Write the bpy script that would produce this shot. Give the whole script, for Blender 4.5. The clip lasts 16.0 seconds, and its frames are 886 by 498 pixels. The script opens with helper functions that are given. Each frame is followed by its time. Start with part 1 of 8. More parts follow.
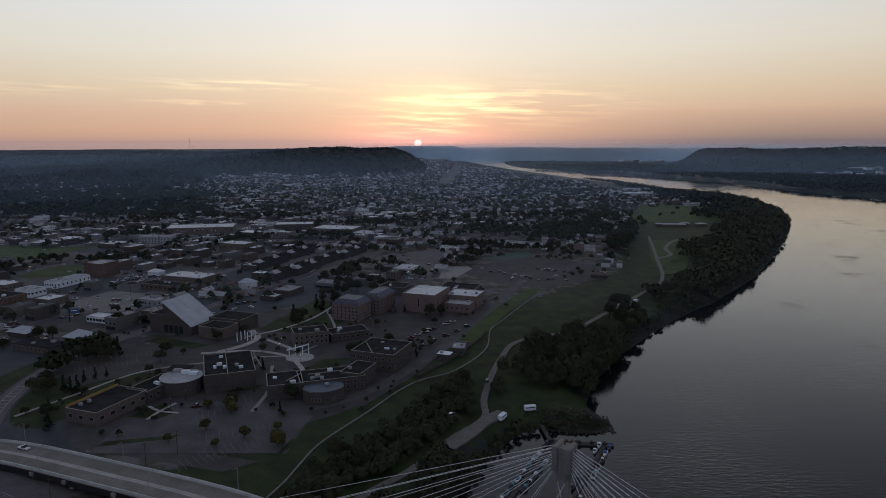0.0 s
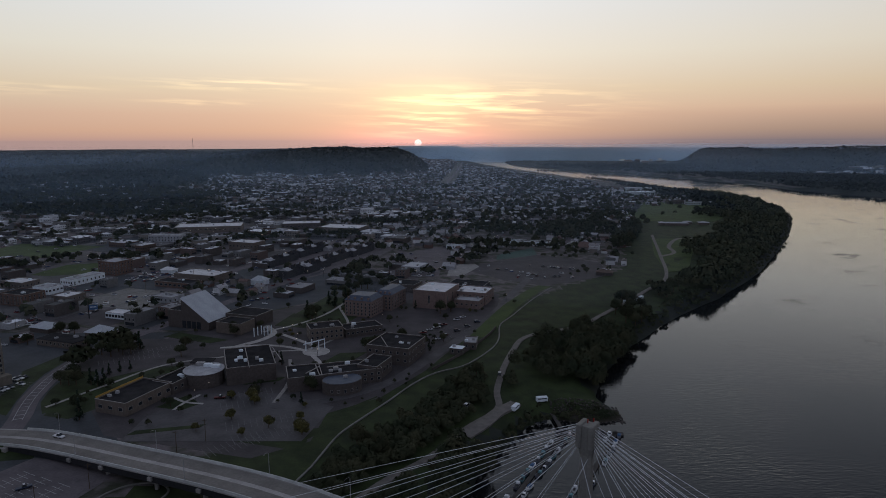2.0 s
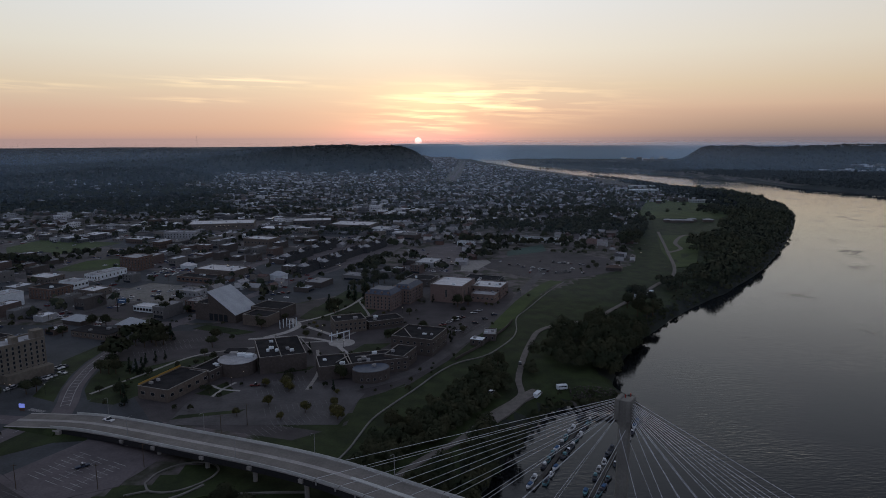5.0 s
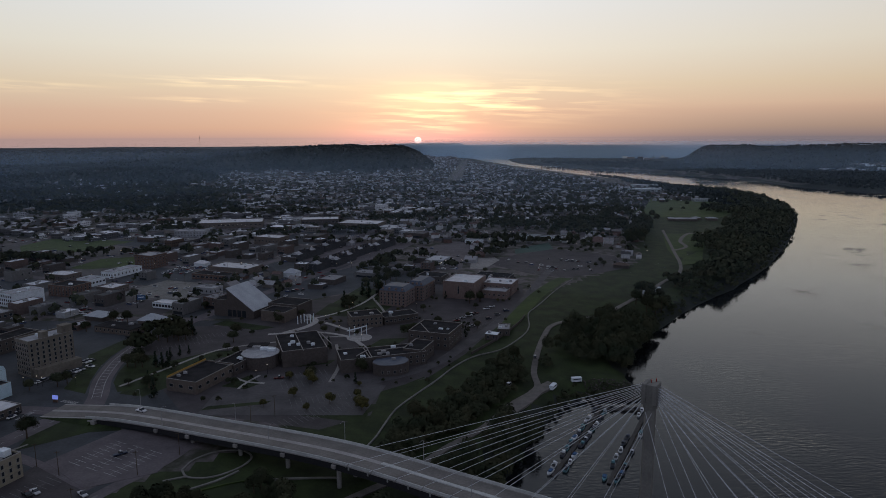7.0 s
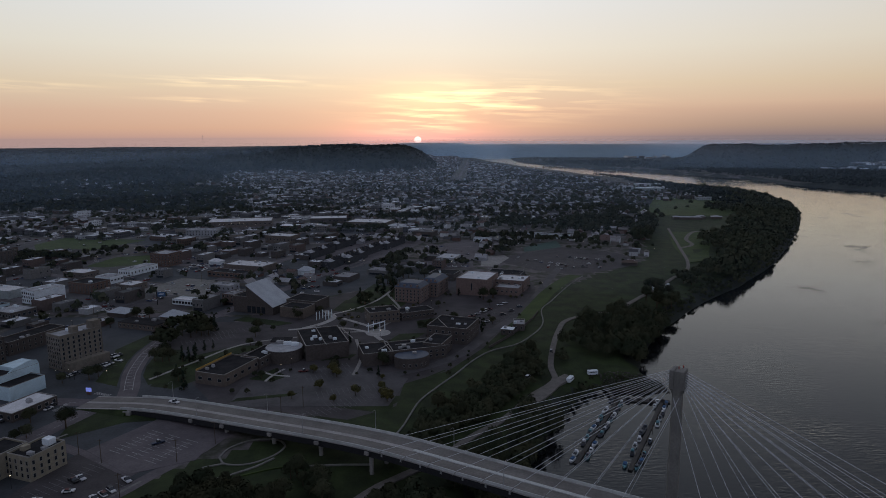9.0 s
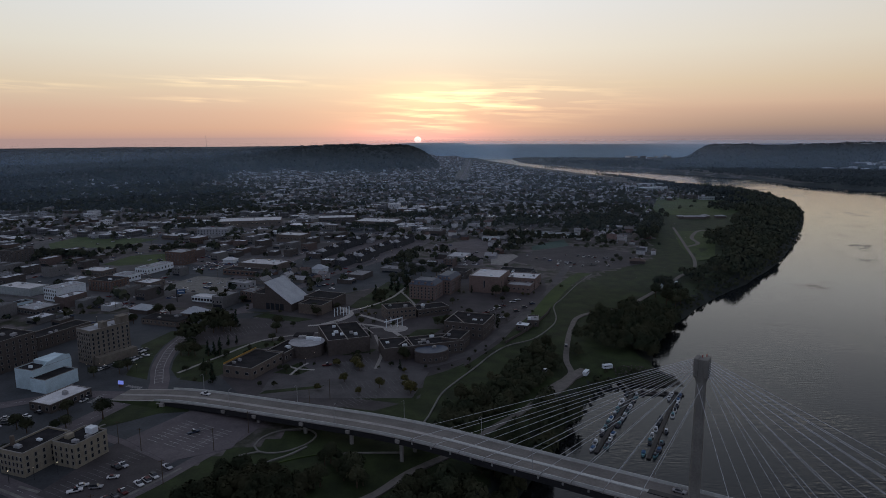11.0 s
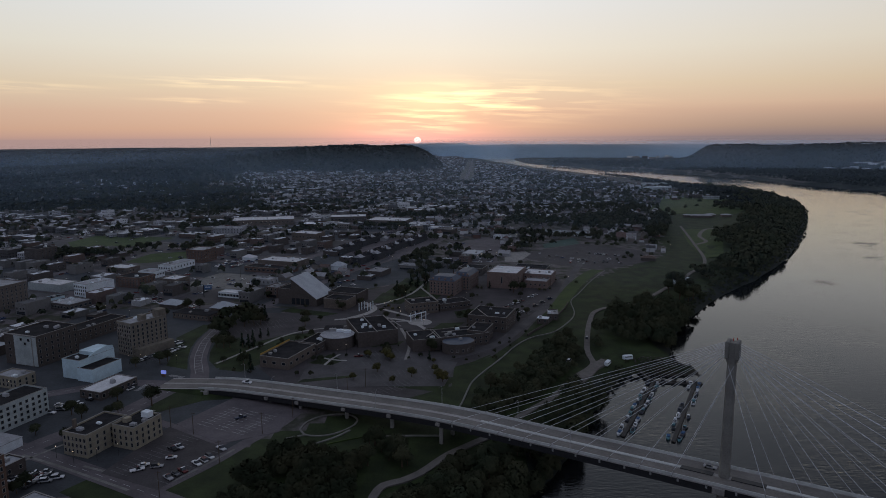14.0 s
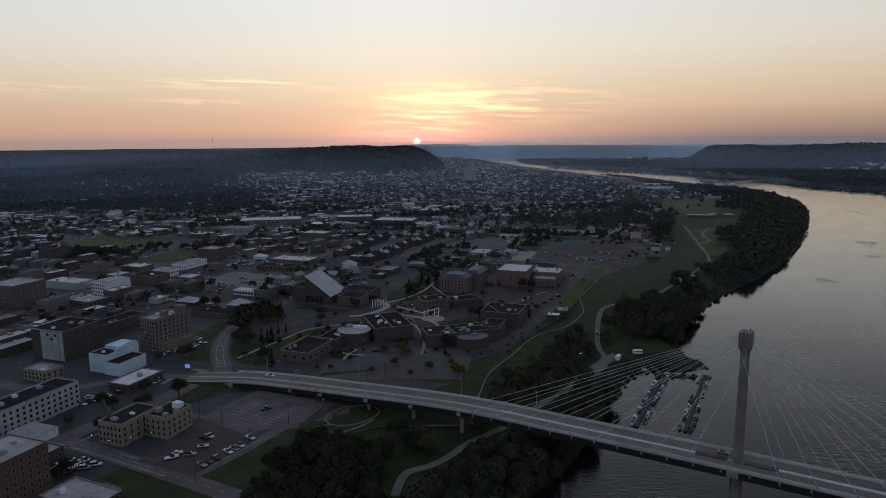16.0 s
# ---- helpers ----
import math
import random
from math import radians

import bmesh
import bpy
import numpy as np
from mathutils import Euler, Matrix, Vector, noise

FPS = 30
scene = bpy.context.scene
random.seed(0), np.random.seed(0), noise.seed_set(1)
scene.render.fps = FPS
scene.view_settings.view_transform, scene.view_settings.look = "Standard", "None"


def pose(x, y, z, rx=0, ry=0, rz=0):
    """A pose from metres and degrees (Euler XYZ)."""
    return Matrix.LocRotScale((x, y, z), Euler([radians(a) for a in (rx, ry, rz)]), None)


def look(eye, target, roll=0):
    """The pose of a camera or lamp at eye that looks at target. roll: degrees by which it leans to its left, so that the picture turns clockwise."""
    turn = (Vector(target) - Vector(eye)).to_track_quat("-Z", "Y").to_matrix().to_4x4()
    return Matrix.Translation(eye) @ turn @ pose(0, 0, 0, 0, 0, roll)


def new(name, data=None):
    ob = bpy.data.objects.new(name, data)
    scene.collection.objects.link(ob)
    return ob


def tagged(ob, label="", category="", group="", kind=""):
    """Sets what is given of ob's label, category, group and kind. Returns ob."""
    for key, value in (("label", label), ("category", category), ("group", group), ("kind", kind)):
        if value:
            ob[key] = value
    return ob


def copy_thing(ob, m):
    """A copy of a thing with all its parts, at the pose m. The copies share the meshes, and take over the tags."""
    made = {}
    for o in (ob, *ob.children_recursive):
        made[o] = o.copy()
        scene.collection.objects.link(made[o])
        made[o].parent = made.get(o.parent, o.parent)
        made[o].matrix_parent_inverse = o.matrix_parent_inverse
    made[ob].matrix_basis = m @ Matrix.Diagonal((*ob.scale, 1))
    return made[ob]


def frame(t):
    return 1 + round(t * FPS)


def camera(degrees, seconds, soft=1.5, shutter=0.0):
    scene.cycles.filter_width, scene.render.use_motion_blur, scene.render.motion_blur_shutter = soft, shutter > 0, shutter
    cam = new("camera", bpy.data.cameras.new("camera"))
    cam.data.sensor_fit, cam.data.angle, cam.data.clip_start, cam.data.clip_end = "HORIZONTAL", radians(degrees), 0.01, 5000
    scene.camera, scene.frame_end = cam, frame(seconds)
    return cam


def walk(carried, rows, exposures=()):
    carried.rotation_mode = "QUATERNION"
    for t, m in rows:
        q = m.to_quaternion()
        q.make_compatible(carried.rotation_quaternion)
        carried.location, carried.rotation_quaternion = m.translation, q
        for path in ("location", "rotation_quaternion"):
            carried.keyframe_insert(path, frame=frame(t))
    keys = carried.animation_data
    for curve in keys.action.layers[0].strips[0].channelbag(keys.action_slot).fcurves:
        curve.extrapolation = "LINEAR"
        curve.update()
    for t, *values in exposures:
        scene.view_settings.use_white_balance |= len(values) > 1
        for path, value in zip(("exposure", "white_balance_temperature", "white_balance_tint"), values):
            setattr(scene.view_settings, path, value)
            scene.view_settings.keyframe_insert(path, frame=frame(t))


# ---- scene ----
cam = camera(67.49, 16.0, soft=0.9)
# seconds, x, y, z, yaw, pitch, roll
ROWS = [
    (0.0, -0.00, -0.00, 130.00, 0.000, -9.294, 0.089),
    (0.5, -1.79, -2.99, 130.06, 0.012, -9.299, 0.109),
    (1.0, -3.61, -5.96, 130.13, 0.020, -9.307, 0.129),
    (1.5, -5.47, -8.90, 130.18, 0.027, -9.315, 0.140),
    (2.0, -7.50, -11.74, 130.29, 0.026, -9.318, 0.148),
    (2.5, -9.67, -14.64, 130.40, 0.028, -9.334, 0.151),
    (3.0, -11.84, -17.46, 130.52, 0.025, -9.362, 0.149),
    (3.5, -14.04, -20.08, 130.68, 0.027, -9.391, 0.148),
    (4.0, -16.23, -22.61, 130.81, 0.033, -9.429, 0.143),
    (6.5, -28.44, -35.65, 131.04, 0.028, -9.531, 0.165),
    (7.0, -31.05, -38.30, 131.08, 0.025, -9.536, 0.190),
    (7.5, -33.82, -40.81, 131.07, 0.025, -9.544, 0.221),
    (8.0, -36.64, -43.30, 131.01, 0.022, -9.553, 0.253),
    (8.5, -39.53, -45.92, 131.01, 0.027, -9.565, 0.273),
    (9.0, -42.31, -48.72, 131.16, 0.031, -9.575, 0.276),
    (11.5, -56.43, -62.53, 131.52, 0.020, -9.568, 0.290),
    (12.0, -59.14, -65.12, 131.37, 0.006, -9.561, 0.302),
    (12.5, -61.86, -67.72, 131.30, 0.005, -9.551, 0.308),
    (13.0, -64.64, -70.43, 131.21, 0.010, -9.547, 0.317),
    (13.5, -67.40, -73.11, 131.15, 0.006, -9.541, 0.323),
    (14.0, -70.15, -75.75, 131.13, 0.008, -9.530, 0.333),
    (14.5, -72.86, -78.41, 131.09, 0.008, -9.514, 0.346),
    (15.0, -75.32, -81.22, 131.00, -0.001, -9.491, 0.361),
    (15.5, -77.58, -84.02, 130.95, -0.012, -9.465, 0.371),
    (16.0, -79.71, -86.77, 130.86, -0.034, -9.447, 0.375),
]
walk(cam, [(t, Matrix.Translation((x, y, z)) @ pose(0, 0, 0, 0, 0, yaw) @ pose(0, 0, 0, 90 + pitch) @ pose(0, 0, 0, 0, 0, -roll)) for t, x, y, z, yaw, pitch, roll in ROWS])

# ---- world, sun and exposure ----
SUN = Vector((-0.0372, 1.0, -0.0040)).normalized()
world = bpy.data.worlds.new("dawn_sky")
scene.world = world
world.use_nodes = True
wt = world.node_tree
wt.nodes.clear()


def wnode(kind, **props):
    n = wt.nodes.new(kind)
    for k, v in props.items():
        if k == "op":
            n.operation = v
        elif k == "blend":
            n.blend_type = v
    return n


def wm(op, a, b=None, c=None):
    n = wnode("ShaderNodeMath", op=op)
    for i, v in enumerate((a, b, c)):
        if v is None:
            continue
        if isinstance(v, (int, float)):
            n.inputs[i].default_value = v
        else:
            wt.links.new(v, n.inputs[i])
    return n.outputs[0]


def wramp(fac, stops, interp="LINEAR"):
    n = wnode("ShaderNodeValToRGB")
    n.color_ramp.interpolation = interp
    e = n.color_ramp.elements
    while len(e) < len(stops):
        e.new(0.5)
    for el, (p, c) in zip(e, stops):
        el.position, el.color = p, (*c, 1)
    wt.links.new(fac, n.inputs[0])
    return n.outputs[0]


def wmix(blend, fac, a, b):
    n = wt.nodes.new("ShaderNodeMix")
    n.data_type, n.blend_type = "RGBA", blend
    for s, v in ((n.inputs[0], fac), (n.inputs[6], a), (n.inputs[7], b)):
        if isinstance(v, (int, float)):
            s.default_value = v
        elif isinstance(v, tuple):
            s.default_value = (*v, 1)
        else:
            wt.links.new(v, s)
    return n.outputs[2]


tc = wt.nodes.new("ShaderNodeTexCoord")
sep = wt.nodes.new("ShaderNodeSeparateXYZ")
wt.links.new(tc.outputs["Generated"], sep.inputs[0])
SX, SY, SZ = sep.outputs
el = wm("MULTIPLY", wm("MAXIMUM", SZ, 0.0), 1.0)
# sunward half of the sky: pale above, salmon along the horizon
east = wramp(wm("POWER", el, 0.5), [
    (0.0, (0.53, 0.345, 0.305)), (0.06, (0.65, 0.39, 0.305)), (0.12, (0.76, 0.46, 0.315)), (0.19, (0.80, 0.525, 0.37)),
    (0.27, (0.85, 0.68, 0.49)), (0.35, (0.87, 0.805, 0.685)), (0.44, (0.82, 0.83, 0.83)), (0.58, (0.53, 0.575, 0.645)), (0.75, (0.29, 0.33, 0.43)), (1.0, (0.28, 0.31, 0.41))])
west = wramp(wm("POWER", el, 0.5), [(0.0, (0.25, 0.265, 0.335)), (0.3, (0.28, 0.30, 0.395)), (0.7, (0.27, 0.30, 0.405)), (1.0, (0.28, 0.31, 0.41))])
toward = wnode("ShaderNodeMapRange")
toward.interpolation_type = "SMOOTHSTEP"
wt.links.new(SY, toward.inputs[0])
toward.inputs[1].default_value, toward.inputs[2].default_value = -0.2, 0.8
sky = wmix("MIX", toward.outputs[0], west, east)
# cooler, dimmer horizon away from the sun's azimuth
side = wm("MAXIMUM", wm("SUBTRACT", SX, SUN.x), wm("MULTIPLY", wm("SUBTRACT", SUN.x, SX), 0.5))
cool = wm("MULTIPLY", wm("MINIMUM", wm("MULTIPLY", side, 1.25), 1.0), wm("SUBTRACT", 1.0, wm("MINIMUM", wm("MULTIPLY", el, 7.0), 1.0)))
sky = wmix("MULTIPLY", wm("MULTIPLY", cool, 0.4), sky, (0.62, 0.72, 0.88))


def bump2(ax, az, wx, wz):
    """A soft patch of sky round the azimuth ax and elevation az."""
    a = wm("DIVIDE", wm("SUBTRACT", SX, ax), wx)
    b = wm("DIVIDE", wm("SUBTRACT", SZ, az), wz)
    return wm("EXPONENT", wm("MULTIPLY", wm("ADD", wm("MULTIPLY", a, a), wm("MULTIPLY", b, b)), -1.0))


front = wm("GREATER_THAN", SY, 0.0)
sky = wmix("ADD", wm("MULTIPLY", front, wm("MULTIPLY", bump2(SUN.x, 0.03, 0.20, 0.06), 0.13)), sky, (1.0, 0.55, 0.22))
sky = wmix("ADD", wm("MULTIPLY", front, wm("MULTIPLY", bump2(SUN.x + 0.02, 0.055, 0.07, 0.025), 0.28)), sky, (1.0, 0.72, 0.25))
sky = wmix("ADD", wm("MULTIPLY", front, wm("MULTIPLY", bump2(SUN.x, 0.004, 0.11, 0.020), 0.42)), sky, (1.0, 0.22, 0.22))
dim = wnode("ShaderNodeMapRange")
wt.links.new(SX, dim.inputs[0])
dim.inputs[1].default_value, dim.inputs[2].default_value = 0.0, 0.6
sky = wmix("MULTIPLY", wm("MULTIPLY", dim.outputs[0], front), sky, (0.80, 0.78, 0.76))
dim_left = wnode("ShaderNodeMapRange")
wt.links.new(SX, dim_left.inputs[0])
dim_left.inputs[1].default_value, dim_left.inputs[2].default_value = -0.12, -0.6
sky = wmix("MULTIPLY", wm("MULTIPLY", dim_left.outputs[0], front), sky, (0.82, 0.84, 0.86))
low_right = wnode("ShaderNodeMapRange")
low_right.interpolation_type = "SMOOTHSTEP"
wt.links.new(SX, low_right.inputs[0])
low_right.inputs[1].default_value, low_right.inputs[2].default_value = 0.05, 0.5
band = wm("SUBTRACT", 1.0, wm("MINIMUM", wm("MULTIPLY", el, 22.0), 1.0))
sky = wmix("MULTIPLY", wm("MULTIPLY", wm("MULTIPLY", low_right.outputs[0], band), front), sky, (0.54, 0.67, 0.80))
high_right = wnode("ShaderNodeMapRange")
high_right.interpolation_type = "SMOOTHSTEP"
wt.links.new(SX, high_right.inputs[0])
high_right.inputs[1].default_value, high_right.inputs[2].default_value = 0.32, 0.64
upper = wm("MINIMUM", wm("MAXIMUM", wm("MULTIPLY", wm("SUBTRACT", el, 0.22), 5.0), 0.0), 1.0)
sky = wmix("MULTIPLY", wm("MULTIPLY", wm("MULTIPLY", high_right.outputs[0], upper), front), sky, (0.55, 0.57, 0.62))
# thin streaks of cloud, lit from below
comb = wt.nodes.new("ShaderNodeCombineXYZ")
wt.links.new(wm("MULTIPLY", SX, 9.0), comb.inputs[0])
wt.links.new(wm("MULTIPLY", wm("ADD", SZ, wm("MULTIPLY", SX, 0.03)), 120.0), comb.inputs[1])
streak = wt.nodes.new("ShaderNodeTexNoise")
streak.inputs["Scale"].default_value, streak.inputs["Detail"].default_value = 1.0, 5.0
wt.links.new(comb.outputs[0], streak.inputs["Vector"])
lines = wnode("ShaderNodeMapRange")
wt.links.new(streak.outputs[0], lines.inputs[0])
lines.inputs[1].default_value, lines.inputs[2].default_value = 0.46, 0.72
patch = wm("ADD", bump2(0.06, 0.052, 0.13, 0.022), wm("ADD", bump2(-0.03, 0.022, 0.06, 0.016), wm("ADD", wm("MULTIPLY", bump2(-0.29, 0.078, 0.09, 0.007), 0.6), wm("ADD", wm("MULTIPLY", bump2(-0.34, 0.052, 0.06, 0.005), 0.4), wm("MULTIPLY", bump2(-0.54, 0.066, 0.07, 0.006), 0.35)))))
sky = wmix("ADD", wm("MULTIPLY", front, wm("MULTIPLY", wm("MULTIPLY", patch, lines.outputs[0]), 1.1)), sky, (1.0, 0.72, 0.30))
# the sun's disc
dot = wt.nodes.new("ShaderNodeVectorMath")
dot.operation = "DOT_PRODUCT"
wt.links.new(tc.outputs["Generated"], dot.inputs[0])
dot.inputs[1].default_value = SUN
disc = wnode("ShaderNodeMapRange")
wt.links.new(dot.outputs["Value"], disc.inputs[0])
disc.inputs[1].default_value, disc.inputs[2].default_value = math.cos(0.0057), math.cos(0.0048)
sky = wmix("MIX", disc.outputs[0], sky, (1.6, 1.05, 0.95))
nish = wt.nodes.new("ShaderNodeTexSky")
nish.sky_type, nish.sun_disc = "NISHITA", False
nish.sun_elevation, nish.sun_rotation, nish.dust_density = radians(0.5), radians(-2.1), 4.0
sky = wmix("ADD", 0.01, sky, nish.outputs[0])
bg = wt.nodes.new("ShaderNodeBackground")
bg.inputs["Strength"].default_value = 1.0
wt.links.new(sky, bg.inputs["Color"])
wout = wt.nodes.new("ShaderNodeOutputWorld")
wt.links.new(bg.outputs[0], wout.inputs["Surface"])

lamp = bpy.data.lights.new("sun", "SUN")
lamp.energy, lamp.angle, lamp.color = 0.4, radians(0.6), (1.0, 0.5, 0.3)
sun = new("sun", lamp)
sun.matrix_world = look((0, 0, 0), (-SUN.x, -SUN.y, -0.010))
scene.view_settings.exposure = 0.0

# ---- materials ----
MATS = {}


def mat(name, col, rough=0.8, metal=0.0, col2=None, scale=1.0, detail=4.0, bump=0.0, bscale=None, vary=0.0, stain=0.0, spec=0.12, island=0.0, low=0.35, high=0.65):
    """A rough surface of one or two colours, mixed by noise at two sizes, with fine relief; vary: shade from thing to thing."""
    m = bpy.data.materials.new(name)
    m.use_nodes = True
    t = m.node_tree
    p = t.nodes["Principled BSDF"]
    p.inputs["Roughness"].default_value, p.inputs["Metallic"].default_value = rough, metal
    p.inputs["Specular IOR Level"].default_value = spec
    geo = t.nodes.new("ShaderNodeNewGeometry")

    def nz(s, d):
        n = t.nodes.new("ShaderNodeTexNoise")
        n.inputs["Scale"].default_value, n.inputs["Detail"].default_value = s, d
        t.links.new(geo.outputs["Position"], n.inputs["Vector"])
        return n.outputs[0]

    def mix(blend, fac, a, b):
        n = t.nodes.new("ShaderNodeMix")
        n.data_type, n.blend_type = "RGBA", blend
        for s, v in ((n.inputs[0], fac), (n.inputs[6], a), (n.inputs[7], b)):
            if isinstance(v, (int, float)):
                s.default_value = v
            elif isinstance(v, tuple):
                s.default_value = (*v, 1)
            else:
                t.links.new(v, s)
        return n.outputs[2]

    def rng(v, a, b, c=0.0, d=1.0):
        n = t.nodes.new("ShaderNodeMapRange")
        t.links.new(v, n.inputs[0])
        for i, x in enumerate((a, b, c, d)):
            n.inputs[i + 1].default_value = x
        return n.outputs[0]

    c2 = col2 or tuple(x * 0.75 for x in col)
    c = mix("MIX", rng(nz(scale, detail), low, high), col, c2)
    fine = rng(nz(scale * 9.0, 3.0), 0.25, 0.75, 0.82, 1.15)
    f3 = t.nodes.new("ShaderNodeCombineColor")
    for i in range(3):
        t.links.new(fine, f3.inputs[i])
    c = mix("MULTIPLY", 1.0, c, f3.outputs[0])
    if stain:
        c = mix("MULTIPLY", rng(nz(scale * 0.22, 6.0), 0.45, 0.7, 0.0, stain), c, (0.35, 0.33, 0.30))
    for src, amount in (("object", vary), ("island", island)):
        if amount:
            if src == "object":
                r = t.nodes.new("ShaderNodeObjectInfo").outputs["Random"]
            else:
                r = geo.outputs["Random Per Island"]
            v = rng(r, 0.0, 1.0, 1.0 - amount, 1.0 + amount)
            v3 = t.nodes.new("ShaderNodeCombineColor")
            for i in range(3):
                t.links.new(v, v3.inputs[i])
            c = mix("MULTIPLY", 1.0, c, v3.outputs[0])
    t.links.new(c, p.inputs["Base Color"])
    if bump:
        b = t.nodes.new("ShaderNodeBump")
        b.inputs["Strength"].default_value, b.inputs["Distance"].default_value = 1.0, bump
        t.links.new(nz(bscale or scale * 4.0, 4.0), b.inputs["Height"])
        t.links.new(b.outputs[0], p.inputs["Normal"])
    MATS[name] = m
    return m


def choice_mat(name, stops, rough=0.85, src="island", scale=0.6):
    """One surface whose paint differs from thing to thing, out of a short row of colours."""
    m = mat(name, (1, 1, 1), rough, col2=(0.8, 0.8, 0.8), scale=scale, bump=0.02)
    t = m.node_tree
    p = t.nodes["Principled BSDF"]
    link = p.inputs["Base Color"].links[0]
    tint = link.from_socket
    ramp = t.nodes.new("ShaderNodeValToRGB")
    ramp.color_ramp.interpolation = "CONSTANT"
    e = ramp.color_ramp.elements
    while len(e) < len(stops):
        e.new(0.5)
    for i, (x, c) in enumerate(zip(e, stops)):
        x.position, x.color = i / len(stops), (*c, 1)
    if src == "island":
        r = t.nodes.new("ShaderNodeNewGeometry").outputs["Random Per Island"]
    else:
        r = t.nodes.new("ShaderNodeObjectInfo").outputs["Random"]
    t.links.new(r, ramp.inputs[0])
    n = t.nodes.new("ShaderNodeMix")
    n.data_type, n.blend_type = "RGBA", "MULTIPLY"
    n.inputs[0].default_value = 1.0
    t.links.new(tint, n.inputs[6])
    t.links.new(ramp.outputs[0], n.inputs[7])
    t.links.new(n.outputs[2], p.inputs["Base Color"])
    return m


M_GROUND = mat("town_ground", (0.036, 0.039, 0.026), col2=(0.118, 0.102, 0.105), scale=0.08, detail=8, low=0.42, high=0.6, bump=0.1, bscale=0.6)
M_GRASS = mat("grass", (0.031, 0.045, 0.016), col2=(0.016, 0.023, 0.0095), scale=0.09, bump=0.08, bscale=2.0, stain=0.25)
M_LAWN = mat("mown_grass", (0.052, 0.078, 0.022), col2=(0.036, 0.054, 0.017), scale=0.07, bump=0.05, bscale=2.0, stain=0.25)
M_FOREST = mat("forest_floor", (0.018, 0.022, 0.018), col2=(0.023, 0.028, 0.024), scale=0.02, bump=1.5, bscale=0.05)
M_ASPHALT = mat("asphalt", (0.07, 0.063, 0.065), col2=(0.053, 0.048, 0.05), scale=0.12, bump=0.01, bscale=6, stain=0.35)
M_TOWNASPHALT = mat("cool_worn_asphalt", (0.06, 0.065, 0.072), col2=(0.044, 0.048, 0.053), scale=0.09, bump=0.01, bscale=6, stain=0.35)
M_BARRIER = mat("pale_barrier_concrete", (0.5, 0.51, 0.49), col2=(0.4, 0.41, 0.395), scale=0.3, stain=0.25)
M_LANE = mat("traffic_worn_concrete", (0.18, 0.168, 0.155), col2=(0.14, 0.13, 0.12), scale=0.12, stain=0.3)
M_ASPHALT_PALE = mat("worn_asphalt", (0.126, 0.111, 0.117), col2=(0.092, 0.082, 0.087), scale=0.1, bump=0.01, bscale=6, stain=0.3)
M_LOT = mat("gravelled_lot", (0.095, 0.09, 0.092), col2=(0.066, 0.063, 0.065), scale=0.08, bump=0.02, bscale=3, stain=0.4)
M_CONC = mat("concrete", (0.288, 0.272, 0.256), col2=(0.216, 0.208, 0.196), scale=0.25, bump=0.01, bscale=5, stain=0.3)
M_OLDCONC = mat("weathered_concrete", (0.19, 0.185, 0.17), col2=(0.14, 0.135, 0.125), scale=0.3, stain=0.35)
M_PYLON = mat("pylon_concrete", (0.205, 0.2, 0.18), col2=(0.165, 0.16, 0.146), scale=0.2, bump=0.02, stain=0.2)
M_DECK = mat("deck_concrete", (0.35, 0.335, 0.32), col2=(0.28, 0.268, 0.258), scale=0.18, stain=0.25)
M_WALKWAY = mat("pale_walkway", (0.357, 0.34, 0.323), col2=(0.2805, 0.272, 0.255), scale=0.3, stain=0.2)
M_GRAVEL = mat("gravel", (0.155, 0.142, 0.13), col2=(0.115, 0.105, 0.096), scale=0.3, bump=0.05, bscale=5)
M_WHITE = mat("white_paint", (0.70, 0.75, 0.78), col2=(0.6, 0.65, 0.68), rough=0.6, scale=0.4, stain=0.2)
M_PALEBLUE = mat("pale_blue_white_paint", (0.52, 0.66, 0.72), col2=(0.45, 0.58, 0.64), rough=0.6, scale=0.3, stain=0.3)
M_OFFWHITE = mat("weathered_white_stucco", (0.40, 0.44, 0.44), col2=(0.32, 0.36, 0.36), rough=0.7, scale=0.3, stain=0.3)
M_LINE = mat("line_paint", (0.42, 0.42, 0.41), col2=(0.22, 0.22, 0.22), scale=1.5)
M_FADED = mat("faded_line_paint", (0.17, 0.17, 0.17), col2=(0.1, 0.1, 0.1), scale=1.2)
M_YELLOW = mat("yellow_panel", (0.42, 0.27, 0.07), col2=(0.34, 0.21, 0.05), rough=0.5, scale=0.6)
M_CREAM = mat("cream_brick", (0.28, 0.25, 0.19), col2=(0.23, 0.205, 0.158), scale=0.7, bump=0.02, bscale=6, stain=0.2)
M_STONE = mat("grey_brown_brick", (0.2, 0.178, 0.148), col2=(0.155, 0.138, 0.116), scale=0.6, bump=0.02, bscale=6, stain=0.35)
M_TAN = mat("tan_brick", (0.15, 0.124, 0.106), col2=(0.116, 0.096, 0.082), scale=0.7, bump=0.02, bscale=6, stain=0.25)
M_BRICK = mat("red_brick", (0.142, 0.09, 0.07), col2=(0.107, 0.067, 0.052), scale=0.8, bump=0.02, bscale=6, stain=0.25)
M_DBRICK = mat("brown_brick", (0.096, 0.082, 0.075), col2=(0.073, 0.062, 0.057), scale=0.8, bump=0.02, bscale=6, stain=0.2)
M_DARKCLAD = mat("dark_cladding", (0.062, 0.063, 0.068), col2=(0.047, 0.048, 0.052), scale=0.6, stain=0.25)
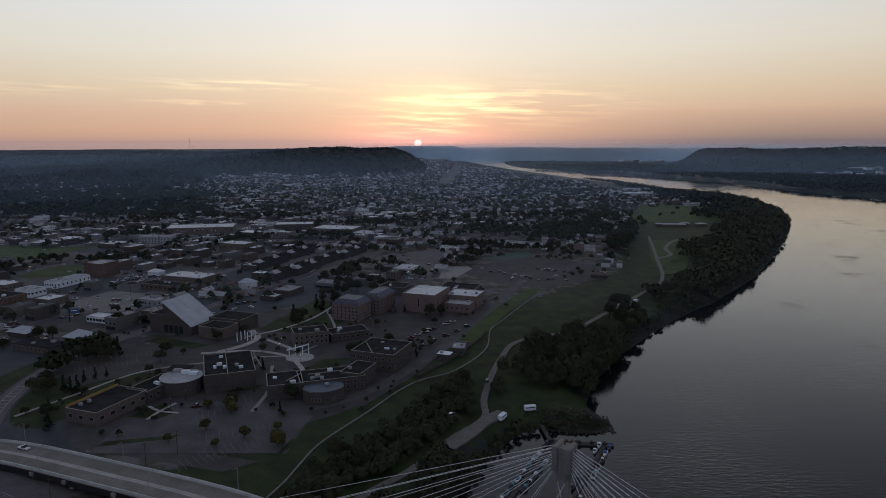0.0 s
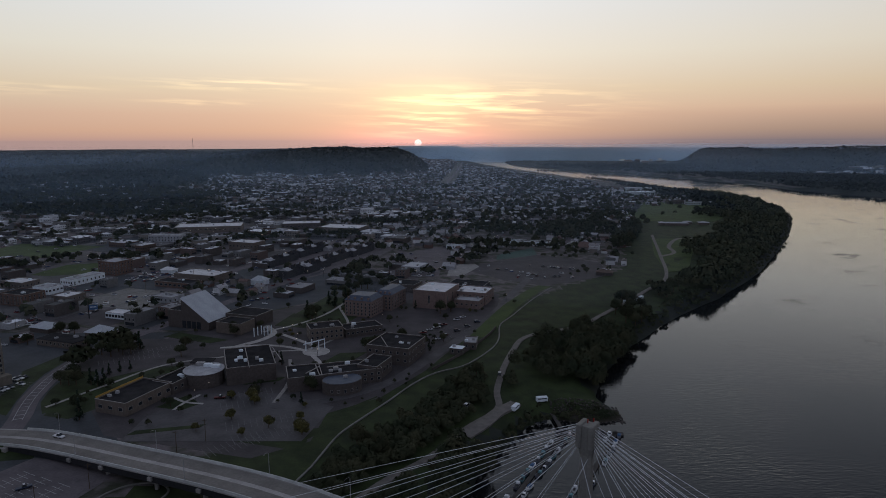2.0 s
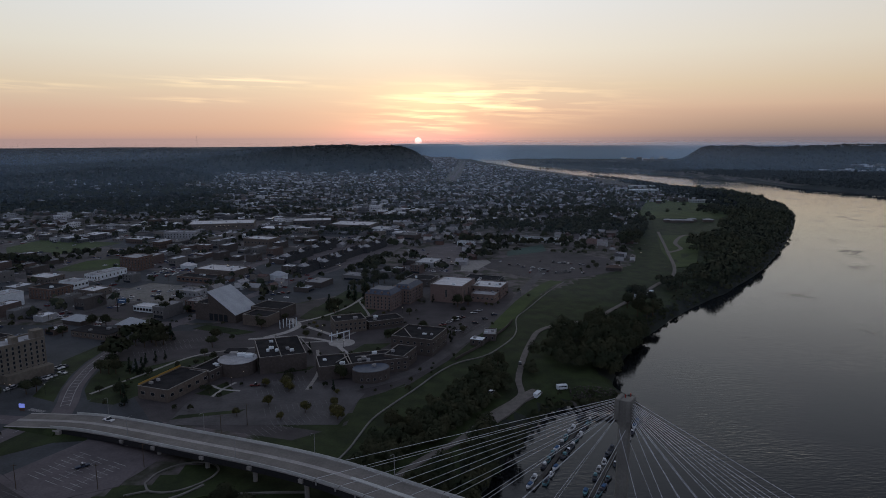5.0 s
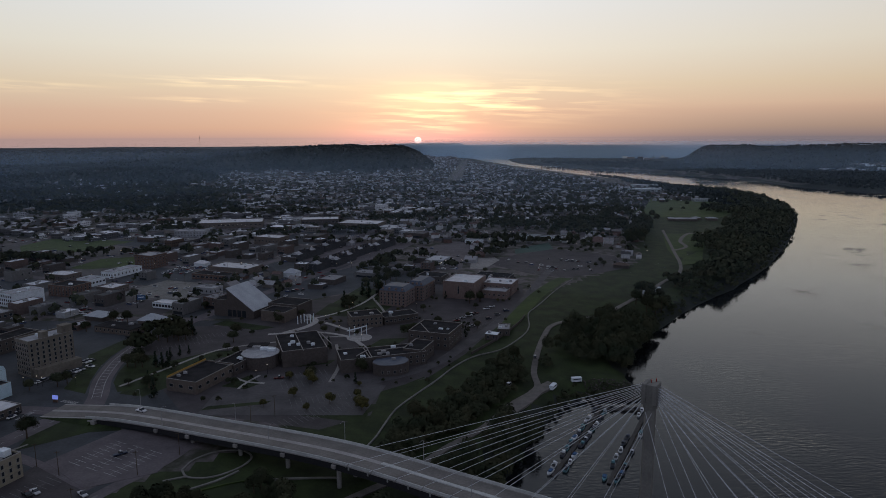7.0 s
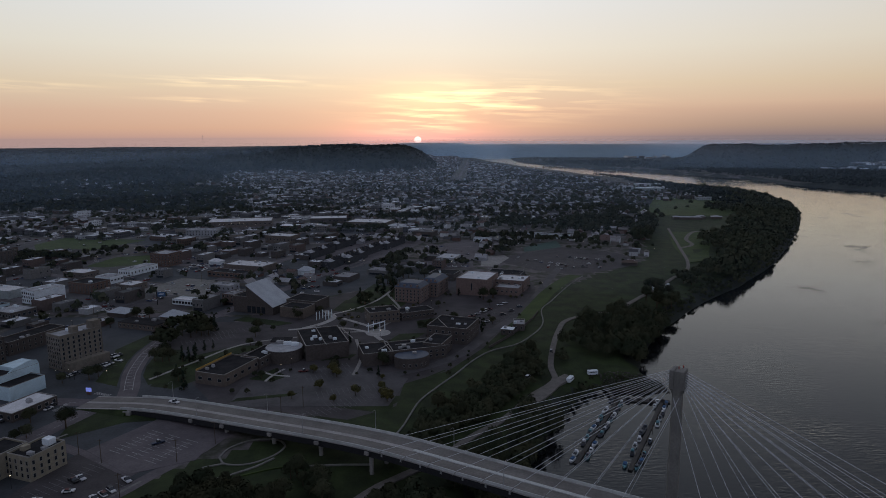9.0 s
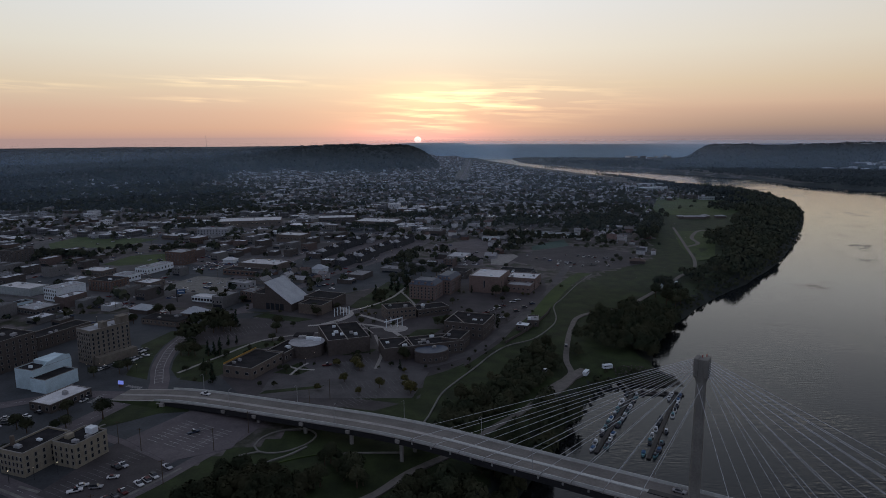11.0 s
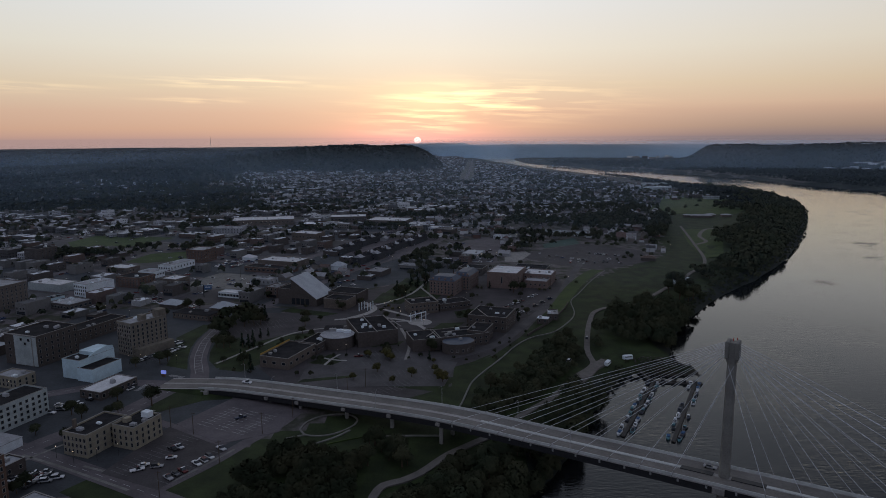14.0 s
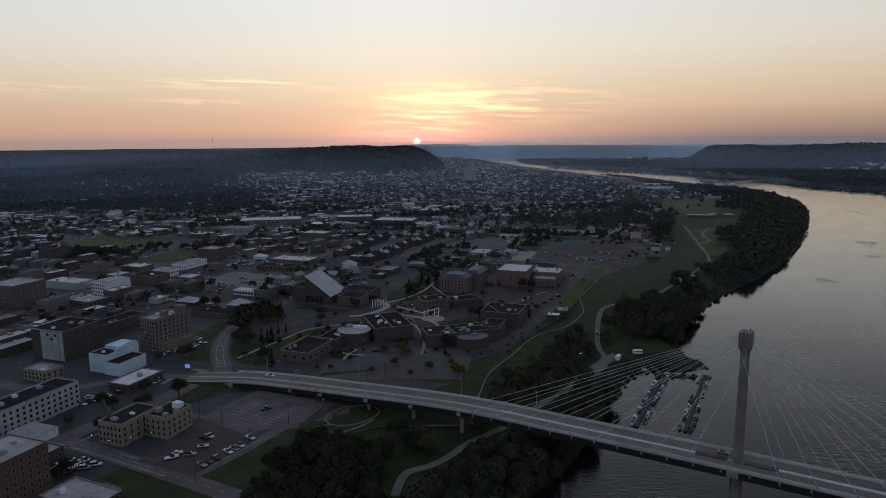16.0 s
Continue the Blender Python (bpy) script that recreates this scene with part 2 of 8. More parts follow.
M_PBRICK = mat("pink_brick", (0.2, 0.148, 0.132), col2=(0.156, 0.114, 0.101), scale=0.8, bump=0.02, bscale=6, stain=0.2)
M_ROOFG = mat("grey_roof", (0.37, 0.375, 0.39), col2=(0.27, 0.275, 0.285), scale=0.25, stain=0.4)
M_ROOFD = mat("dark_roof", (0.02, 0.02, 0.022), col2=(0.034, 0.033, 0.035), scale=0.2, rough=0.95, stain=0.4, spec=0.03)
M_ROOFW = mat("white_roof", (0.62, 0.62, 0.63), col2=(0.5, 0.5, 0.51), scale=0.25, stain=0.35)
M_SLATE = mat("blue_slate", (0.075, 0.09, 0.12), col2=(0.055, 0.068, 0.095), scale=0.5, rough=0.5)
M_METALROOF = mat("pale_metal_roof", (0.357, 0.3825, 0.408), col2=(0.306, 0.3272, 0.3485), rough=0.45, scale=0.2)
M_STEEL = mat("painted_steel", (0.30, 0.30, 0.30), rough=0.45, scale=1.0)
M_PLANK = mat("weathered_planks", (0.07, 0.065, 0.06), col2=(0.05, 0.046, 0.043), scale=0.8)
M_DARK = mat("dark_metal", (0.03, 0.03, 0.033), rough=0.4, scale=1.0)
M_CABLE = mat("white_cable", (0.64, 0.66, 0.68), rough=0.4, scale=1.0)
M_TRUNK = mat("bark", (0.09, 0.065, 0.045), scale=2.0, bump=0.03)
M_LEAF = mat("leaves", (0.052, 0.052, 0.03), col2=(0.03, 0.038, 0.023), rough=0.85, scale=0.09, island=0.12, vary=0.3, spec=0.02)
M_WOODS = mat("hill_leaves", (0.029, 0.036, 0.032), col2=(0.024, 0.030, 0.027), rough=0.8, scale=0.01, island=0.08, spec=0.05)
M_PINE = mat("conifer_needles", (0.01408, 0.02432, 0.01408), col2=(0.01024, 0.01792, 0.01024), rough=0.7, scale=0.5, island=0.3)
M_AUTUMN = mat("yellowing_leaves", (0.075, 0.06375, 0.01875), col2=(0.045, 0.045, 0.015), rough=0.6, scale=0.3, island=0.4)
M_ROCK = mat("riprap", (0.075, 0.066, 0.06), col2=(0.05, 0.044, 0.04), scale=0.5, bump=0.05, island=0.4)
M_RUBBER = mat("rubber", (0.02, 0.02, 0.02), scale=3.0)
M_RED = mat("red_lens", (0.25, 0.02, 0.015), rough=0.3, scale=2.0)
M_BLUE = mat("blue_canvas", (0.06, 0.12, 0.22), col2=(0.045, 0.09, 0.17), scale=0.8)
M_HOUSE = choice_mat("house_siding", [(0.5, 0.51, 0.52), (0.3, 0.3, 0.3), (0.2, 0.18, 0.16), (0.14, 0.085, 0.07), (0.34, 0.34, 0.35), (0.62, 0.63, 0.64)], src="object")
M_HROOF = choice_mat("house_shingles", [(0.1, 0.1, 0.105), (0.16, 0.145, 0.135), (0.24, 0.23, 0.23), (0.07, 0.07, 0.075), (0.32, 0.32, 0.33), (0.13, 0.09, 0.08)], src="object")
M_SHOPWALL = choice_mat("shop_wall", [(0.09, 0.077, 0.071), (0.17, 0.163, 0.157), (0.36, 0.37, 0.38), (0.082, 0.07, 0.065), (0.15, 0.147, 0.145), (0.13, 0.095, 0.084)], src="object")
M_SHOPROOF = choice_mat("shop_roof", [(0.46, 0.47, 0.49), (0.12, 0.12, 0.125), (0.72, 0.74, 0.77), (0.24, 0.24, 0.25), (0.08, 0.08, 0.08), (0.56, 0.58, 0.61)], src="object")
M_FHOUSE = choice_mat("far_siding", [(0.4, 0.41, 0.43), (0.16, 0.155, 0.15), (0.10, 0.07, 0.055), (0.6, 0.61, 0.63), (0.12, 0.12, 0.125), (0.2, 0.18, 0.16), (0.09, 0.085, 0.085)])
M_FROOF = choice_mat("far_shingles", [(0.08, 0.08, 0.085), (0.14, 0.135, 0.13), (0.34, 0.34, 0.35), (0.06, 0.06, 0.065), (0.2, 0.2, 0.21), (0.12, 0.09, 0.08), (0.42, 0.42, 0.43), (0.07, 0.07, 0.07)])
M_FFLAT = choice_mat("far_flat_roof", [(0.64, 0.65, 0.67), (0.12, 0.12, 0.125), (0.44, 0.45, 0.47), (0.76, 0.77, 0.79), (0.22, 0.22, 0.23), (0.08, 0.08, 0.085), (0.54, 0.55, 0.57)])
M_BOAT = choice_mat("boat_paint", [(0.7, 0.71, 0.72), (0.08, 0.09, 0.11), (0.6, 0.61, 0.62), (0.76, 0.77, 0.78), (0.12, 0.25, 0.28), (0.1, 0.1, 0.12)], rough=0.4, src="object")
M_CAR = choice_mat("car_paint", [(0.6, 0.6, 0.6), (0.5, 0.5, 0.52), (0.02, 0.02, 0.022), (0.65, 0.65, 0.65), (0.12, 0.12, 0.13), (0.10, 0.025, 0.025), (0.03, 0.04, 0.07), (0.3, 0.3, 0.31), (0.62, 0.62, 0.64), (0.05, 0.05, 0.055)], rough=0.3, src="object")


def glass_mat(name, col, rough=0.08):
    m = mat(name, col, rough=rough, scale=0.3, spec=0.6)
    return m


M_GLASS = glass_mat("dark_glass", (0.025, 0.03, 0.036))


def water_mat():
    m = bpy.data.materials.new("river_water")
    m.use_nodes = True
    t = m.node_tree
    p = t.nodes["Principled BSDF"]
    p.inputs["Base Color"].default_value = (0.008, 0.009, 0.010, 1)
    p.inputs["Roughness"].default_value, p.inputs["IOR"].default_value = 0.03, 1.333
    geo = t.nodes.new("ShaderNodeNewGeometry")
    mp = t.nodes.new("ShaderNodeMapping")
    mp.inputs["Rotation"].default_value = (0, 0, radians(-12))
    mp.inputs["Scale"].default_value = (0.16, 0.55, 1.0)
    t.links.new(geo.outputs["Position"], mp.inputs[0])
    n1 = t.nodes.new("ShaderNodeTexNoise")
    n1.inputs["Scale"].default_value, n1.inputs["Detail"].default_value = 1.0, 3.0
    t.links.new(mp.outputs[0], n1.inputs["Vector"])
    # calmer slicks drift between the rippled stretches
    n2 = t.nodes.new("ShaderNodeTexNoise")
    n2.inputs["Scale"].default_value, n2.inputs["Detail"].default_value = 0.012, 4.0
    t.links.new(geo.outputs["Position"], n2.inputs["Vector"])
    r = t.nodes.new("ShaderNodeMapRange")
    t.links.new(n2.outputs[0], r.inputs[0])
    r.inputs[1].default_value, r.inputs[2].default_value, r.inputs[3].default_value, r.inputs[4].default_value = 0.42, 0.6, 0.25, 1.0
    b = t.nodes.new("ShaderNodeBump")
    b.inputs["Distance"].default_value = 0.26
    # ripples weaken up the river to fit the camera's view: rough near, bright far
    sep_w = t.nodes.new("ShaderNodeSeparateXYZ")
    t.links.new(geo.outputs["Position"], sep_w.inputs[0])
    calm = t.nodes.new("ShaderNodeMapRange")
    calm.interpolation_type = "SMOOTHSTEP"
    t.links.new(sep_w.outputs[1], calm.inputs[0])
    calm.inputs[1].default_value, calm.inputs[2].default_value, calm.inputs[3].default_value, calm.inputs[4].default_value = 110.0, 470.0, 1.0, 0.13
    ripple_strength = t.nodes.new("ShaderNodeMath")
    ripple_strength.operation = "MULTIPLY"
    t.links.new(r.outputs[0], ripple_strength.inputs[0])
    t.links.new(calm.outputs[0], ripple_strength.inputs[1])
    t.links.new(ripple_strength.outputs[0], b.inputs["Strength"])
    # short wind ripples over the longer swell
    mp3 = t.nodes.new("ShaderNodeMapping")
    mp3.inputs["Rotation"].default_value = (0, 0, radians(20))
    mp3.inputs["Scale"].default_value = (0.35, 1.1, 1.0)
    t.links.new(geo.outputs["Position"], mp3.inputs[0])
    n3 = t.nodes.new("ShaderNodeTexNoise")
    n3.inputs["Scale"].default_value, n3.inputs["Detail"].default_value = 1.0, 2.0
    t.links.new(mp3.outputs[0], n3.inputs["Vector"])
    mad = t.nodes.new("ShaderNodeMath")
    mad.operation, mad.inputs[1].default_value = "MULTIPLY_ADD", 0.55
    t.links.new(n3.outputs[0], mad.inputs[0])
    t.links.new(n1.outputs[0], mad.inputs[2])
    t.links.new(mad.outputs[0], b.inputs["Height"])
    # drifting films of scum dull the mirror here and there
    n4 = t.nodes.new("ShaderNodeTexNoise")
    n4.inputs["Scale"].default_value, n4.inputs["Detail"].default_value, n4.inputs["Roughness"].default_value = 0.022, 7.0, 0.62
    t.links.new(geo.outputs["Position"], n4.inputs["Vector"])
    film = t.nodes.new("ShaderNodeMapRange")
    t.links.new(n4.outputs[0], film.inputs[0])
    film.inputs[1].default_value, film.inputs[2].default_value, film.inputs[3].default_value, film.inputs[4].default_value = 0.56, 0.68, 0.03, 0.26
    t.links.new(film.outputs[0], p.inputs["Roughness"])
    t.links.new(b.outputs[0], p.inputs["Normal"])
    return m


M_WATER = water_mat()

# ---- lie of the land ----
EYE = np.array((-35.0, -40.0, 131.0))
WATER = -10.0
NEAR_BANK = [(-900, -600), (-420, -180), (-190, 20), (-95, 105), (-43, 156), (-20, 188), (-4, 219), (13, 258), (27, 284), (36, 300), (50, 309), (76, 305), (83, 313), (78, 337), (88, 368), (124, 429), (182, 505),
             (240, 565), (326, 674), (420, 820), (487, 930), (560, 1060), (632, 1205), (660, 1310), (682, 1430), (690, 1540), (668, 1640), (622, 1780), (582, 2080), (470, 2560), (330, 3250), (246, 3850), (190, 4500), (60, 5200)]
FAR_BANK = [(250, 6200), (430, 5040), (395, 4174), (395, 3850), (430, 3590), (590, 3340), (668, 3020), (768, 2890), (852, 2650), (905, 2450), (955, 2300), (990, 2100), (990, 1881), (1072, 1633), (1300, 1300), (1600, 900), (1900, 200), (1900, -600)]
RIVER = np.array(NEAR_BANK + FAR_BANK, float)


def river_distance(x, y):
    """Metres to the water's edge, minus inside the river."""
    x, y = np.asarray(x, float), np.asarray(y, float)
    best = np.full(x.shape, 1e12)
    inside = np.zeros(x.shape, bool)
    n = len(RIVER)
    for i in range(n):
        (x0, y0), (x1, y1) = RIVER[i], RIVER[(i + 1) % n]
        dx, dy = x1 - x0, y1 - y0
        k = np.clip(((x - x0) * dx + (y - y0) * dy) / (dx * dx + dy * dy), 0, 1)
        best = np.minimum(best, (x - x0 - k * dx) ** 2 + (y - y0 - k * dy) ** 2)
        cross = (y0 > y) != (y1 > y)
        inside ^= cross & (x < x0 + (y - y0) * dx / (dy if dy else 1e-9))
    d = np.sqrt(best)
    return np.where(inside, -d, d)


def smooth(a, b, v):
    k = np.clip((v - a) / (b - a), 0, 1)
    return k * k * (3 - 2 * k)


def wave(x, y, s, seed=0.0):
    """Gentle rolling relief between -1 and 1."""
    return (np.sin(x / s + seed) * np.cos(y / s * 1.3 + seed * 2.1) + 0.6 * np.sin(x / s * 2.3 - y / s * 1.7 + seed) + 0.35 * np.sin(x / s * 5.1 + y / s * 4.3 + seed * 3)) / 1.95


def hills(x, y):
    """Wooded ridges round the valley."""
    dep = y
    az = x / np.maximum(y, 1.0)
    r = 8 * wave(x, y, 140, 1.0) + 5 * wave(x, y, 47, 2.0)
    # the long bluff with its blunt end beside the sun
    end = 1 - np.clip((az + 0.088) / 0.066, 0, 1) ** 2.2
    top = 92 + 4 * wave(x, 0 * y, 130, 4.0) - 15 * smooth(-0.17, -0.34, az) - 2 * smooth(-0.4, -0.7, az)
    bluff = top * end * smooth(2330, 2800, dep + 90 * wave(x, y, 190, 3.0)) * (1 - 0.6 * smooth(2950, 3700, dep))
    # a lower wooded shoulder before it
    shoulder = (34 + 10 * wave(x, y, 170, 5.0)) * smooth(-0.33, -0.42, az) * smooth(1650, 2050, dep + 60 * wave(x, y, 130, 2.0))
    second = (76 + 6 * wave(x, y, 300, 1.5)) * smooth(0.045, 0.02, az) * smooth(-0.12, -0.06, az) * smooth(4700, 5600, dep)
    far = (46 + 8 * wave(x, y * 0.2, 900, 2.5)) * smooth(6500, 9000, dep) * smooth(-0.06, 0.03, az)
    right = (79 + 9 * smooth(0.4, 0.75, az) + 5 * wave(x, y, 240, 6.0)) * smooth(0.345, 0.388, az) * smooth(3000, 3500, dep + 100 * wave(x, y, 210, 2.2)) * (1 - 0.6 * smooth(3700, 4500, dep))
    out = np.maximum.reduce([bluff, shoulder, second, far, right])
    return out + 0.6 * r * np.clip(out / 60, 0, 1)


def ground_z(x, y):
    d = river_distance(x, y)
    town = WATER - 0.3 + 5.5 * smooth(0, 14, d) + 4.8 * smooth(14, 75, d)
    bed = WATER - np.minimum(4, -d * 0.2) - 0.3
    z = np.where(d > 0, town, bed)
    return z + np.where(d > 60, hills(np.asarray(x, float), np.asarray(y, float)), 0)


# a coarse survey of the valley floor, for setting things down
GX, GY, GS = np.arange(-2400, 2200, 8.0), np.arange(-120, 4700, 8.0), 8.0
_gx, _gy = np.meshgrid(GX, GY)
SURVEY = {"z": ground_z(_gx, _gy), "river": river_distance(_gx, _gy), "hill": hills(_gx, _gy)}


def survey(key, x, y):
    i, j = (x - GX[0]) / GS, (y - GY[0]) / GS
    a, b = int(i), int(j)
    if not (0 <= a < len(GX) - 1 and 0 <= b < len(GY) - 1):
        return float({"z": ground_z, "river": river_distance, "hill": hills}[key](np.array([x]), np.array([y]))[0])
    g = SURVEY[key]
    u, v = i - a, j - b
    return float((g[b, a] * (1 - u) + g[b, a + 1] * u) * (1 - v) + (g[b + 1, a] * (1 - u) + g[b + 1, a + 1] * u) * v)


def gz(x, y):
    return survey("z", x, y)


def lift(p):
    """Scales the country past 2.8 km evenly towards the camera at EYE, so that from there it looks unmoved and the far
    hills stay within 4.9 km; the ground drops more steeply than the earth's curve, to fit the skyline in view.
    """
    p = np.asarray(p, float)
    d = np.hypot(p[..., 0] - EYE[0], p[..., 1] - EYE[1])
    k = np.where(d > 2800, (2800 + 2000 * (1 - np.exp(-(d - 2800) / 2000.0))) / np.maximum(d, 1), 1.0)
    q = p.copy()
    q[..., 2] -= np.maximum(d - 600, 0) ** 2 / 2.7e6
    return EYE + (q - EYE) * k[..., None], k


def leaf_normals(me, normals):
    """Lets every leaf spray take the light as its whole crown does."""
    me.polygons.foreach_set("use_smooth", [True] * len(me.polygons))
    me.normals_split_custom_set_from_vertices(np.asarray(normals, np.float32).reshape(-1, 3))


def mesh_from(name, verts, faces, m, smooth_shade=False):
    me = bpy.data.meshes.new(name)
    me.from_pydata([tuple(v) for v in verts], [], faces)
    for one in (m if isinstance(m, (list, tuple)) else [m]):
        me.materials.append(one)
    if smooth_shade:
        me.polygons.foreach_set("use_smooth", [True] * len(me.polygons))
    me.update()
    return me


def sheet(xs, ys, zf, drop=None):
    X, Y = np.meshgrid(xs, ys)
    P = np.stack([X, Y, zf(X, Y)], -1)
    P, _ = lift(P)
    nx, ny = len(xs), len(ys)
    faces = []
    for j in range(ny - 1):
        for i in range(nx - 1):
            if drop is None or not drop[j, i]:
                faces.append((j * nx + i, j * nx + i + 1, (j + 1) * nx + i + 1, (j + 1) * nx + i))
    return P.reshape(-1, 3), faces


def spread(mid, step, end, grow):
    """Grid lines: even to mid, then ever wider to end."""
    v = list(np.arange(0, mid, step))
    s = step
    while v[-1] < end:
        s *= grow
        v.append(v[-1] + s)
    return v


pos, neg = spread(420, 7, 14000, 1.06), spread(420, 7, 14000, 1.06)
XS = np.array([-v for v in neg[:0:-1]] + pos)
YS = np.array([-v for v in spread(40, 20, 1500, 1.4)[:0:-1]] + spread(900, 8, 2200, 1.01) )
YS = np.concatenate([YS, YS[-1] + np.array(spread(1600, 22, 24000, 1.08)[1:])])
verts, faces = sheet(XS, YS, ground_z)
gmesh = mesh_from("ground", verts, faces, [M_GROUND, M_GRASS, M_FOREST], True)
cx = np.array([(XS[i] + XS[i + 1]) / 2 for i in range(len(XS) - 1)])
cy = np.array([(YS[i] + YS[i + 1]) / 2 for i in range(len(YS) - 1)])
CX, CY = np.meshgrid(cx, cy)
CD, CH = river_distance(CX, CY), hills(CX, CY)
kind = np.zeros(CX.shape, int)
kind[(CD < 105) & (CY < 1500) | (CX > 0.27 * CY) & (CY > 600) & (CY < 1500) & (CD < 300)] = 1
kind[(CD < np.where((CY > 285) & (CY < 345), 5, 14)) | (CH > 6) | (CX > 0.32 * CY + 420) & (CY > 1300) & (CD > 5) | (CY > 3000) & (CX > 100) | (CY > 4300)] = 2
gmesh.polygons.foreach_set("material_index", kind.reshape(-1).tolist())
ground = tagged(new("ground", gmesh), "flat dark valley floor with grass and bare lots below wooded hills", "ground", kind="structure")

WXS = XS[(XS > -1000) & (XS < 2600)][::2]
WYS = YS[YS < 6500][::2]
verts, faces = sheet(WXS, WYS, lambda x, y: np.full(x.shape, WATER))
tagged(new("water", mesh_from("water", verts, faces, M_WATER, True)), "broad calm river reflecting the pale dawn sky", "river", kind="structure")

# ---- building blocks ----


def link(name, me, parent=None, label=""):
    ob = new(name, me)
    if parent is not None:
        ob.parent = parent
    if label:
        ob["label"] = label
    return ob


def part(name, bm, m, parent=None, label="", smooth_shade=False):
    me = bpy.data.meshes.new(name)
    bm.to_mesh(me)
    bm.free()
    for one in (m if isinstance(m, (list, tuple)) else [m]):
        me.materials.append(one)
    if smooth_shade:
        me.polygons.foreach_set("use_smooth", [True] * len(me.polygons))
    return link(name, me, parent, label)


def thing(name, m, label, category, group="", kind=""):
    ob = new(name)
    ob.empty_display_size = 0.5
    ob.matrix_world = m
    return tagged(ob, label, category, group, kind)


def add_box(bm, cx, cy, cz, sx, sy, sz, mi=0, m=None, bevel=0.0):
    g = bmesh.ops.create_cube(bm, size=1.0)
    vs = g["verts"]
    bmesh.ops.scale(bm, vec=(sx, sy, sz), verts=vs)
    if bevel:
        es = list({e for v in vs for e in v.link_edges})
        r = bmesh.ops.bevel(bm, geom=es, offset=bevel, segments=1, affect="EDGES")
        vs = list({v for f in r["faces"] for v in f.verts} | {v for v in vs if v.is_valid})
    bmesh.ops.translate(bm, vec=(cx, cy, cz), verts=vs)
    if m is not None:
        bmesh.ops.transform(bm, matrix=m, verts=vs)
    if mi:
        for f in {f for v in vs for f in v.link_faces}:
            f.material_index = mi
    return vs


def box_bm(*a, **k):
    bm = bmesh.new()
    add_box(bm, *a, **k)
    return bm


def add_rod(bm, a, b, r0, r1=None, n=8, mi=0):
    a, b = Vector(a), Vector(b)
    r1 = r0 if r1 is None else r1
    axis = (b - a).normalized()
    s = axis.orthogonal().normalized()
    q = axis.cross(s)
    rings = []
    for c, r in ((a, r0), (b, r1)):
        rings.append([bm.verts.new(c + (s * math.cos(2 * math.pi * i / n) + q * math.sin(2 * math.pi * i / n)) * r) for i in range(n)])
    fs = [bm.faces.new((rings[0][i], rings[0][(i + 1) % n], rings[1][(i + 1) % n], rings[1][i])) for i in range(n)]
    fs += [bm.faces.new(rings[0][::-1]), bm.faces.new(rings[1])]
    for f in fs:
        f.material_index = mi


def smooth_line(pts, step=4.0):
    """A rounded line through a few corners."""
    P = [np.array(p, float) for p in pts]
    P = [2 * P[0] - P[1]] + P + [2 * P[-1] - P[-2]]
    out = []
    for i in range(1, len(P) - 2):
        n = max(2, int(np.linalg.norm(P[i + 1] - P[i]) / step))
        for k in range(n):
            t = k / n
            out.append(0.5 * (2 * P[i] + (P[i + 1] - P[i - 1]) * t + (2 * P[i - 1] - 5 * P[i] + 4 * P[i + 1] - P[i + 2]) * t * t + (3 * P[i] - P[i - 1] - 3 * P[i + 1] + P[i + 2]) * t ** 3))
    out.append(P[-2])
    return np.array(out)


def ribbon_mesh(name, pts, width, m, up=0.05, thick=0.25, step=4.0, zf=None):
    """A strip that follows the ground, with edges of its own."""
    L = smooth_line(pts, step)
    t = np.gradient(L[:, :2], axis=0)
    t /= np.linalg.norm(t, axis=1)[:, None]
    nrm = np.stack([-t[:, 1], t[:, 0]], 1)
    v, f = [], []
    A, B = L[:, :2] + nrm * width / 2, L[:, :2] - nrm * width / 2
    zs = (zf or ground_z)(L[:, 0], L[:, 1])
    za, zb, = (np.maximum(zs, (zf or ground_z)(Q[:, 0], Q[:, 1])) for Q in (A, B))
    for a, b, z1, z2 in zip(A, B, za, zb):
        v += [(a[0], a[1], z1 + up), (b[0], b[1], z2 + up), (a[0], a[1], z1 + up - thick), (b[0], b[1], z2 + up - thick)]
    for i in range(len(L) - 1):
        j, k = 4 * i, 4 * i + 4
        f += [(j + 1, k + 1, k, j), (j, k, k + 2, j + 2), (k + 1, j + 1, j + 3, k + 3)]
    return mesh_from(name, v, f, m)


def ribbon(name, pts, width, m, label, category, up=0.05, thick=0.25, step=4.0):
    return tagged(new(name, ribbon_mesh(name, pts, width, m, up, thick, step)), label, category, kind="structure")


def slab(name, corners, m, label, category, up=0.066, thick=0.3):
    """A flat area between corners given anticlockwise, laid on the ground."""
    n = len(corners)
    z = [max(gz(*c), -0.1) + up for c in corners]
    v = [(c[0], c[1], zz) for c, zz in zip(corners, z)] + [(c[0], c[1], zz - thick) for c, zz in zip(corners, z)]
    f = [tuple(range(n))] + [(i, i + n, (i + 1) % n + n, (i + 1) % n) for i in range(n)]
    return tagged(new(name, mesh_from(name, v, f, m)), label, category, kind="structure")

# ---- the bridge ----
def deck_z(x):
    return np.interp(x, [-222, -182, -130, -72, -20, 26, 80, 160, 300], [0.3, 3.2, 6.2, 9.6, 12.4, 14.6, 16.6, 18.6, 19.0])


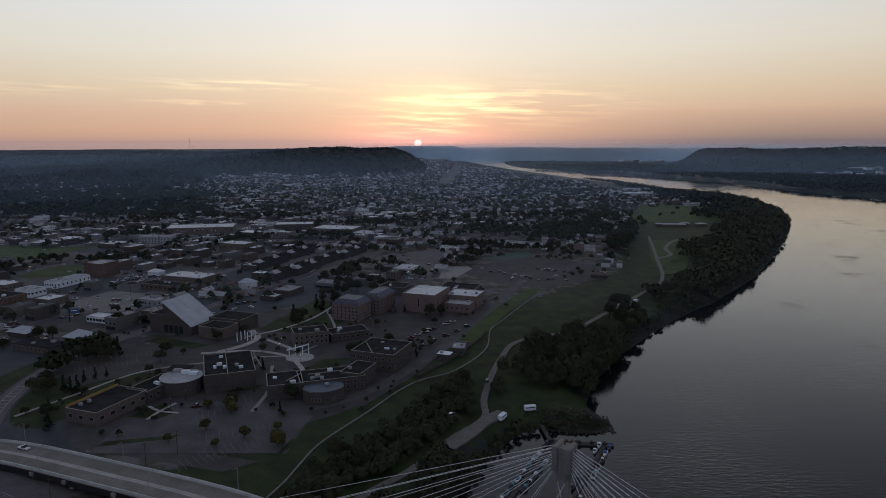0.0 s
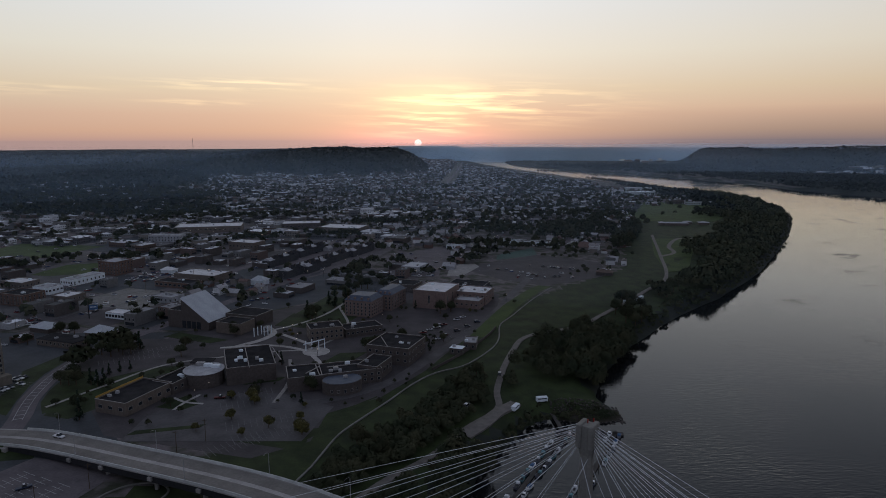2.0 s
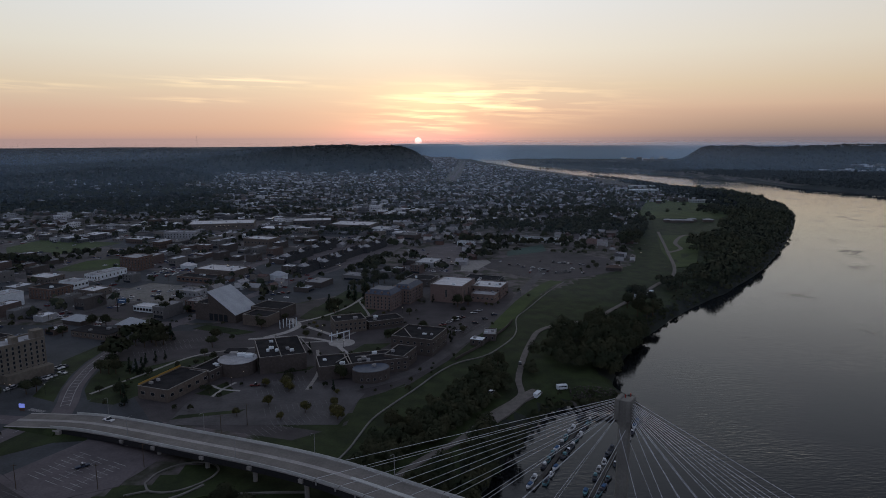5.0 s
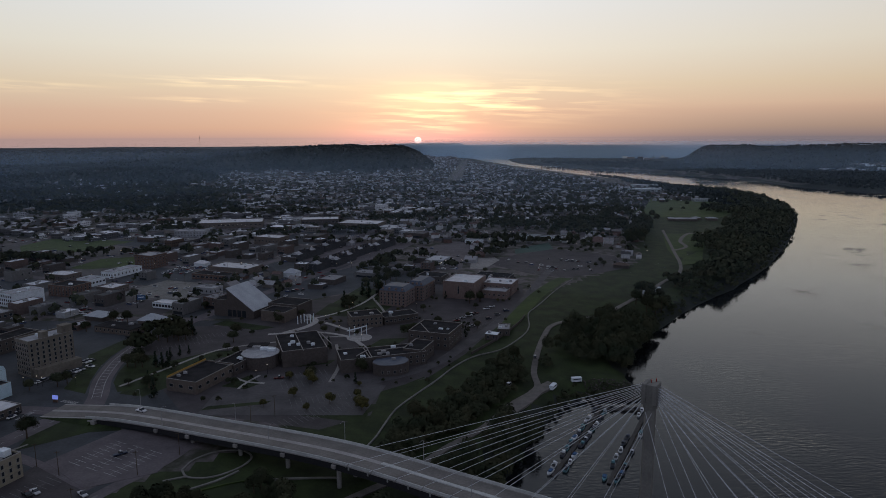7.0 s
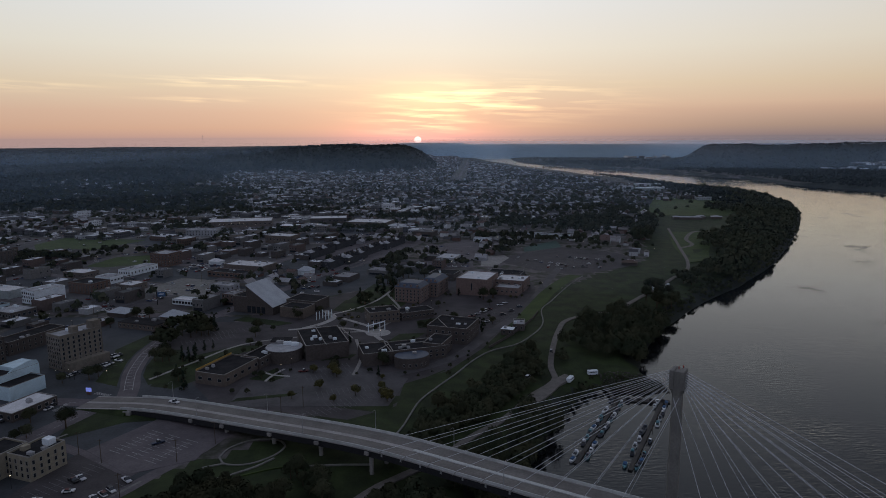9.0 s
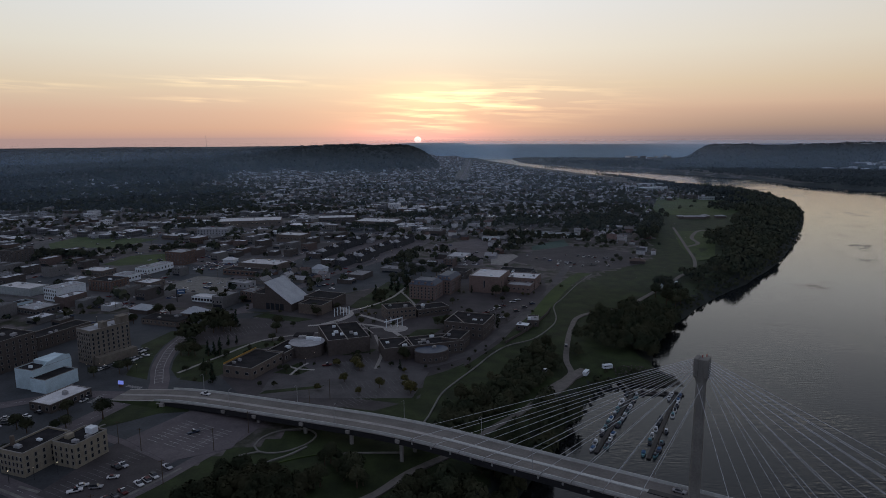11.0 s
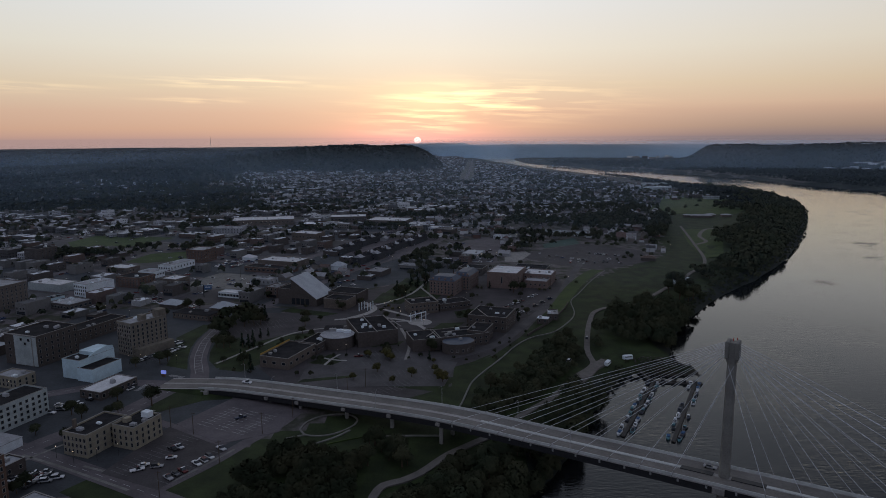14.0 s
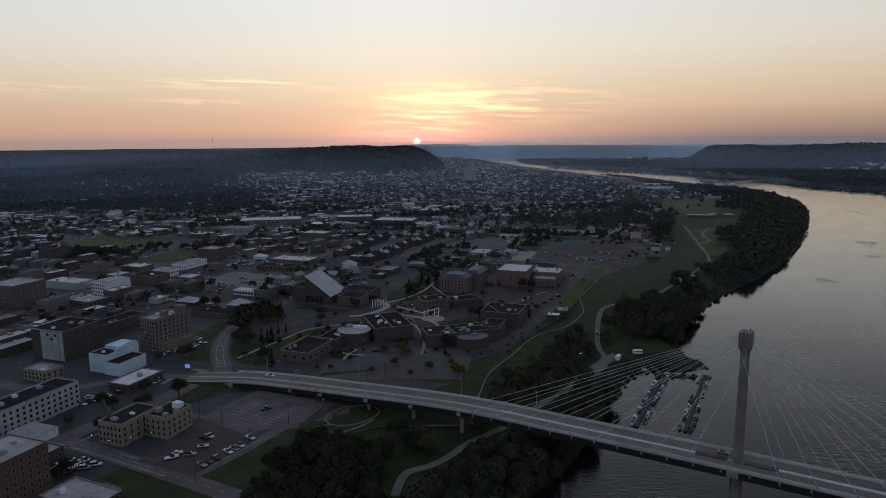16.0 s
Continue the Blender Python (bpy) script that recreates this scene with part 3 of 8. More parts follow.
BRIDGE_LINE = [(-222, 268), (-182, 257.5), (-130, 234), (-72, 205), (-24, 172.5), (26.3, 138), (70, 108), (140, 60), (260, -22)]
DECK = smooth_line(BRIDGE_LINE, 4.0)
DT = np.gradient(DECK, axis=0)
DT /= np.linalg.norm(DT, axis=1)[:, None]
DN = np.stack([-DT[:, 1], DT[:, 0]], 1)
DARC = np.concatenate([[0], np.cumsum(np.linalg.norm(np.diff(DECK, axis=0), axis=1))])


def deck_at(s, off=0.0, up=0.0):
    """A place on the bridge: metres along, metres to the far side, height over the road."""
    x, y = np.interp(s, DARC, DECK[:, 0]), np.interp(s, DARC, DECK[:, 1])
    nx, ny = np.interp(s, DARC, DN[:, 0]), np.interp(s, DARC, DN[:, 1])
    return Vector((x + nx * off, y + ny * off, float(deck_z(x)) + up))


def deck_heading(s):
    return math.degrees(math.atan2(np.interp(s, DARC, DT[:, 1]), np.interp(s, DARC, DT[:, 0])))


def deck_strip(offs, s0=0.0, s1=None, m=M_DECK, name="deck"):
    """A bar along the bridge with the section given as (offset, height) corners."""
    s1 = DARC[-1] if s1 is None else s1
    n = max(2, int((s1 - s0) / 5))
    v, f, k = [], [], len(offs)
    for i in range(n + 1):
        s = s0 + (s1 - s0) * i / n
        v += [deck_at(s, o, h) for o, h in offs]
    for i in range(n):
        for j in range(k):
            a, b = i * k + j, i * k + (j + 1) % k
            f.append((a, a + k, b + k, b))
    f += [tuple(range(k)), tuple(n * k + j for j in range(k))[::-1]]
    return mesh_from(name, v, f, m)


HALF = 8.0
PYLON_S = float(DARC[np.argmin(np.hypot(DECK[:, 0] - 26.3, DECK[:, 1] - 138))])
bridge = thing("cable_stayed_bridge", Matrix(), "concrete cable-stayed road bridge with a single mast over the river", "bridge")
S0 = 26.0
link("deck", deck_strip([(-HALF, 0), (HALF, 0), (HALF, -0.5), (HALF - 1.2, -0.9), (-HALF + 1.2, -0.9), (-HALF, -0.5)], 0.0), bridge)
for side in (-1, 1):
    o = side * HALF
    link("barrier", deck_strip([(o - side * 0.05, 0.0), (o - side * 0.05, 1.05), (o - side * 0.35, 1.05), (o - side * 0.45, 0.0)], S0, m=M_BARRIER, name="barrier"), bridge)
    link("edge_girder", deck_strip([(o - side * 1.0, -0.8), (o - side * 0.3, -0.8), (o - side * 0.3, -3.2), (o - side * 1.0, -3.2)], S0 + 4, m=M_DARK, name="edge_girder"), bridge)
    link("shoulder", deck_strip([(o - side * 0.5, 0.006), (o - side * 1.05, 0.006), (o - side * 1.05, 0.0), (o - side * 0.5, 0.0)], S0, m=M_CONC, name="shoulder"), bridge)
for o in (4.0, -4.0):
    link("traffic_lane", deck_strip([(o - 2.95, 0.012), (o + 2.95, 0.012), (o + 2.95, 0.0), (o - 2.95, 0.0)], 0, m=M_LANE, name="traffic_lane"), bridge, "worn grey wheel lane")
link("median", deck_strip([(-0.8, 0.0), (-0.8, 0.22), (0.8, 0.22), (0.8, 0.0)], PYLON_S - 98, PYLON_S - 14, m=M_BARRIER, name="median"), bridge)
link("median", deck_strip([(-0.8, 0.0), (-0.8, 0.22), (0.8, 0.22), (0.8, 0.0)], PYLON_S + 14, m=M_BARRIER, name="median"), bridge)
for d in (-8.5, 8.5):
    link("median_grate", deck_strip([(-1.3, 0.0), (-1.3, 0.3), (1.3, 0.3), (1.3, 0.0)], PYLON_S + d - 5.5, PYLON_S + d + 5.5, m=M_DARK, name="median_grate"), bridge)
# floor beams under the edges
for k in range(34):
    s = PYLON_S - 108 + k * 9.5
    if s < DARC[-1] - 5:
        bm = bmesh.new()
        m = Matrix.Translation(deck_at(s, 0, -1.3)) @ pose(0, 0, 0, 0, 0, deck_heading(s))
        add_box(bm, 0, 0, 0, 0.7, 2 * HALF - 0.4, 1.0, m=m)
        part("floor_beam", bm, M_STEEL, bridge)
# approach piers
for s in (70, 89, 116, 141, 167):
    c = deck_at(s)
    zg = gz(c.x, c.y)
    m = Matrix.Translation((c.x, c.y, 0)) @ pose(0, 0, 0, 0, 0, deck_heading(s))
    bm = bmesh.new()
    add_box(bm, 0, 0, c.z - 1.7, 2.0, 2 * HALF + 1.2, 1.5, m=m, bevel=0.15)
    for o in (-5, 5):
        add_rod(bm, m @ Vector((0, o, zg - 1)), m @ Vector((0, o, c.z - 2.3)), 0.9, n=12)
    part("pier", bm, M_CONC, bridge)
# end block of the approach
c = deck_at(S0 + 4)
m = Matrix.Translation((c.x, c.y, 0)) @ pose(0, 0, 0, 0, 0, deck_heading(S0))
bm = box_bm(0, 0, c.z / 2 - 0.7, 4, 2 * HALF + 2.5, c.z + 0.3, m=m, bevel=0.2)
part("abutment", bm, M_CONC, bridge)
link("approach_bank", deck_strip([(-HALF, -0.02), (HALF, -0.02), (HALF + 7, -5.0), (-HALF - 7, -5.0)], 0.0, S0 + 4, m=M_GRASS, name="approach_bank"), bridge, "grassed approach embankment")
# the mast: tapering shaft and widened head
pc = deck_at(PYLON_S)
PH = deck_heading(PYLON_S)
PM = Matrix.Translation((pc.x + 0.7, pc.y + 0.2, 0)) @ pose(0, 0, 0, 0, 0, PH)


def loft(bm, rings):
    """Chamfered box sections (z, width along, width across) joined up."""
    prev = None
    for z, a, b in rings:
        c = 0.22 * min(a, b)
        ring = [bm.verts.new(PM @ Vector((x, y, z))) for x, y in ((a / 2 - c, -b / 2), (a / 2, -b / 2 + c), (a / 2, b / 2 - c), (a / 2 - c, b / 2), (-a / 2 + c, b / 2), (-a / 2, b / 2 - c), (-a / 2, -b / 2 + c), (-a / 2 + c, -b / 2))]
        if prev:
            for i in range(8):
                bm.faces.new((prev[i], prev[(i + 1) % 8], ring[(i + 1) % 8], ring[i]))
        else:
            bm.faces.new(ring[::-1])
        prev = ring
    bm.faces.new(prev)


bm = bmesh.new()
loft(bm, [(WATER - 5, 4.2, 4.4), (12.0, 4.0, 4.2), (14.6, 3.4, 3.4), (40.0, 3.05, 3.1), (56.4, 2.8, 2.9)])
part("mast_shaft", bm, M_PYLON, bridge)
bm = bmesh.new()
loft(bm, [(55.6, 2.9, 3.0), (57.4, 4.2, 3.6), (63.1, 4.2, 3.5)])
mast_head = part("mast_head", bm, M_PYLON, bridge)
bm = bmesh.new()
for o in (-1.5, 1.5):
    add_box(bm, o, 0, 60.5, 1.3, 4.6, 6.0, m=PM, bevel=0.22)
    for k in range(6):
        for sy in (-1, 1):
            add_box(bm, o * 1.44, sy * 1.1, 58.4 + k * 0.85, 0.3, 0.5, 0.4, m=PM)
part("head_wall", bm, M_PYLON, mast_head)
for dx, dy in ((0, 0), (0.9, 1.5)):
    bm = bmesh.new()
    add_rod(bm, PM @ Vector((dx, dy, 63.4)), PM @ Vector((dx, dy, 64.3)), 0.16)
    part("beacon", bm, M_RED, mast_head, "red obstruction lamp")
bm = box_bm(0, 0, 13.0, 4.0, 2 * HALF + 2.4, 2.4, m=PM, bevel=0.2)
part("cross_beam", bm, M_CONC, bridge)
# stays from the head down to both edges of the deck
N_STAY = 9
for way in (-1, 1):
    for i in range(N_STAY):
        d = 15.2 + i * 11.75
        s = PYLON_S + way * d
        if s > DARC[-1] - 3:
            continue
        h = 55.0 if i == 0 else 56.8 + i * 0.72
        for side in (-1, 1):
            bm = bmesh.new()
            top = PM @ Vector((-way * 0.9, side * 1.5, h) if i == 0 else (way * 2.1, side * 0.9, h))
            foot = deck_at(s, side * (HALF + 0.1), 0.4)
            add_rod(bm, top, foot, 0.082, n=6)
            cable = part("stay_cable", bm, M_CABLE, bridge)
            bm = bmesh.new()
            add_rod(bm, foot - Vector((0, 0, 1.0)), foot + (top - foot).normalized() * 2.0, 0.17, n=8)
            part("cable_anchor", bm, M_CONC, cable)


def lamp_post(m, h=9.0, label="tall grey street lamp with a curved arm"):
    t = thing("street_lamp", m, label, "street lamp", "street lamps")
    bm = bmesh.new()
    add_rod(bm, (0, 0, 0), (0, 0, h), 0.14, 0.08)
    part("pole", bm, M_STEEL, t)
    bm = bmesh.new()
    pts = [Vector((0, 0, h)), Vector((0.5, 0, h + 0.45)), Vector((1.3, 0, h + 0.55)), Vector((2.0, 0, h + 0.5))]
    for a, b in zip(pts, pts[1:]):
        add_rod(bm, a, b, 0.06)
    part("arm", bm, M_STEEL, t)
    head = part("lamp_head", box_bm(2.25, 0, h + 0.45, 0.8, 0.32, 0.18, bevel=0.05), M_DARK, t)
    part("lens", box_bm(2.3, 0, h + 0.34, 0.5, 0.22, 0.05), M_WHITE, head)
    return t


first_lamp = None
for s, side in ((44, 1), (74, -1), (102, 1), (134, -1), (160, 1), (198, 1), (229, -1)):
    m = Matrix.Translation(deck_at(s, side * (HALF - 0.2), 1.0)) @ pose(0, 0, 0, 0, 0, deck_heading(s) - 90 * side)
    first_lamp = copy_thing(first_lamp, m) if first_lamp else lamp_post(m, 8.0)

# ---- vegetation ----
def crown_mesh(seed, h, r, clumps, leaves, size, m, cone=False, base=0.25):
    """A crown of many small leaf sprays set in uneven clumps."""
    rng = np.random.default_rng(seed)
    C, CR = [], []
    for c in range(clumps):
        if cone:
            zc = base * h + (h - base * h) * (c + 0.5) / clumps
            a = rng.uniform(0, 6.28)
            rr = r * (1 - (c + 0.5) / clumps) * 0.55
            C.append((rr * math.cos(a), rr * math.sin(a), zc))
            CR.append(max(0.5, r * (1 - c / clumps) * 0.7))
        else:
            u = rng.normal(size=3)
            u /= np.linalg.norm(u)
            u[2] = abs(u[2]) * 1.1 - 0.35
            C.append(np.array([0, 0, h * (base + (1 - base) * 0.5)]) + u * np.array([r, r, h * (1 - base) * 0.5]) * rng.uniform(0.35, 0.8))
            CR.append(r * rng.uniform(0.26, 0.46))
    C, CR = np.array(C), np.array(CR)
    d = rng.normal(size=(clumps, leaves, 3))
    d /= np.linalg.norm(d, axis=2)[..., None]
    p = C[:, None] + d * CR[:, None, None] * rng.uniform(0.6, 1.08, (clumps, leaves, 1)) * np.array([1, 1, 0.8])
    out = p - np.array([0, 0, h * 0.45])
    out /= np.linalg.norm(out, axis=2)[..., None] + 1e-9
    soft = 0.55 * out + 0.6 * d + np.array([0, 0, 0.2])
    soft /= np.linalg.norm(soft, axis=2)[..., None]
    n = soft + rng.normal(size=d.shape) * 0.33
    n /= np.linalg.norm(n, axis=2)[..., None]
    a = np.cross(n, rng.normal(size=d.shape))
    a /= np.linalg.norm(a, axis=2)[..., None]
    b = np.cross(n, a)
    s = size * rng.uniform(0.6, 1.3, (clumps, leaves, 1))
    V = np.stack([p + a * s, p + b * s * 0.7, p - a * s, p - b * s * 0.7], 2).reshape(-1, 3)
    return leaf_mesh("crown", V, np.repeat(soft.reshape(-1, 3), 4, 0), m)


def leaf_mesh(name, V, N, m):
    """One mesh of separate four-cornered leaf sprays."""
    me = bpy.data.meshes.new(name)
    nq = len(V) // 4
    me.vertices.add(nq * 4)
    me.vertices.foreach_set("co", V.reshape(-1))
    me.loops.add(nq * 4)
    me.loops.foreach_set("vertex_index", np.arange(nq * 4))
    me.polygons.add(nq)
    me.polygons.foreach_set("loop_start", np.arange(0, nq * 4, 4))
    me.polygons.foreach_set("loop_total", np.full(nq, 4))
    me.materials.append(m)
    me.update(calc_edges=True)
    leaf_normals(me, N)
    return me


def tree(m, kind=0, seed=0, label="", group="trees"):
    h, r = [(11, 4.6), (14, 5.4), (8.0, 3.6), (10, 2.2), (6.0, 2.8)][kind]
    lm = M_PINE if kind == 3 else M_AUTUMN if kind == 4 else M_LEAF
    label = label or ["dark green broadleaf tree with a full crown", "tall dark broadleaf tree with an uneven crown", "small round broadleaf tree in leaf", "dark slender conifer with dense needles", "small young tree with yellowing leaves"][kind]
    t = thing("tree", m, label, "tree", group)
    bm = bmesh.new()
    add_rod(bm, (0, 0, -0.6), (0, 0, h * 0.35), 0.035 * h, 0.022 * h, n=7)
    add_rod(bm, (0, 0, h * 0.35), (0.2, 0.1, h * 0.8), 0.022 * h, 0.006 * h, n=6)
    for k in range(4):
        a = k * 1.7 + seed
        add_rod(bm, (0, 0, h * (0.26 + 0.07 * k)), (math.cos(a) * r * 0.6, math.sin(a) * r * 0.6, h * (0.5 + 0.08 * k)), 0.012 * h, 0.004 * h, n=5)
    part("trunk", bm, M_TRUNK, t)
    link("crown", crown_mesh(seed, h, r, 14 if kind == 3 else 34, 64, 0.38 if kind < 2 else 0.32, lm, cone=kind == 3, base=0.08), t)
    return t


PROTO = {}


def place_tree(x, y, kind=0, scale=1.0, rot=0.0, variant=0, z=None, label="", group="trees"):
    key = (kind, variant % 3)
    z = gz(x, y) if z is None else z
    m = pose(x, y, z, 0, 0, rot)
    if key not in PROTO:
        t = PROTO[key] = tree(m, kind, 11 + kind * 7 + variant % 3, label, group)
        t.scale = (scale,) * 3
        return t
    t = copy_thing(PROTO[key], m)
    t.scale = (scale,) * 3
    if label:
        t["label"] = label
    t["group"] = group
    return t


rng = np.random.default_rng(5)


def clump_cloud(name, points, m, label, category, quads=22, squash=0.8, rise=0.75):
    """Far woods: every tree a ragged tuft of leaf sprays, all in one mesh."""
    n = len(points)
    pts = np.asarray(points, float)
    P, k = lift(pts[:, :3])
    R = pts[:, 3] * k
    d = rng.normal(size=(n, quads, 3))
    d /= np.linalg.norm(d, axis=2)[..., None]
    d[..., 2] = np.abs(d[..., 2]) * 1.2 - 0.2
    # each tuft bulges in a few lobes
    lob = rng.normal(size=(n, 5, 3))
    lob /= np.linalg.norm(lob, axis=2)[..., None]
    bulge = 0.74 + 0.34 * np.clip(np.max(d @ lob.transpose(0, 2, 1), axis=2), 0, 1)[..., None] ** 2
    cen = P[:, None] + np.array([0, 0, 1.0]) * R[:, None, None] * rise + d * R[:, None, None] * np.array([0.8, 0.8, squash]) * bulge * rng.uniform(0.68, 1.08, (n, quads, 1))
    soft = d + np.array([0, 0, 0.25])
    soft /= np.linalg.norm(soft, axis=2)[..., None]
    nn = soft + rng.normal(size=d.shape) * 0.42
    nn /= np.linalg.norm(nn, axis=2)[..., None]
    a = np.cross(nn, rng.normal(size=d.shape))
    a /= np.linalg.norm(a, axis=2)[..., None]
    b = np.cross(nn, a)
    s = (R[:, None] * rng.uniform(0.42, 0.7, (n, quads)) * math.sqrt(14.0 / max(quads, 9)))[..., None]
    V = np.stack([cen + a * s, cen + b * s * 0.8, cen - a * s, cen - b * s * 0.8], 2).reshape(-1, 3)
    return tagged(new(name, leaf_mesh(name, V, np.repeat(soft.reshape(-1, 3), 4, 0), m)), label, category, kind="stuff")


# ---- buildings ----
GRID = -20.0
WIN = {}


def window_mesh(w, h, m_frame):
    key = (w, h, m_frame.name)
    if key not in WIN:
        bm = bmesh.new()
        rings = []
        for gx, g, y in ((0.12, 0.12, 0.02), (0.12, 0.12, -0.1), (0.0, 0.0, -0.1), (0.0, 0.0, -0.02)):
            rings.append([bm.verts.new((sx * (w / 2 + gx), y, sz * (h / 2 + g))) for sx, sz in ((-1, -1), (1, -1), (1, 1), (-1, 1))])
        for a, b in zip(rings, rings[1:]):
            for k in range(4):
                bm.faces.new((a[k], a[(k + 1) % 4], b[(k + 1) % 4], b[k]))
        bm.faces.new(rings[-1]).material_index = 1
        me = bpy.data.meshes.new("window")
        bm.to_mesh(me)
        bm.free()
        me.materials.append(m_frame)
        me.materials.append(M_GLASS)
        WIN[key] = me
    return WIN[key]


def windows(t, w, d, h, floors, nx, ny, size=(1.1, 1.6), base=0.8, frame_m=None, faces="flr", top=0.6):
    """Rows of windows on the front (f), left (l) and right (r) walls."""
    me = window_mesh(*size, frame_m or M_CONC)
    fh = (h - base - top) / floors
    for k in range(floors):
        z = base + fh * (k + 0.55)
        for face, n, ln in (("f", nx, w), ("l", ny, d), ("r", ny, d)):
            if face not in faces:
                continue
            for i in range(n):
                o = -ln / 2 + ln * (i + 0.5) / n
                ob = link("window", me, t)
                ob.matrix_local = {"f": pose(o, -d / 2, z), "l": pose(-w / 2, o, z, 0, 0, -90), "r": pose(w / 2, o, z, 0, 0, 90)}[face]


def rim(bm, x, y, rings, closed=False):
    """Rectangles (width, depth, height) joined one to the next into a single skin."""
    loops = [[bm.verts.new((x + sx * w / 2, y + sy * d / 2, z)) for sx, sy in ((-1, -1), (1, -1), (1, 1), (-1, 1))] for w, d, z in rings]
    for a, b in zip(loops, loops[1:] + loops[:1] if closed else loops[1:]):
        for k in range(4):
            bm.faces.new((a[k], a[(k + 1) % 4], b[(k + 1) % 4], b[k]))
    if not closed:
        bm.faces.new(loops[0][::-1])
        bm.faces.new(loops[-1])


def shell(t, w, d, h, wall_m, roof_m, parapet=0.7, x=0.0, y=0.0, z0=0.0, name="wall"):
    """Outer walls with a parapet and a sunk flat roof."""
    bm = bmesh.new()
    if parapet:
        rim(bm, x, y, [(w, d, z0 - 1.5), (w, d, h + parapet), (w - 0.68, d - 0.68, h + parapet), (w - 0.68, d - 0.68, h)])
    else:
        add_box(bm, x, y, (z0 - 1.5 + h) / 2, w, d, h - z0 + 1.5)
    part(name, bm, wall_m, t)
    bm = box_bm(x, y, h + 0.06, w - 0.7, d - 0.7, 0.12) if parapet else box_bm(x, y, h + 0.1, w + 0.3, d + 0.3, 0.2)
    part("roof", bm, roof_m, t)
    if parapet:
        bm = bmesh.new()
        z = h + parapet
        rim(bm, x, y, [(w + 0.12, d + 0.12, z + 0.005), (w + 0.12, d + 0.12, z + 0.13), (w - 0.8, d - 0.8, z + 0.13), (w - 0.8, d - 0.8, z + 0.005)], True)
        part("coping", bm, M_CONC, t)


def roof_unit(t, x, y, z, sx=2.2, sy=1.8, sz=1.3, m=None):
    bm = bmesh.new()
    add_box(bm, x, y, z + sz / 2, sx, sy, sz, bevel=0.08)
    add_rod(bm, (x, y, z + sz), (x, y, z + sz + 0.15), min(sx, sy) * 0.35, n=10)
    part("roof_unit", bm, m or M_STEEL, t)


def building(name, label, category, x, y, w, d, rot, h, wall_m, roof_m, floors=0, nx=0, ny=0, size=(1.1, 1.6), parapet=0.7, units=2, group="", frame_m=None, faces="flr"):
    t = thing(name, pose(x, y, min(gz(x, y), 0.0), 0, 0, rot), label, category, group)
    shell(t, w, d, h, wall_m, roof_m, parapet)
    if floors:
        windows(t, w, d, h, floors, nx, ny, size, frame_m=frame_m, faces=faces)
    r = random.Random(int(x * 31 + y * 17))
    for _ in range(units):
        roof_unit(t, r.uniform(-0.35, 0.35) * w, r.uniform(-0.35, 0.35) * d, h + 0.1, r.uniform(1.5, 3), r.uniform(1.3, 2.4), r.uniform(0.8, 1.6), r.choice((M_STEEL, M_WHITE, M_ROOFG)))
    return t


# campus by the river
building("sports_hall", "low brown brick sports hall with a yellow-panelled roof edge", "building", -163, 306, 19, 31, GRID, 6, M_TAN, M_ROOFD, 1, 3, 5, (2.4, 1.6))
building("gymnasium", "dark flat-roofed brown brick gymnasium on the campus", "building", -118, 350, 26, 36, 20, 9, M_DBRICK, M_ROOFD, 1, 0, 4, (1.4, 1.4), units=6)
building("student_hall", "low brown brick campus hall with a dark roof", "building", -60, 338, 34, 18, 18, 7, M_DBRICK, M_ROOFD, 2, 9, 4, (1.2, 1.3), units=4)
t = thing("annex", pose(-61, 322, 0, 0, 0, 20), "brown brick wing with a curved front wall", "building")
for name, z0, z1, r0, m_ in (("wall", -1, 6.3, 10.5, M_DBRICK), ("roof", 6.3, 6.5, 10.1, M_SLATE)):
    bm = bmesh.new()
    add_rod(bm, (0, 0, z0), (0, 0, z1), r0, n=28)
    bmesh.ops.scale(bm, vec=(1.0, 0.78, 1.0), verts=bm.verts[:])
    part(name, bm, m_, t)
for k in range(5):
    a_ = radians(-130 + 20 * k)
    ob = link("window", window_mesh(1.2, 1.5, M_CONC), t)
    ob.matrix_local = pose(10.45 * math.cos(a_), 8.15 * math.sin(a_), 2.4, 0, 0, math.degrees(a_) + 90)
roof_unit(t, 2, 1, 6.5)
building("lecture_hall", "brown brick lecture hall with a dark flat roof", "building", -83, 331, 18, 20, 16, 7, M_DBRICK, M_ROOFD, 0, units=2)
building("link_wing", "brown brick linking wing with pale parapet", "building", -46, 345, 12, 20, GRID, 8, M_DBRICK, M_ROOFD, 1, 2, 5, (1.4, 2.2), units=1)
building("library", "dark brown brick library with angled flat roof", "building", -36, 376, 27, 27, GRID, 10, M_DBRICK, M_ROOFD, 2, 6, 6, (1.4, 1.4), units=3)
building("classroom_block", "flat-roofed campus classroom block with small windows", "building", -87, 418, 22, 16, 20, 8, M_TAN, M_ROOFD, 2, 7, 4, (1.3, 1.4))
building("classroom_block", "low campus wing with a wide dark roof", "building", -64, 428, 26, 14, 26, 5, M_DBRICK, M_ROOFD, 1, 8, 3, (1.6, 1.2))
building("dormitory", "pink brick four-storey dormitory with a blue slate mansard", "building", -68, 480, 22, 20, GRID, 11.5, M_PBRICK, M_SLATE, 4, 7, 6, (1.1, 1.5), units=3)
building("dormitory", "pink brick dormitory wing with blue slate roof", "building", -50, 503, 15, 28, GRID, 11.5, M_PBRICK, M_SLATE, 4, 5, 9, (1.1, 1.5), units=3)
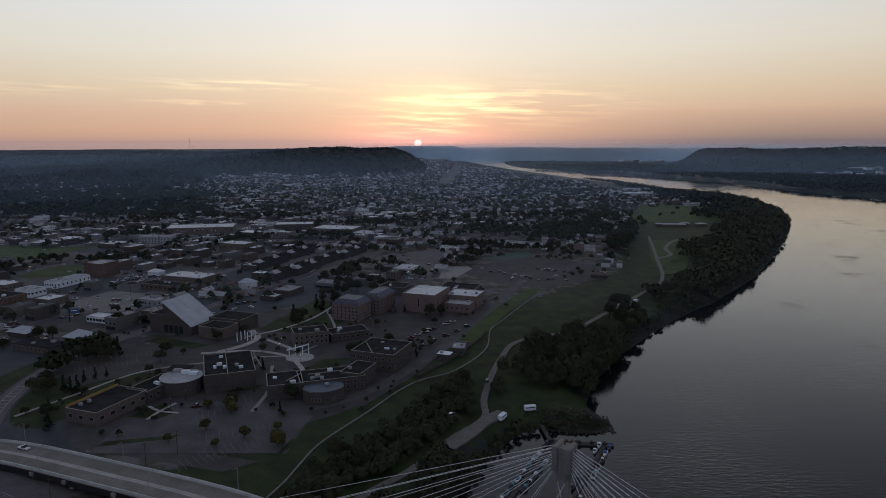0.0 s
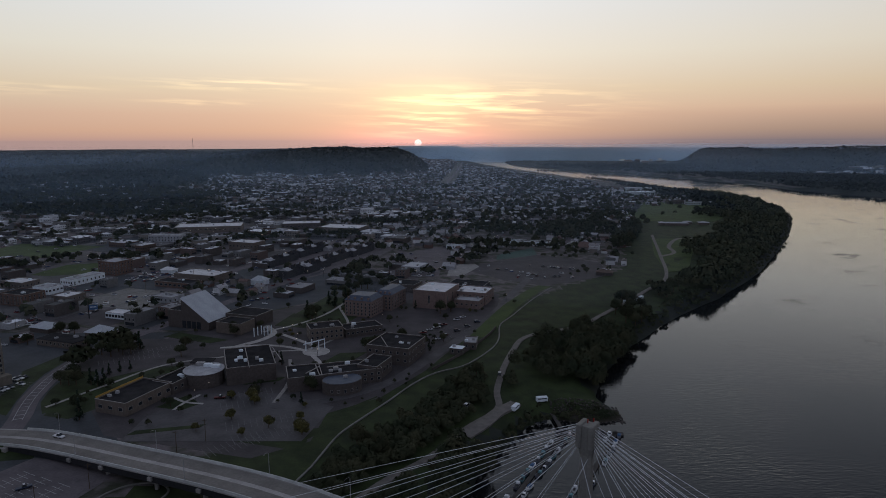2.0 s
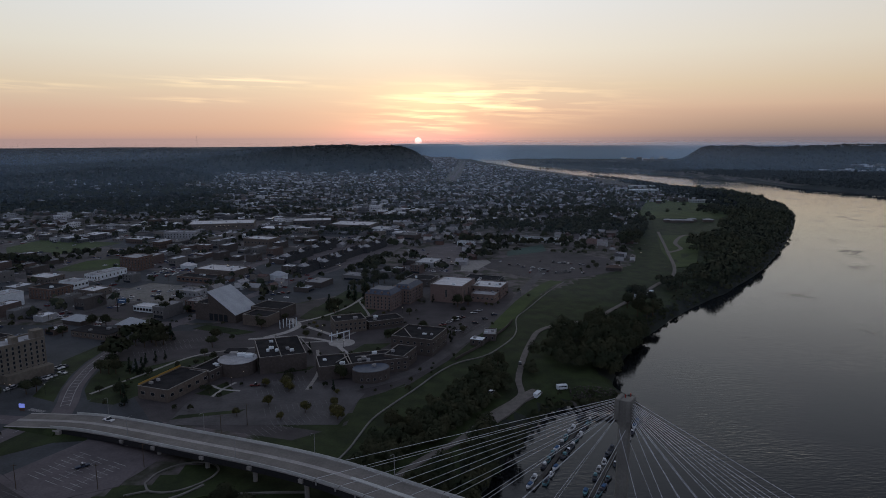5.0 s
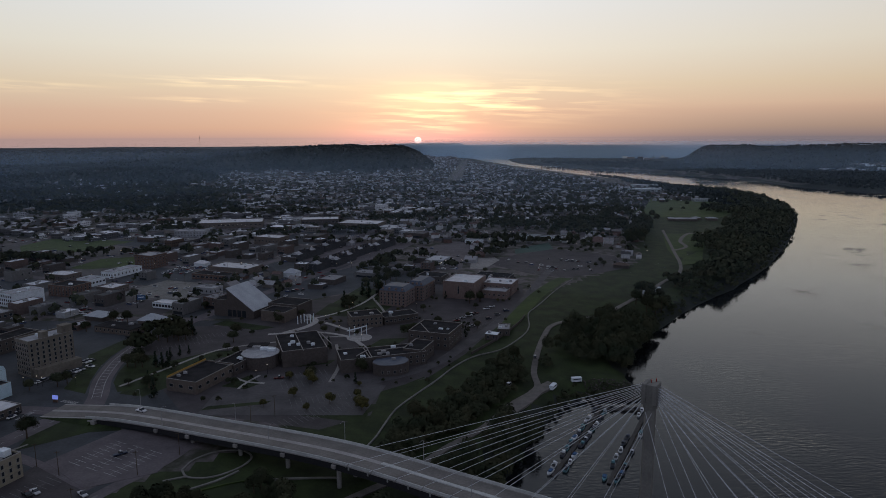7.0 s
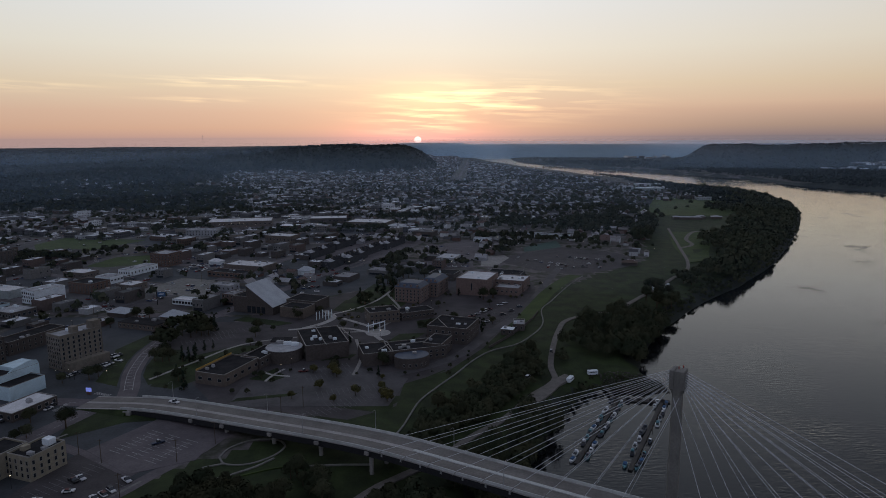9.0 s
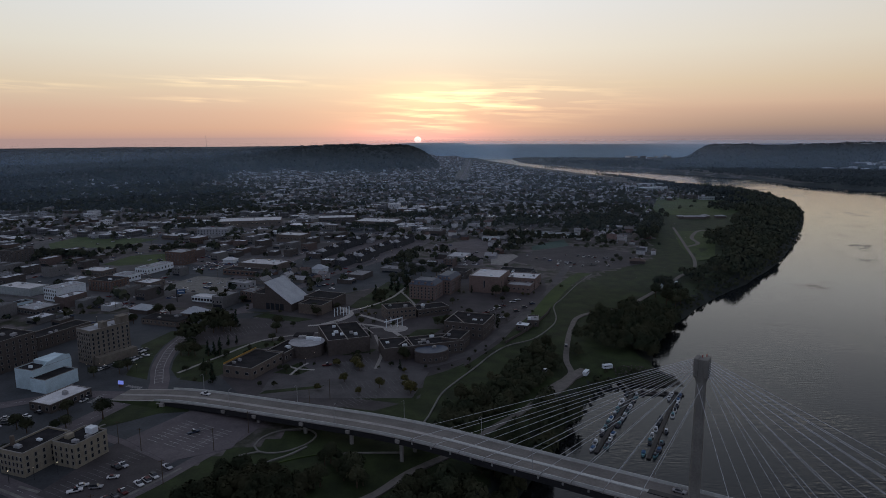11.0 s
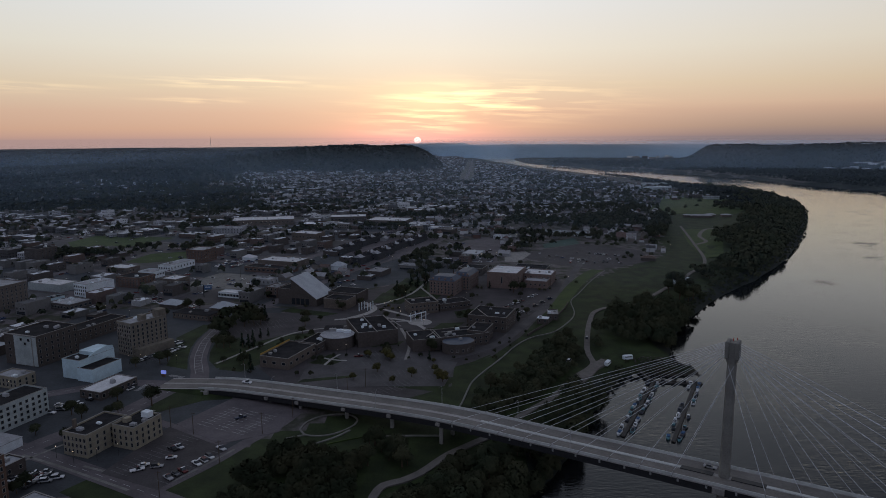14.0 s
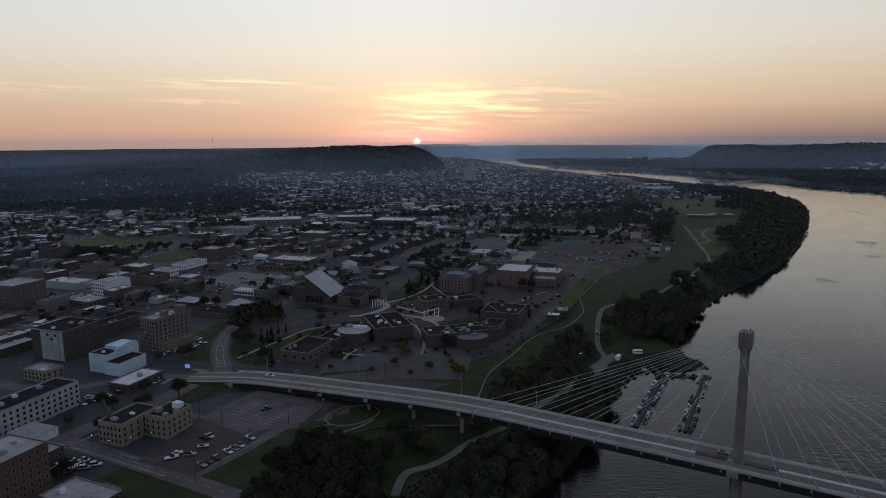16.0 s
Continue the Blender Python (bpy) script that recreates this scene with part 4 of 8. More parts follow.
building("science_block", "tall windowless pink brick block with pale gravel roof", "building", -13, 510, 27, 34, GRID, 13.5, M_PBRICK, M_ROOFW, 1, 1, 3, (1.2, 6.0), units=2)
building("science_annex", "pink brick annex with pale roof and parapets", "building", 18, 520, 26, 24, GRID, 9, M_PBRICK, M_ROOFW, 2, 5, 4, (1.4, 1.2), units=5)
building("science_annex", "low pink brick front wing of the annex", "building", 13, 500, 20, 14, GRID, 6, M_PBRICK, M_ROOFG, 1, 5, 3, (1.4, 1.2), units=1)
building("lab_building", "black clad low laboratory building", "building", 14, 548, 32, 24, GRID, 8, M_DARK, M_ROOFD, 0)
building("service_building", "low brown building with dark roof", "building", -41, 562, 24, 20, GRID, 6, M_DBRICK, M_ROOFD, 1, 5, 4)

# downtown
building("office_tower", "seven-storey tan brick office tower with pale roof", "building", -259.5, 327.5, 14, 25, -31, 20, M_STONE, M_ROOFG, 7, 6, 8, (1.1, 1.7), parapet=0.9, units=2)
building("theatre", "plain white painted building with stepped roofs", "building", -273, 288, 13, 24, GRID, 10.5, M_PALEBLUE, M_ROOFD, 0, parapet=0.5)
building("theatre_annex", "low white painted annex with a black roof", "building", -263.5, 281, 11, 20, GRID, 7, M_PALEBLUE, M_ROOFD, 0, parapet=0.4, units=0)
building("drive_in_bank", "low building under a wide pale flat roof", "building", -247, 258, 14, 24, GRID, 4, M_DBRICK, M_ROOFW, 1, 3, 6, (1.8, 1.8), parapet=0.4)
building("court_building", "cream brick three-storey civic building with dark roof", "building", -221, 195, 13, 22, GRID, 9.5, M_CREAM, M_ROOFD, 3, 6, 6, (1.0, 1.6), parapet=0.8)
building("court_wing", "cream brick three-storey wing with dark roof", "building", -205, 199, 12, 16, GRID, 9.5, M_CREAM, M_ROOFD, 3, 4, 5, (1.0, 1.6), parapet=0.8)
building("hotel", "long white four-storey motel with regular windows", "building", -277, 212, 15, 44, GRID, 12, M_OFFWHITE, M_ROOFD, 4, 4, 14, (1.2, 1.3), units=4)
building("brick_apartments", "tall red brick apartment block with pale roof", "building", -243.5, 143, 20, 22, GRID, 18, M_BRICK, M_ROOFG, 6, 7, 7, (0.9, 1.6), parapet=0.5)
t = building("brick_store", "six-storey brown brick store with a flaking white front", "building", -314, 312.6, 26, 28, GRID, 18, M_DBRICK, M_ROOFD, 5, 0, 7, (1.2, 1.7), units=4, faces="lr")
part("painted_front", box_bm(3.9, -14.06, 9.2, 17.8, 0.24, 17.6, bevel=0.05), M_OFFWHITE, t, "flaking white painted front")
part("pilaster", box_bm(9.4, -14.2, 9.2, 0.7, 0.3, 17.4, bevel=0.05), M_CONC, t)
for x_, z_ in ((4.0, 13.6), (1.0, 16.0), (7.0, 16.0), (-9.0, 5.0), (-9.0, 9.0), (-9.0, 13.0)):
    link("window", window_mesh(1.6, 1.5, M_CONC), t).matrix_local = pose(x_, -14.2 if x_ > -5 else -14.02, z_)
part("cornice", box_bm(0, -14.15, 18.5, 26.4, 0.5, 0.5, bevel=0.08), M_CONC, t)
building("long_shop", "long low brick shop row with dark roof", "building", -308, 362, 14, 40, GRID, 8, M_DBRICK, M_ROOFD, 2, 4, 10)
building("tan_hotel", "broad tan brick eight-storey hotel", "building", -424, 436, 30, 30, GRID, 19, M_TAN, M_ROOFG, 6, 8, 8)
building("white_store", "white four-storey shop building with dark windows", "building", -371, 483, 17, 26, -27, 10.5, M_WHITE, M_ROOFG, 3, 6, 0)
building("brick_block", "dark red brick five-storey block", "building", -334, 638, 22, 22, GRID, 13, M_BRICK, M_ROOFG, 4, 6, 6)

# arts centre: brick body with one steep pale roof plane
t = thing("arts_centre", pose(-178, 450, 0, 0, 0, GRID), "brick arts centre with one steep pale metal roof plane", "building")
shell(t, 12, 34, 12, M_DBRICK, M_ROOFD, 0.5, x=-16, y=4)
bm = bmesh.new()
W0, W1, D0, D1 = -10.0, 13.0, -13.0, 13.0
vs = [bm.verts.new(p) for p in ((W0, D0, -1), (W1, D0, -1), (W1, D0, 6), (W0, D0, 21), (W0, D1, -1), (W1, D1, -1), (W1, D1, 6), (W0, D1, 21))]
for q in ((0, 1, 2, 3), (7, 6, 5, 4), (0, 3, 7, 4), (1, 5, 6, 2), (3, 2, 6, 7)):
    bm.faces.new([vs[i] for i in q])
part("wall", bm, M_DBRICK, t)
bm = bmesh.new()
a = math.atan2(15, 23)
add_box(bm, 0, 0, 0, math.hypot(15, 23) + 1.2, 27, 0.35, m=pose(1.5, 0, 13.8, 0, math.degrees(a), 0))
part("roof", bm, M_METALROOF, t, "steep pale metal roof")
for k in range(4):
    bm = box_bm(-8 + k * 4.2, D0 - 0.05, 3.0, 3.2, 0.2, 5.0)
    part("window", bm, M_GLASS, t)
shell(t, 26, 20, 8, M_DBRICK, M_ROOFD, 0.6, x=27, y=14, name="wing_wall")
shell(t, 20, 16, 7, M_TAN, M_ROOFD, 0.6, x=30, y=-6, name="wing_wall")

# drum-shaped hall
t = thing("round_hall", pose(-138, 334, 0), "round brown brick hall with a dark flat roof", "building")
bm = bmesh.new()
add_rod(bm, (0, 0, -1), (0, 0, 7.6), 10.5, n=20)
part("wall", bm, M_DBRICK, t)
bm = bmesh.new()
add_rod(bm, (0, 0, 7.6), (0, 0, 7.9), 10.9, n=20)
part("roof", bm, M_ROOFG, t)
for k in range(3):
    roof_unit(t, -4 + 5 * k, 6 - 2 * k, 7.9, 4.5, 2.6, 1.6, M_WHITE if k else M_STEEL)
part("canopy", box_bm(-4, 10, 9, 12, 8, 0.6, bevel=0.1), M_ROOFD, t)
# yellow panels along the sports hall's roof edge
for ob in list(scene.objects):
    if ob.name == "sports_hall":
        for k in range(24):
            part("yellow_panel", box_bm(-9.2, -14.6 + k * 1.27, 7.3, 0.16, 1.12, 1.0), M_YELLOW, ob)

# ---- roads, lots and paths ----
def gdir(x, y, u, v, rot=GRID):
    c, s = math.cos(radians(rot)), math.sin(radians(rot))
    return (x + c * u - s * v, y + s * u + c * v)


ribbon("riverside_path", [(-98.5, 147), (-97, 157), (-94, 164), (-87, 168), (-80, 174), (-74, 182), (-68, 190), (-58, 200), (-45, 213), (-30, 235), (-13, 256), (4, 285), (20, 308), (22, 334), (36, 390), (50, 421), (88, 450), (115, 484), (171, 561), (208, 617), (240, 734), (281, 896)], 3.5, M_GRAVEL, "pale gravel track along the river bank", "path", up=0.45, thick=0.9)
ribbon("loop_path", [(334, 862), (306, 863), (272, 800), (262, 752), (237, 725)], 5, M_GRAVEL, "gravel loop track", "path", up=0.15)
ribbon("levee_walk", [(-67, 222), (-64.5, 230), (-61.2, 240), (-58.6, 252), (-54.4, 269), (-46, 287), (-35.6, 307), (-24, 331), (-12, 348), (6, 362), (22, 390), (29, 412), (33, 446), (44, 471), (67, 524), (90, 569)], 0.8, M_OLDCONC, "narrow concrete walk along the levee", "path", up=0.55, thick=1.0)
ribbon("levee_lawn", [(16, 418), (30, 458), (48, 506), (70, 552), (84, 574)], 12, M_LAWN, "bright mown grass on the levee slope", "lawn", up=0.1, thick=0.5)
ribbon("riverside_drive", [(-100, 300), (-68, 308), (-37, 334), (-15, 376), (6, 419), (32, 480), (56, 556), (85, 640)], 7.5, M_LOT, "asphalt riverside drive", "road", up=0.08)
ribbon("second_street", [(-203, 266), (-210, 288), (-218, 307), (-223, 325), (-227, 346), (-228, 378), (-226, 398), (-214, 430), (-190, 500), (-120, 690), (-60, 860)], 10, M_ASPHALT_PALE, "asphalt main street past the campus", "road", up=0.09)
ribbon("campus_walk", [(-205, 300), (-190, 330), (-172, 362), (-140, 378), (-110, 388), (-90, 395), (-75, 440), (-90, 500)], 1.9, M_CONC, "pale concrete campus walk", "path", up=0.16)
ribbon("campus_walk", [(-150, 395), (-120, 400), (-96, 390), (-84, 372), (-76, 352)], 3.0, M_WALKWAY, "pale concrete campus walk", "path", up=0.17)
ribbon("campus_walk", [(-100, 372), (-95, 350), (-92, 330), (-93, 305)], 2, M_CONC, "pale concrete campus walk", "path", up=0.18)
slab("big_car_park", [(9, 660), (50, 600), (84, 576), (111, 590), (155, 622), (160, 690), (100, 740)], M_ASPHALT, "wide empty asphalt car park", "car park")
slab("stadium_car_park", [(-78, 728), (-53, 606), (-12, 620), (-8, 690), (22, 735), (0, 808)], M_ASPHALT_PALE, "wide grey asphalt car park", "car park")
slab("hall_car_park", [(-150, 262), (-70, 262), (-62, 300), (-92, 318), (-135, 318), (-150, 290)], M_LOT, "dark asphalt car park beside the campus", "car park", up=0.07)
slab("west_car_park", [(-226, 352), (-204, 352), (-170, 380), (-175, 415), (-215, 415)], M_ASPHALT, "dark asphalt car park", "car park")
slab("east_car_park", [(-38, 405), (-10, 398), (22, 455), (16, 488), (-30, 470)], M_ASPHALT, "car park between campus buildings", "car park")
slab("court_car_park", [(-207, 170), (-179, 157), (-163, 190), (-197, 213)], M_ASPHALT, "asphalt car park beside the court building", "car park", up=0.12, thick=0.6)
slab("striped_car_park", [(-168, 195), (-145, 207), (-142, 238), (-178, 247), (-195, 216)], M_ASPHALT_PALE, "empty car park with white bay lines", "car park", up=0.16, thick=0.9)
slab("corner_lot", [gdir(-270, 468, -22, -16), gdir(-270, 468, 30, -16), gdir(-270, 468, 30, 22), gdir(-270, 468, -22, 22)], M_ASPHALT, "asphalt lot of a corner shop", "car park", up=0.1)
slab("concrete_lot", [gdir(-268, 530, -35, -30), gdir(-268, 530, 35, -30), gdir(-268, 530, 35, 30), gdir(-268, 530, -35, 30)], M_OLDCONC, "bare pale concrete lot", "car park", up=0.1)
ribbon("oval_walk", [(-136, 209), (-134.5, 217), (-129, 223.5), (-122, 226), (-115, 224.5), (-111, 219), (-113, 211.5), (-119, 205), (-125, 202.5), (-132, 203.5), (-136, 209)], 0.8, M_OLDCONC, "oval concrete walk in a small park", "path", up=0.4, thick=0.8, step=1.0)
ribbon("park_walk", [(-138, 187), (-133, 190), (-126.5, 194.5), (-118.5, 201), (-113, 208)], 1.0, M_OLDCONC, "curved concrete park walk", "path", up=0.45, thick=0.9, step=1.5)
ribbon("park_walk", [(-140, 200), (-136, 202), (-132, 203.5)], 0.8, M_OLDCONC, "short concrete park walk", "path", up=0.45, thick=0.9)
ribbon("park_walk", [(-134, 186.5), (-124, 192.5), (-114, 198), (-106, 201)], 0.7, M_LAWN, "worn grass edge beside the park walk", "path", up=0.45, thick=0.9)
ribbon("park_walk", [(-100, 201), (-86, 203), (-72, 205)], 1.0, M_OLDCONC, "straight concrete park walk", "path", up=0.45, thick=0.9)

slab("campus_paving", [(-196, 318), (-160, 268), (-88, 246), (-66, 262), (-64, 292), (-40, 312), (-18, 352), (8, 418), (36, 500), (40, 545), (-60, 556), (-128, 500), (-186, 430), (-205, 380)], M_ASPHALT, "dark asphalt ground of the campus", "pavement", up=0.015)
slab("downtown_paving", [(-345, 165), (-262, 138), (-217, 152), (-186, 156), (-150, 210), (-150, 262), (-196, 318), (-205, 380), (-190, 430), (-345, 430)], M_TOWNASPHALT, "dark patched asphalt ground of downtown", "pavement", up=0.01)
slab("gravel_car_park", [(-4, 622), (10, 618), (30, 668), (26, 684), (0, 680)], M_CONC, "pale gravelled car park", "car park", up=0.1)
slab("terrace_paving", [(-214, 600), (-160, 572), (-96, 690), (-58, 812), (-112, 832), (-190, 800)], M_ASPHALT_PALE, "pale asphalt yards round the brick terraces", "pavement", up=0.012)
slab("arts_paving", [(-232, 440), (-190, 434), (-128, 504), (-60, 560), (-53, 604), (-96, 686), (-160, 570), (-214, 598), (-234, 520)], M_TOWNASPHALT, "patched asphalt yards behind the arts centre", "pavement", up=0.009)
# streets of the town, laid out in blocks
BU, BV, SW = 96.0, 84.0, 11.0
O = np.array((-230.0, 345.0))


BANK_X, BANK_Y = [p[0] for p in NEAR_BANK[22:]], [p[1] for p in NEAR_BANK[22:]]


def town_ok(x, y):
    """Inside the built-up part of the valley floor."""
    d = survey("river", x, y)
    if y < 100 or survey("hill", x, y) > 14 or y > 4600:
        return False
    if x > 0.42 * y or (y > 1150 and x < -0.66 * y):
        return False
    if y > 1205 and x > np.interp(y, BANK_Y, BANK_X) - 60:
        return False
    if 560 < y < 1300 and x > 0.29 * y:
        return False
    return d > (105 if y < 800 else 150)


CAMPUS = [(-232, 285), (-150, 225), (-60, 215), (60, 400), (140, 610), (165, 700), (90, 770), (20, 700), (-20, 610), (-62, 605), (-118, 575), (-150, 505), (-218, 440)]


def inside(poly, x, y):
    c = False
    for (x0, y0), (x1, y1) in zip(poly, poly[1:] + poly[:1]):
        if (y0 > y) != (y1 > y) and x < x0 + (y - y0) * (x1 - x0) / (y1 - y0):
            c = not c
    return c


def in_campus(x, y):
    return inside(CAMPUS, x, y) or (-106 < x < 0 and 660 < y < 780) or (x > -345 and y < 400 and x < -150)


def street(u0, v0, u1, v1):
    pts = []
    n = 24
    for i in range(n + 1):
        p = gdir(*O, u0 + (u1 - u0) * i / n, v0 + (v1 - v0) * i / n)
        ok = town_ok(*p) and not (in_campus(*p) and p[0] > -330)
        if ok:
            pts.append(p)
        if (not ok or i == n) and len(pts) > 2:
            return pts
        if not ok:
            pts = []
    return None


for i in range(-8, 7):
    pts = street(i * BU, -60, i * BU, 1500)
    if pts and i:
        ribbon("street", pts, SW, M_ASPHALT_PALE, "asphalt street between town blocks", "road", up=0.06)
for j in range(0, 17):
    pts = street(-760, j * BV - 8, 420, j * BV - 8)
    if pts:
        ribbon("street", pts, SW - 2, M_ASPHALT_PALE, "asphalt street between town blocks", "road", up=0.05)

def far_avenue(pts, width):
    """A street too far off for kerbs, following the falling ground."""
    L = smooth_line(pts, 60.0)
    v, f = [], []
    for x, y in L:
        P, _ = lift(np.array([(x - width / 2, y, gz(x, y) + 0.6), (x + width / 2, y, gz(x, y) + 0.6)]))
        v += [tuple(q) for q in P]
    for i in range(len(L) - 1):
        f.append((2 * i, 2 * i + 1, 2 * i + 3, 2 * i + 2))
    tagged(new("avenue", mesh_from("avenue", v, f, M_ASPHALT_PALE)), "straight pale avenue running out of the far town", "road", kind="structure")


far_avenue([(4, 2050), (60, 3000), (119, 4186)], 9.5)

# ---- houses and shops ----
def house_proto(w, d, h, seed):
    t = thing("house", pose(0, 0, -50), "small detached house with a pitched roof", "house", "houses of the town")
    part("wall", box_bm(0, 0, h / 2 - 0.5, w, d, h + 1), M_HOUSE, t)
    bm = bmesh.new()
    e, rh = 0.45, w * 0.33
    prof = [(-w / 2 - e, h - 0.25), (0, h + rh), (w / 2 + e, h - 0.25), (w / 2 + e, h - 0.45), (0, h + rh - 0.25), (-w / 2 - e, h - 0.45)]
    a = [bm.verts.new((x, -d / 2 - e, z)) for x, z in prof]
    b = [bm.verts.new((x, d / 2 + e, z)) for x, z in prof]
    for i in range(6):
        bm.faces.new((a[i], a[(i + 1) % 6], b[(i + 1) % 6], b[i]))
    for k in ((0, 1, 4, 5), (1, 2, 3, 4)):
        bm.faces.new([a[i] for i in k])
        bm.faces.new([b[i] for i in k][::-1])
    for y0 in (-d / 2, d / 2):
        bm.faces.new([bm.verts.new(p) for p in ((-w / 2, y0, h), (w / 2, y0, h), (0, y0, h + rh - 0.2))])
    bmesh.ops.recalc_face_normals(bm, faces=bm.faces[:])
    part("roof", bm, M_HROOF, t)
    part("chimney", box_bm(w * 0.2, d * 0.15, h + rh * 0.75, 0.6, 0.6, 1.8), M_BRICK, t)
    part("porch", box_bm(0, -d / 2 - 1.0, 1.3, w * 0.7, 2.0, 0.18), M_HROOF, t)
    return t


def shop_proto(w, d, h, seed):
    t = thing("shop", pose(0, 0, -50), "low flat-roofed commercial building", "building", "shops of the town")
    bm = bmesh.new()
    rim(bm, 0, 0, [(w, d, -1.0), (w, d, h + 0.5), (w - 0.6, d - 0.6, h + 0.5), (w - 0.6, d - 0.6, h)])
    part("wall", bm, M_SHOPWALL, t)
    part("roof", box_bm(0, 0, h + 0.06, w - 0.62, d - 0.62, 0.12), M_SHOPROOF, t)
    r = random.Random(seed)
    for k in range(2):
        roof_unit(t, r.uniform(-0.3, 0.3) * w, r.uniform(-0.3, 0.3) * d, h + 0.1)
    part("shop_front", box_bm(0, -d / 2 - 0.02, 1.5, w * 0.8, 0.12, 2.2), M_GLASS, t)
    if h > 8:
        for k in range(1, int(h / 3)):
            for i in range(3):
                ob = link("window", window_mesh(1.3, 1.7, M_CONC), t)
                ob.matrix_local = pose(-w / 2 + w * (i + 0.5) / 3, -d / 2, k * 3.1 + 1.6)
            for i in range(2):
                ob = link("window", window_mesh(1.3, 1.7, M_CONC), t)
                ob.matrix_local = pose(-w / 2, -d / 2 + d * (i + 0.5) / 3, k * 3.1 + 1.6, 0, 0, -90)
    return t


HOUSES = [house_proto(6.5, 9.5, 5.2, 1), house_proto(7.5, 8, 3.2, 2), house_proto(6, 10.5, 5.4, 3), house_proto(8, 11, 3.3, 4)]
for ob, lab in zip(HOUSES, ("two-storey clapboard house with a pitched roof", "small square bungalow with a pitched roof", "narrow two-storey house with a gable front", "broad single-storey house with a shingle roof")):
    ob["label"] = lab
SHOPS = [shop_proto(13, 17, 4.4, 1), shop_proto(19, 13, 5.5, 2), shop_proto(10, 20, 8.2, 3), shop_proto(26, 20, 5.5, 4), shop_proto(9, 12, 3.8, 5), shop_proto(12, 15, 9, 6)]
for ob, lab in zip(SHOPS, ("low flat-roofed shop with a glazed front", "broad two-storey commercial block with flat roof", "deep three-storey brick shop building", "large flat-roofed store with roof units", "small single-storey shop with flat roof", "three-storey brick block with flat roof")):
    ob["label"] = lab
rng = np.random.default_rng(12)
near_h, near_s, far_h, far_s, town_trees = [], [], [], [], []
# ground kept free for the larger buildings set down one by one
KEEP = [(-366, 436, 20), (-388, 444, 16), (-418, 502, 26), (-514, 646, 22), (-371, 483, 24), (-268, 530, 48), (-258, 468, 30), (-225, 985, 48), (-150, 945, 48), (-350, 950, 62), (-247, 788, 32), (-371, 852, 32), (95, 818, 40), (8, 785, 22), (-140, 660, 60), (-115, 735, 55), (-172, 735, 45), (-258, 620, 52), (-345, 600, 34), (-350, 513, 28), (-352, 552, 22), (-318, 522, 20), (-398, 584, 30), (80, 740, 50), (70, 900, 75), (-170, 820, 18),
        (-424, 436, 30), (-366, 497, 30), (-334, 638, 24), (-284, 435, 16), (-254, 403, 26), (-308, 362, 26), (-314, 316, 24), (-277, 212, 40), (-241, 143, 30), (-240, 423, 18), (-450, 750, 70), (-520, 760, 60), (-385, 655, 48)]


def free(x, y, r=0.0):
    return all((x - a) ** 2 + (y - b) ** 2 > (c * 0.8 + r) ** 2 for a, b, c in KEEP)


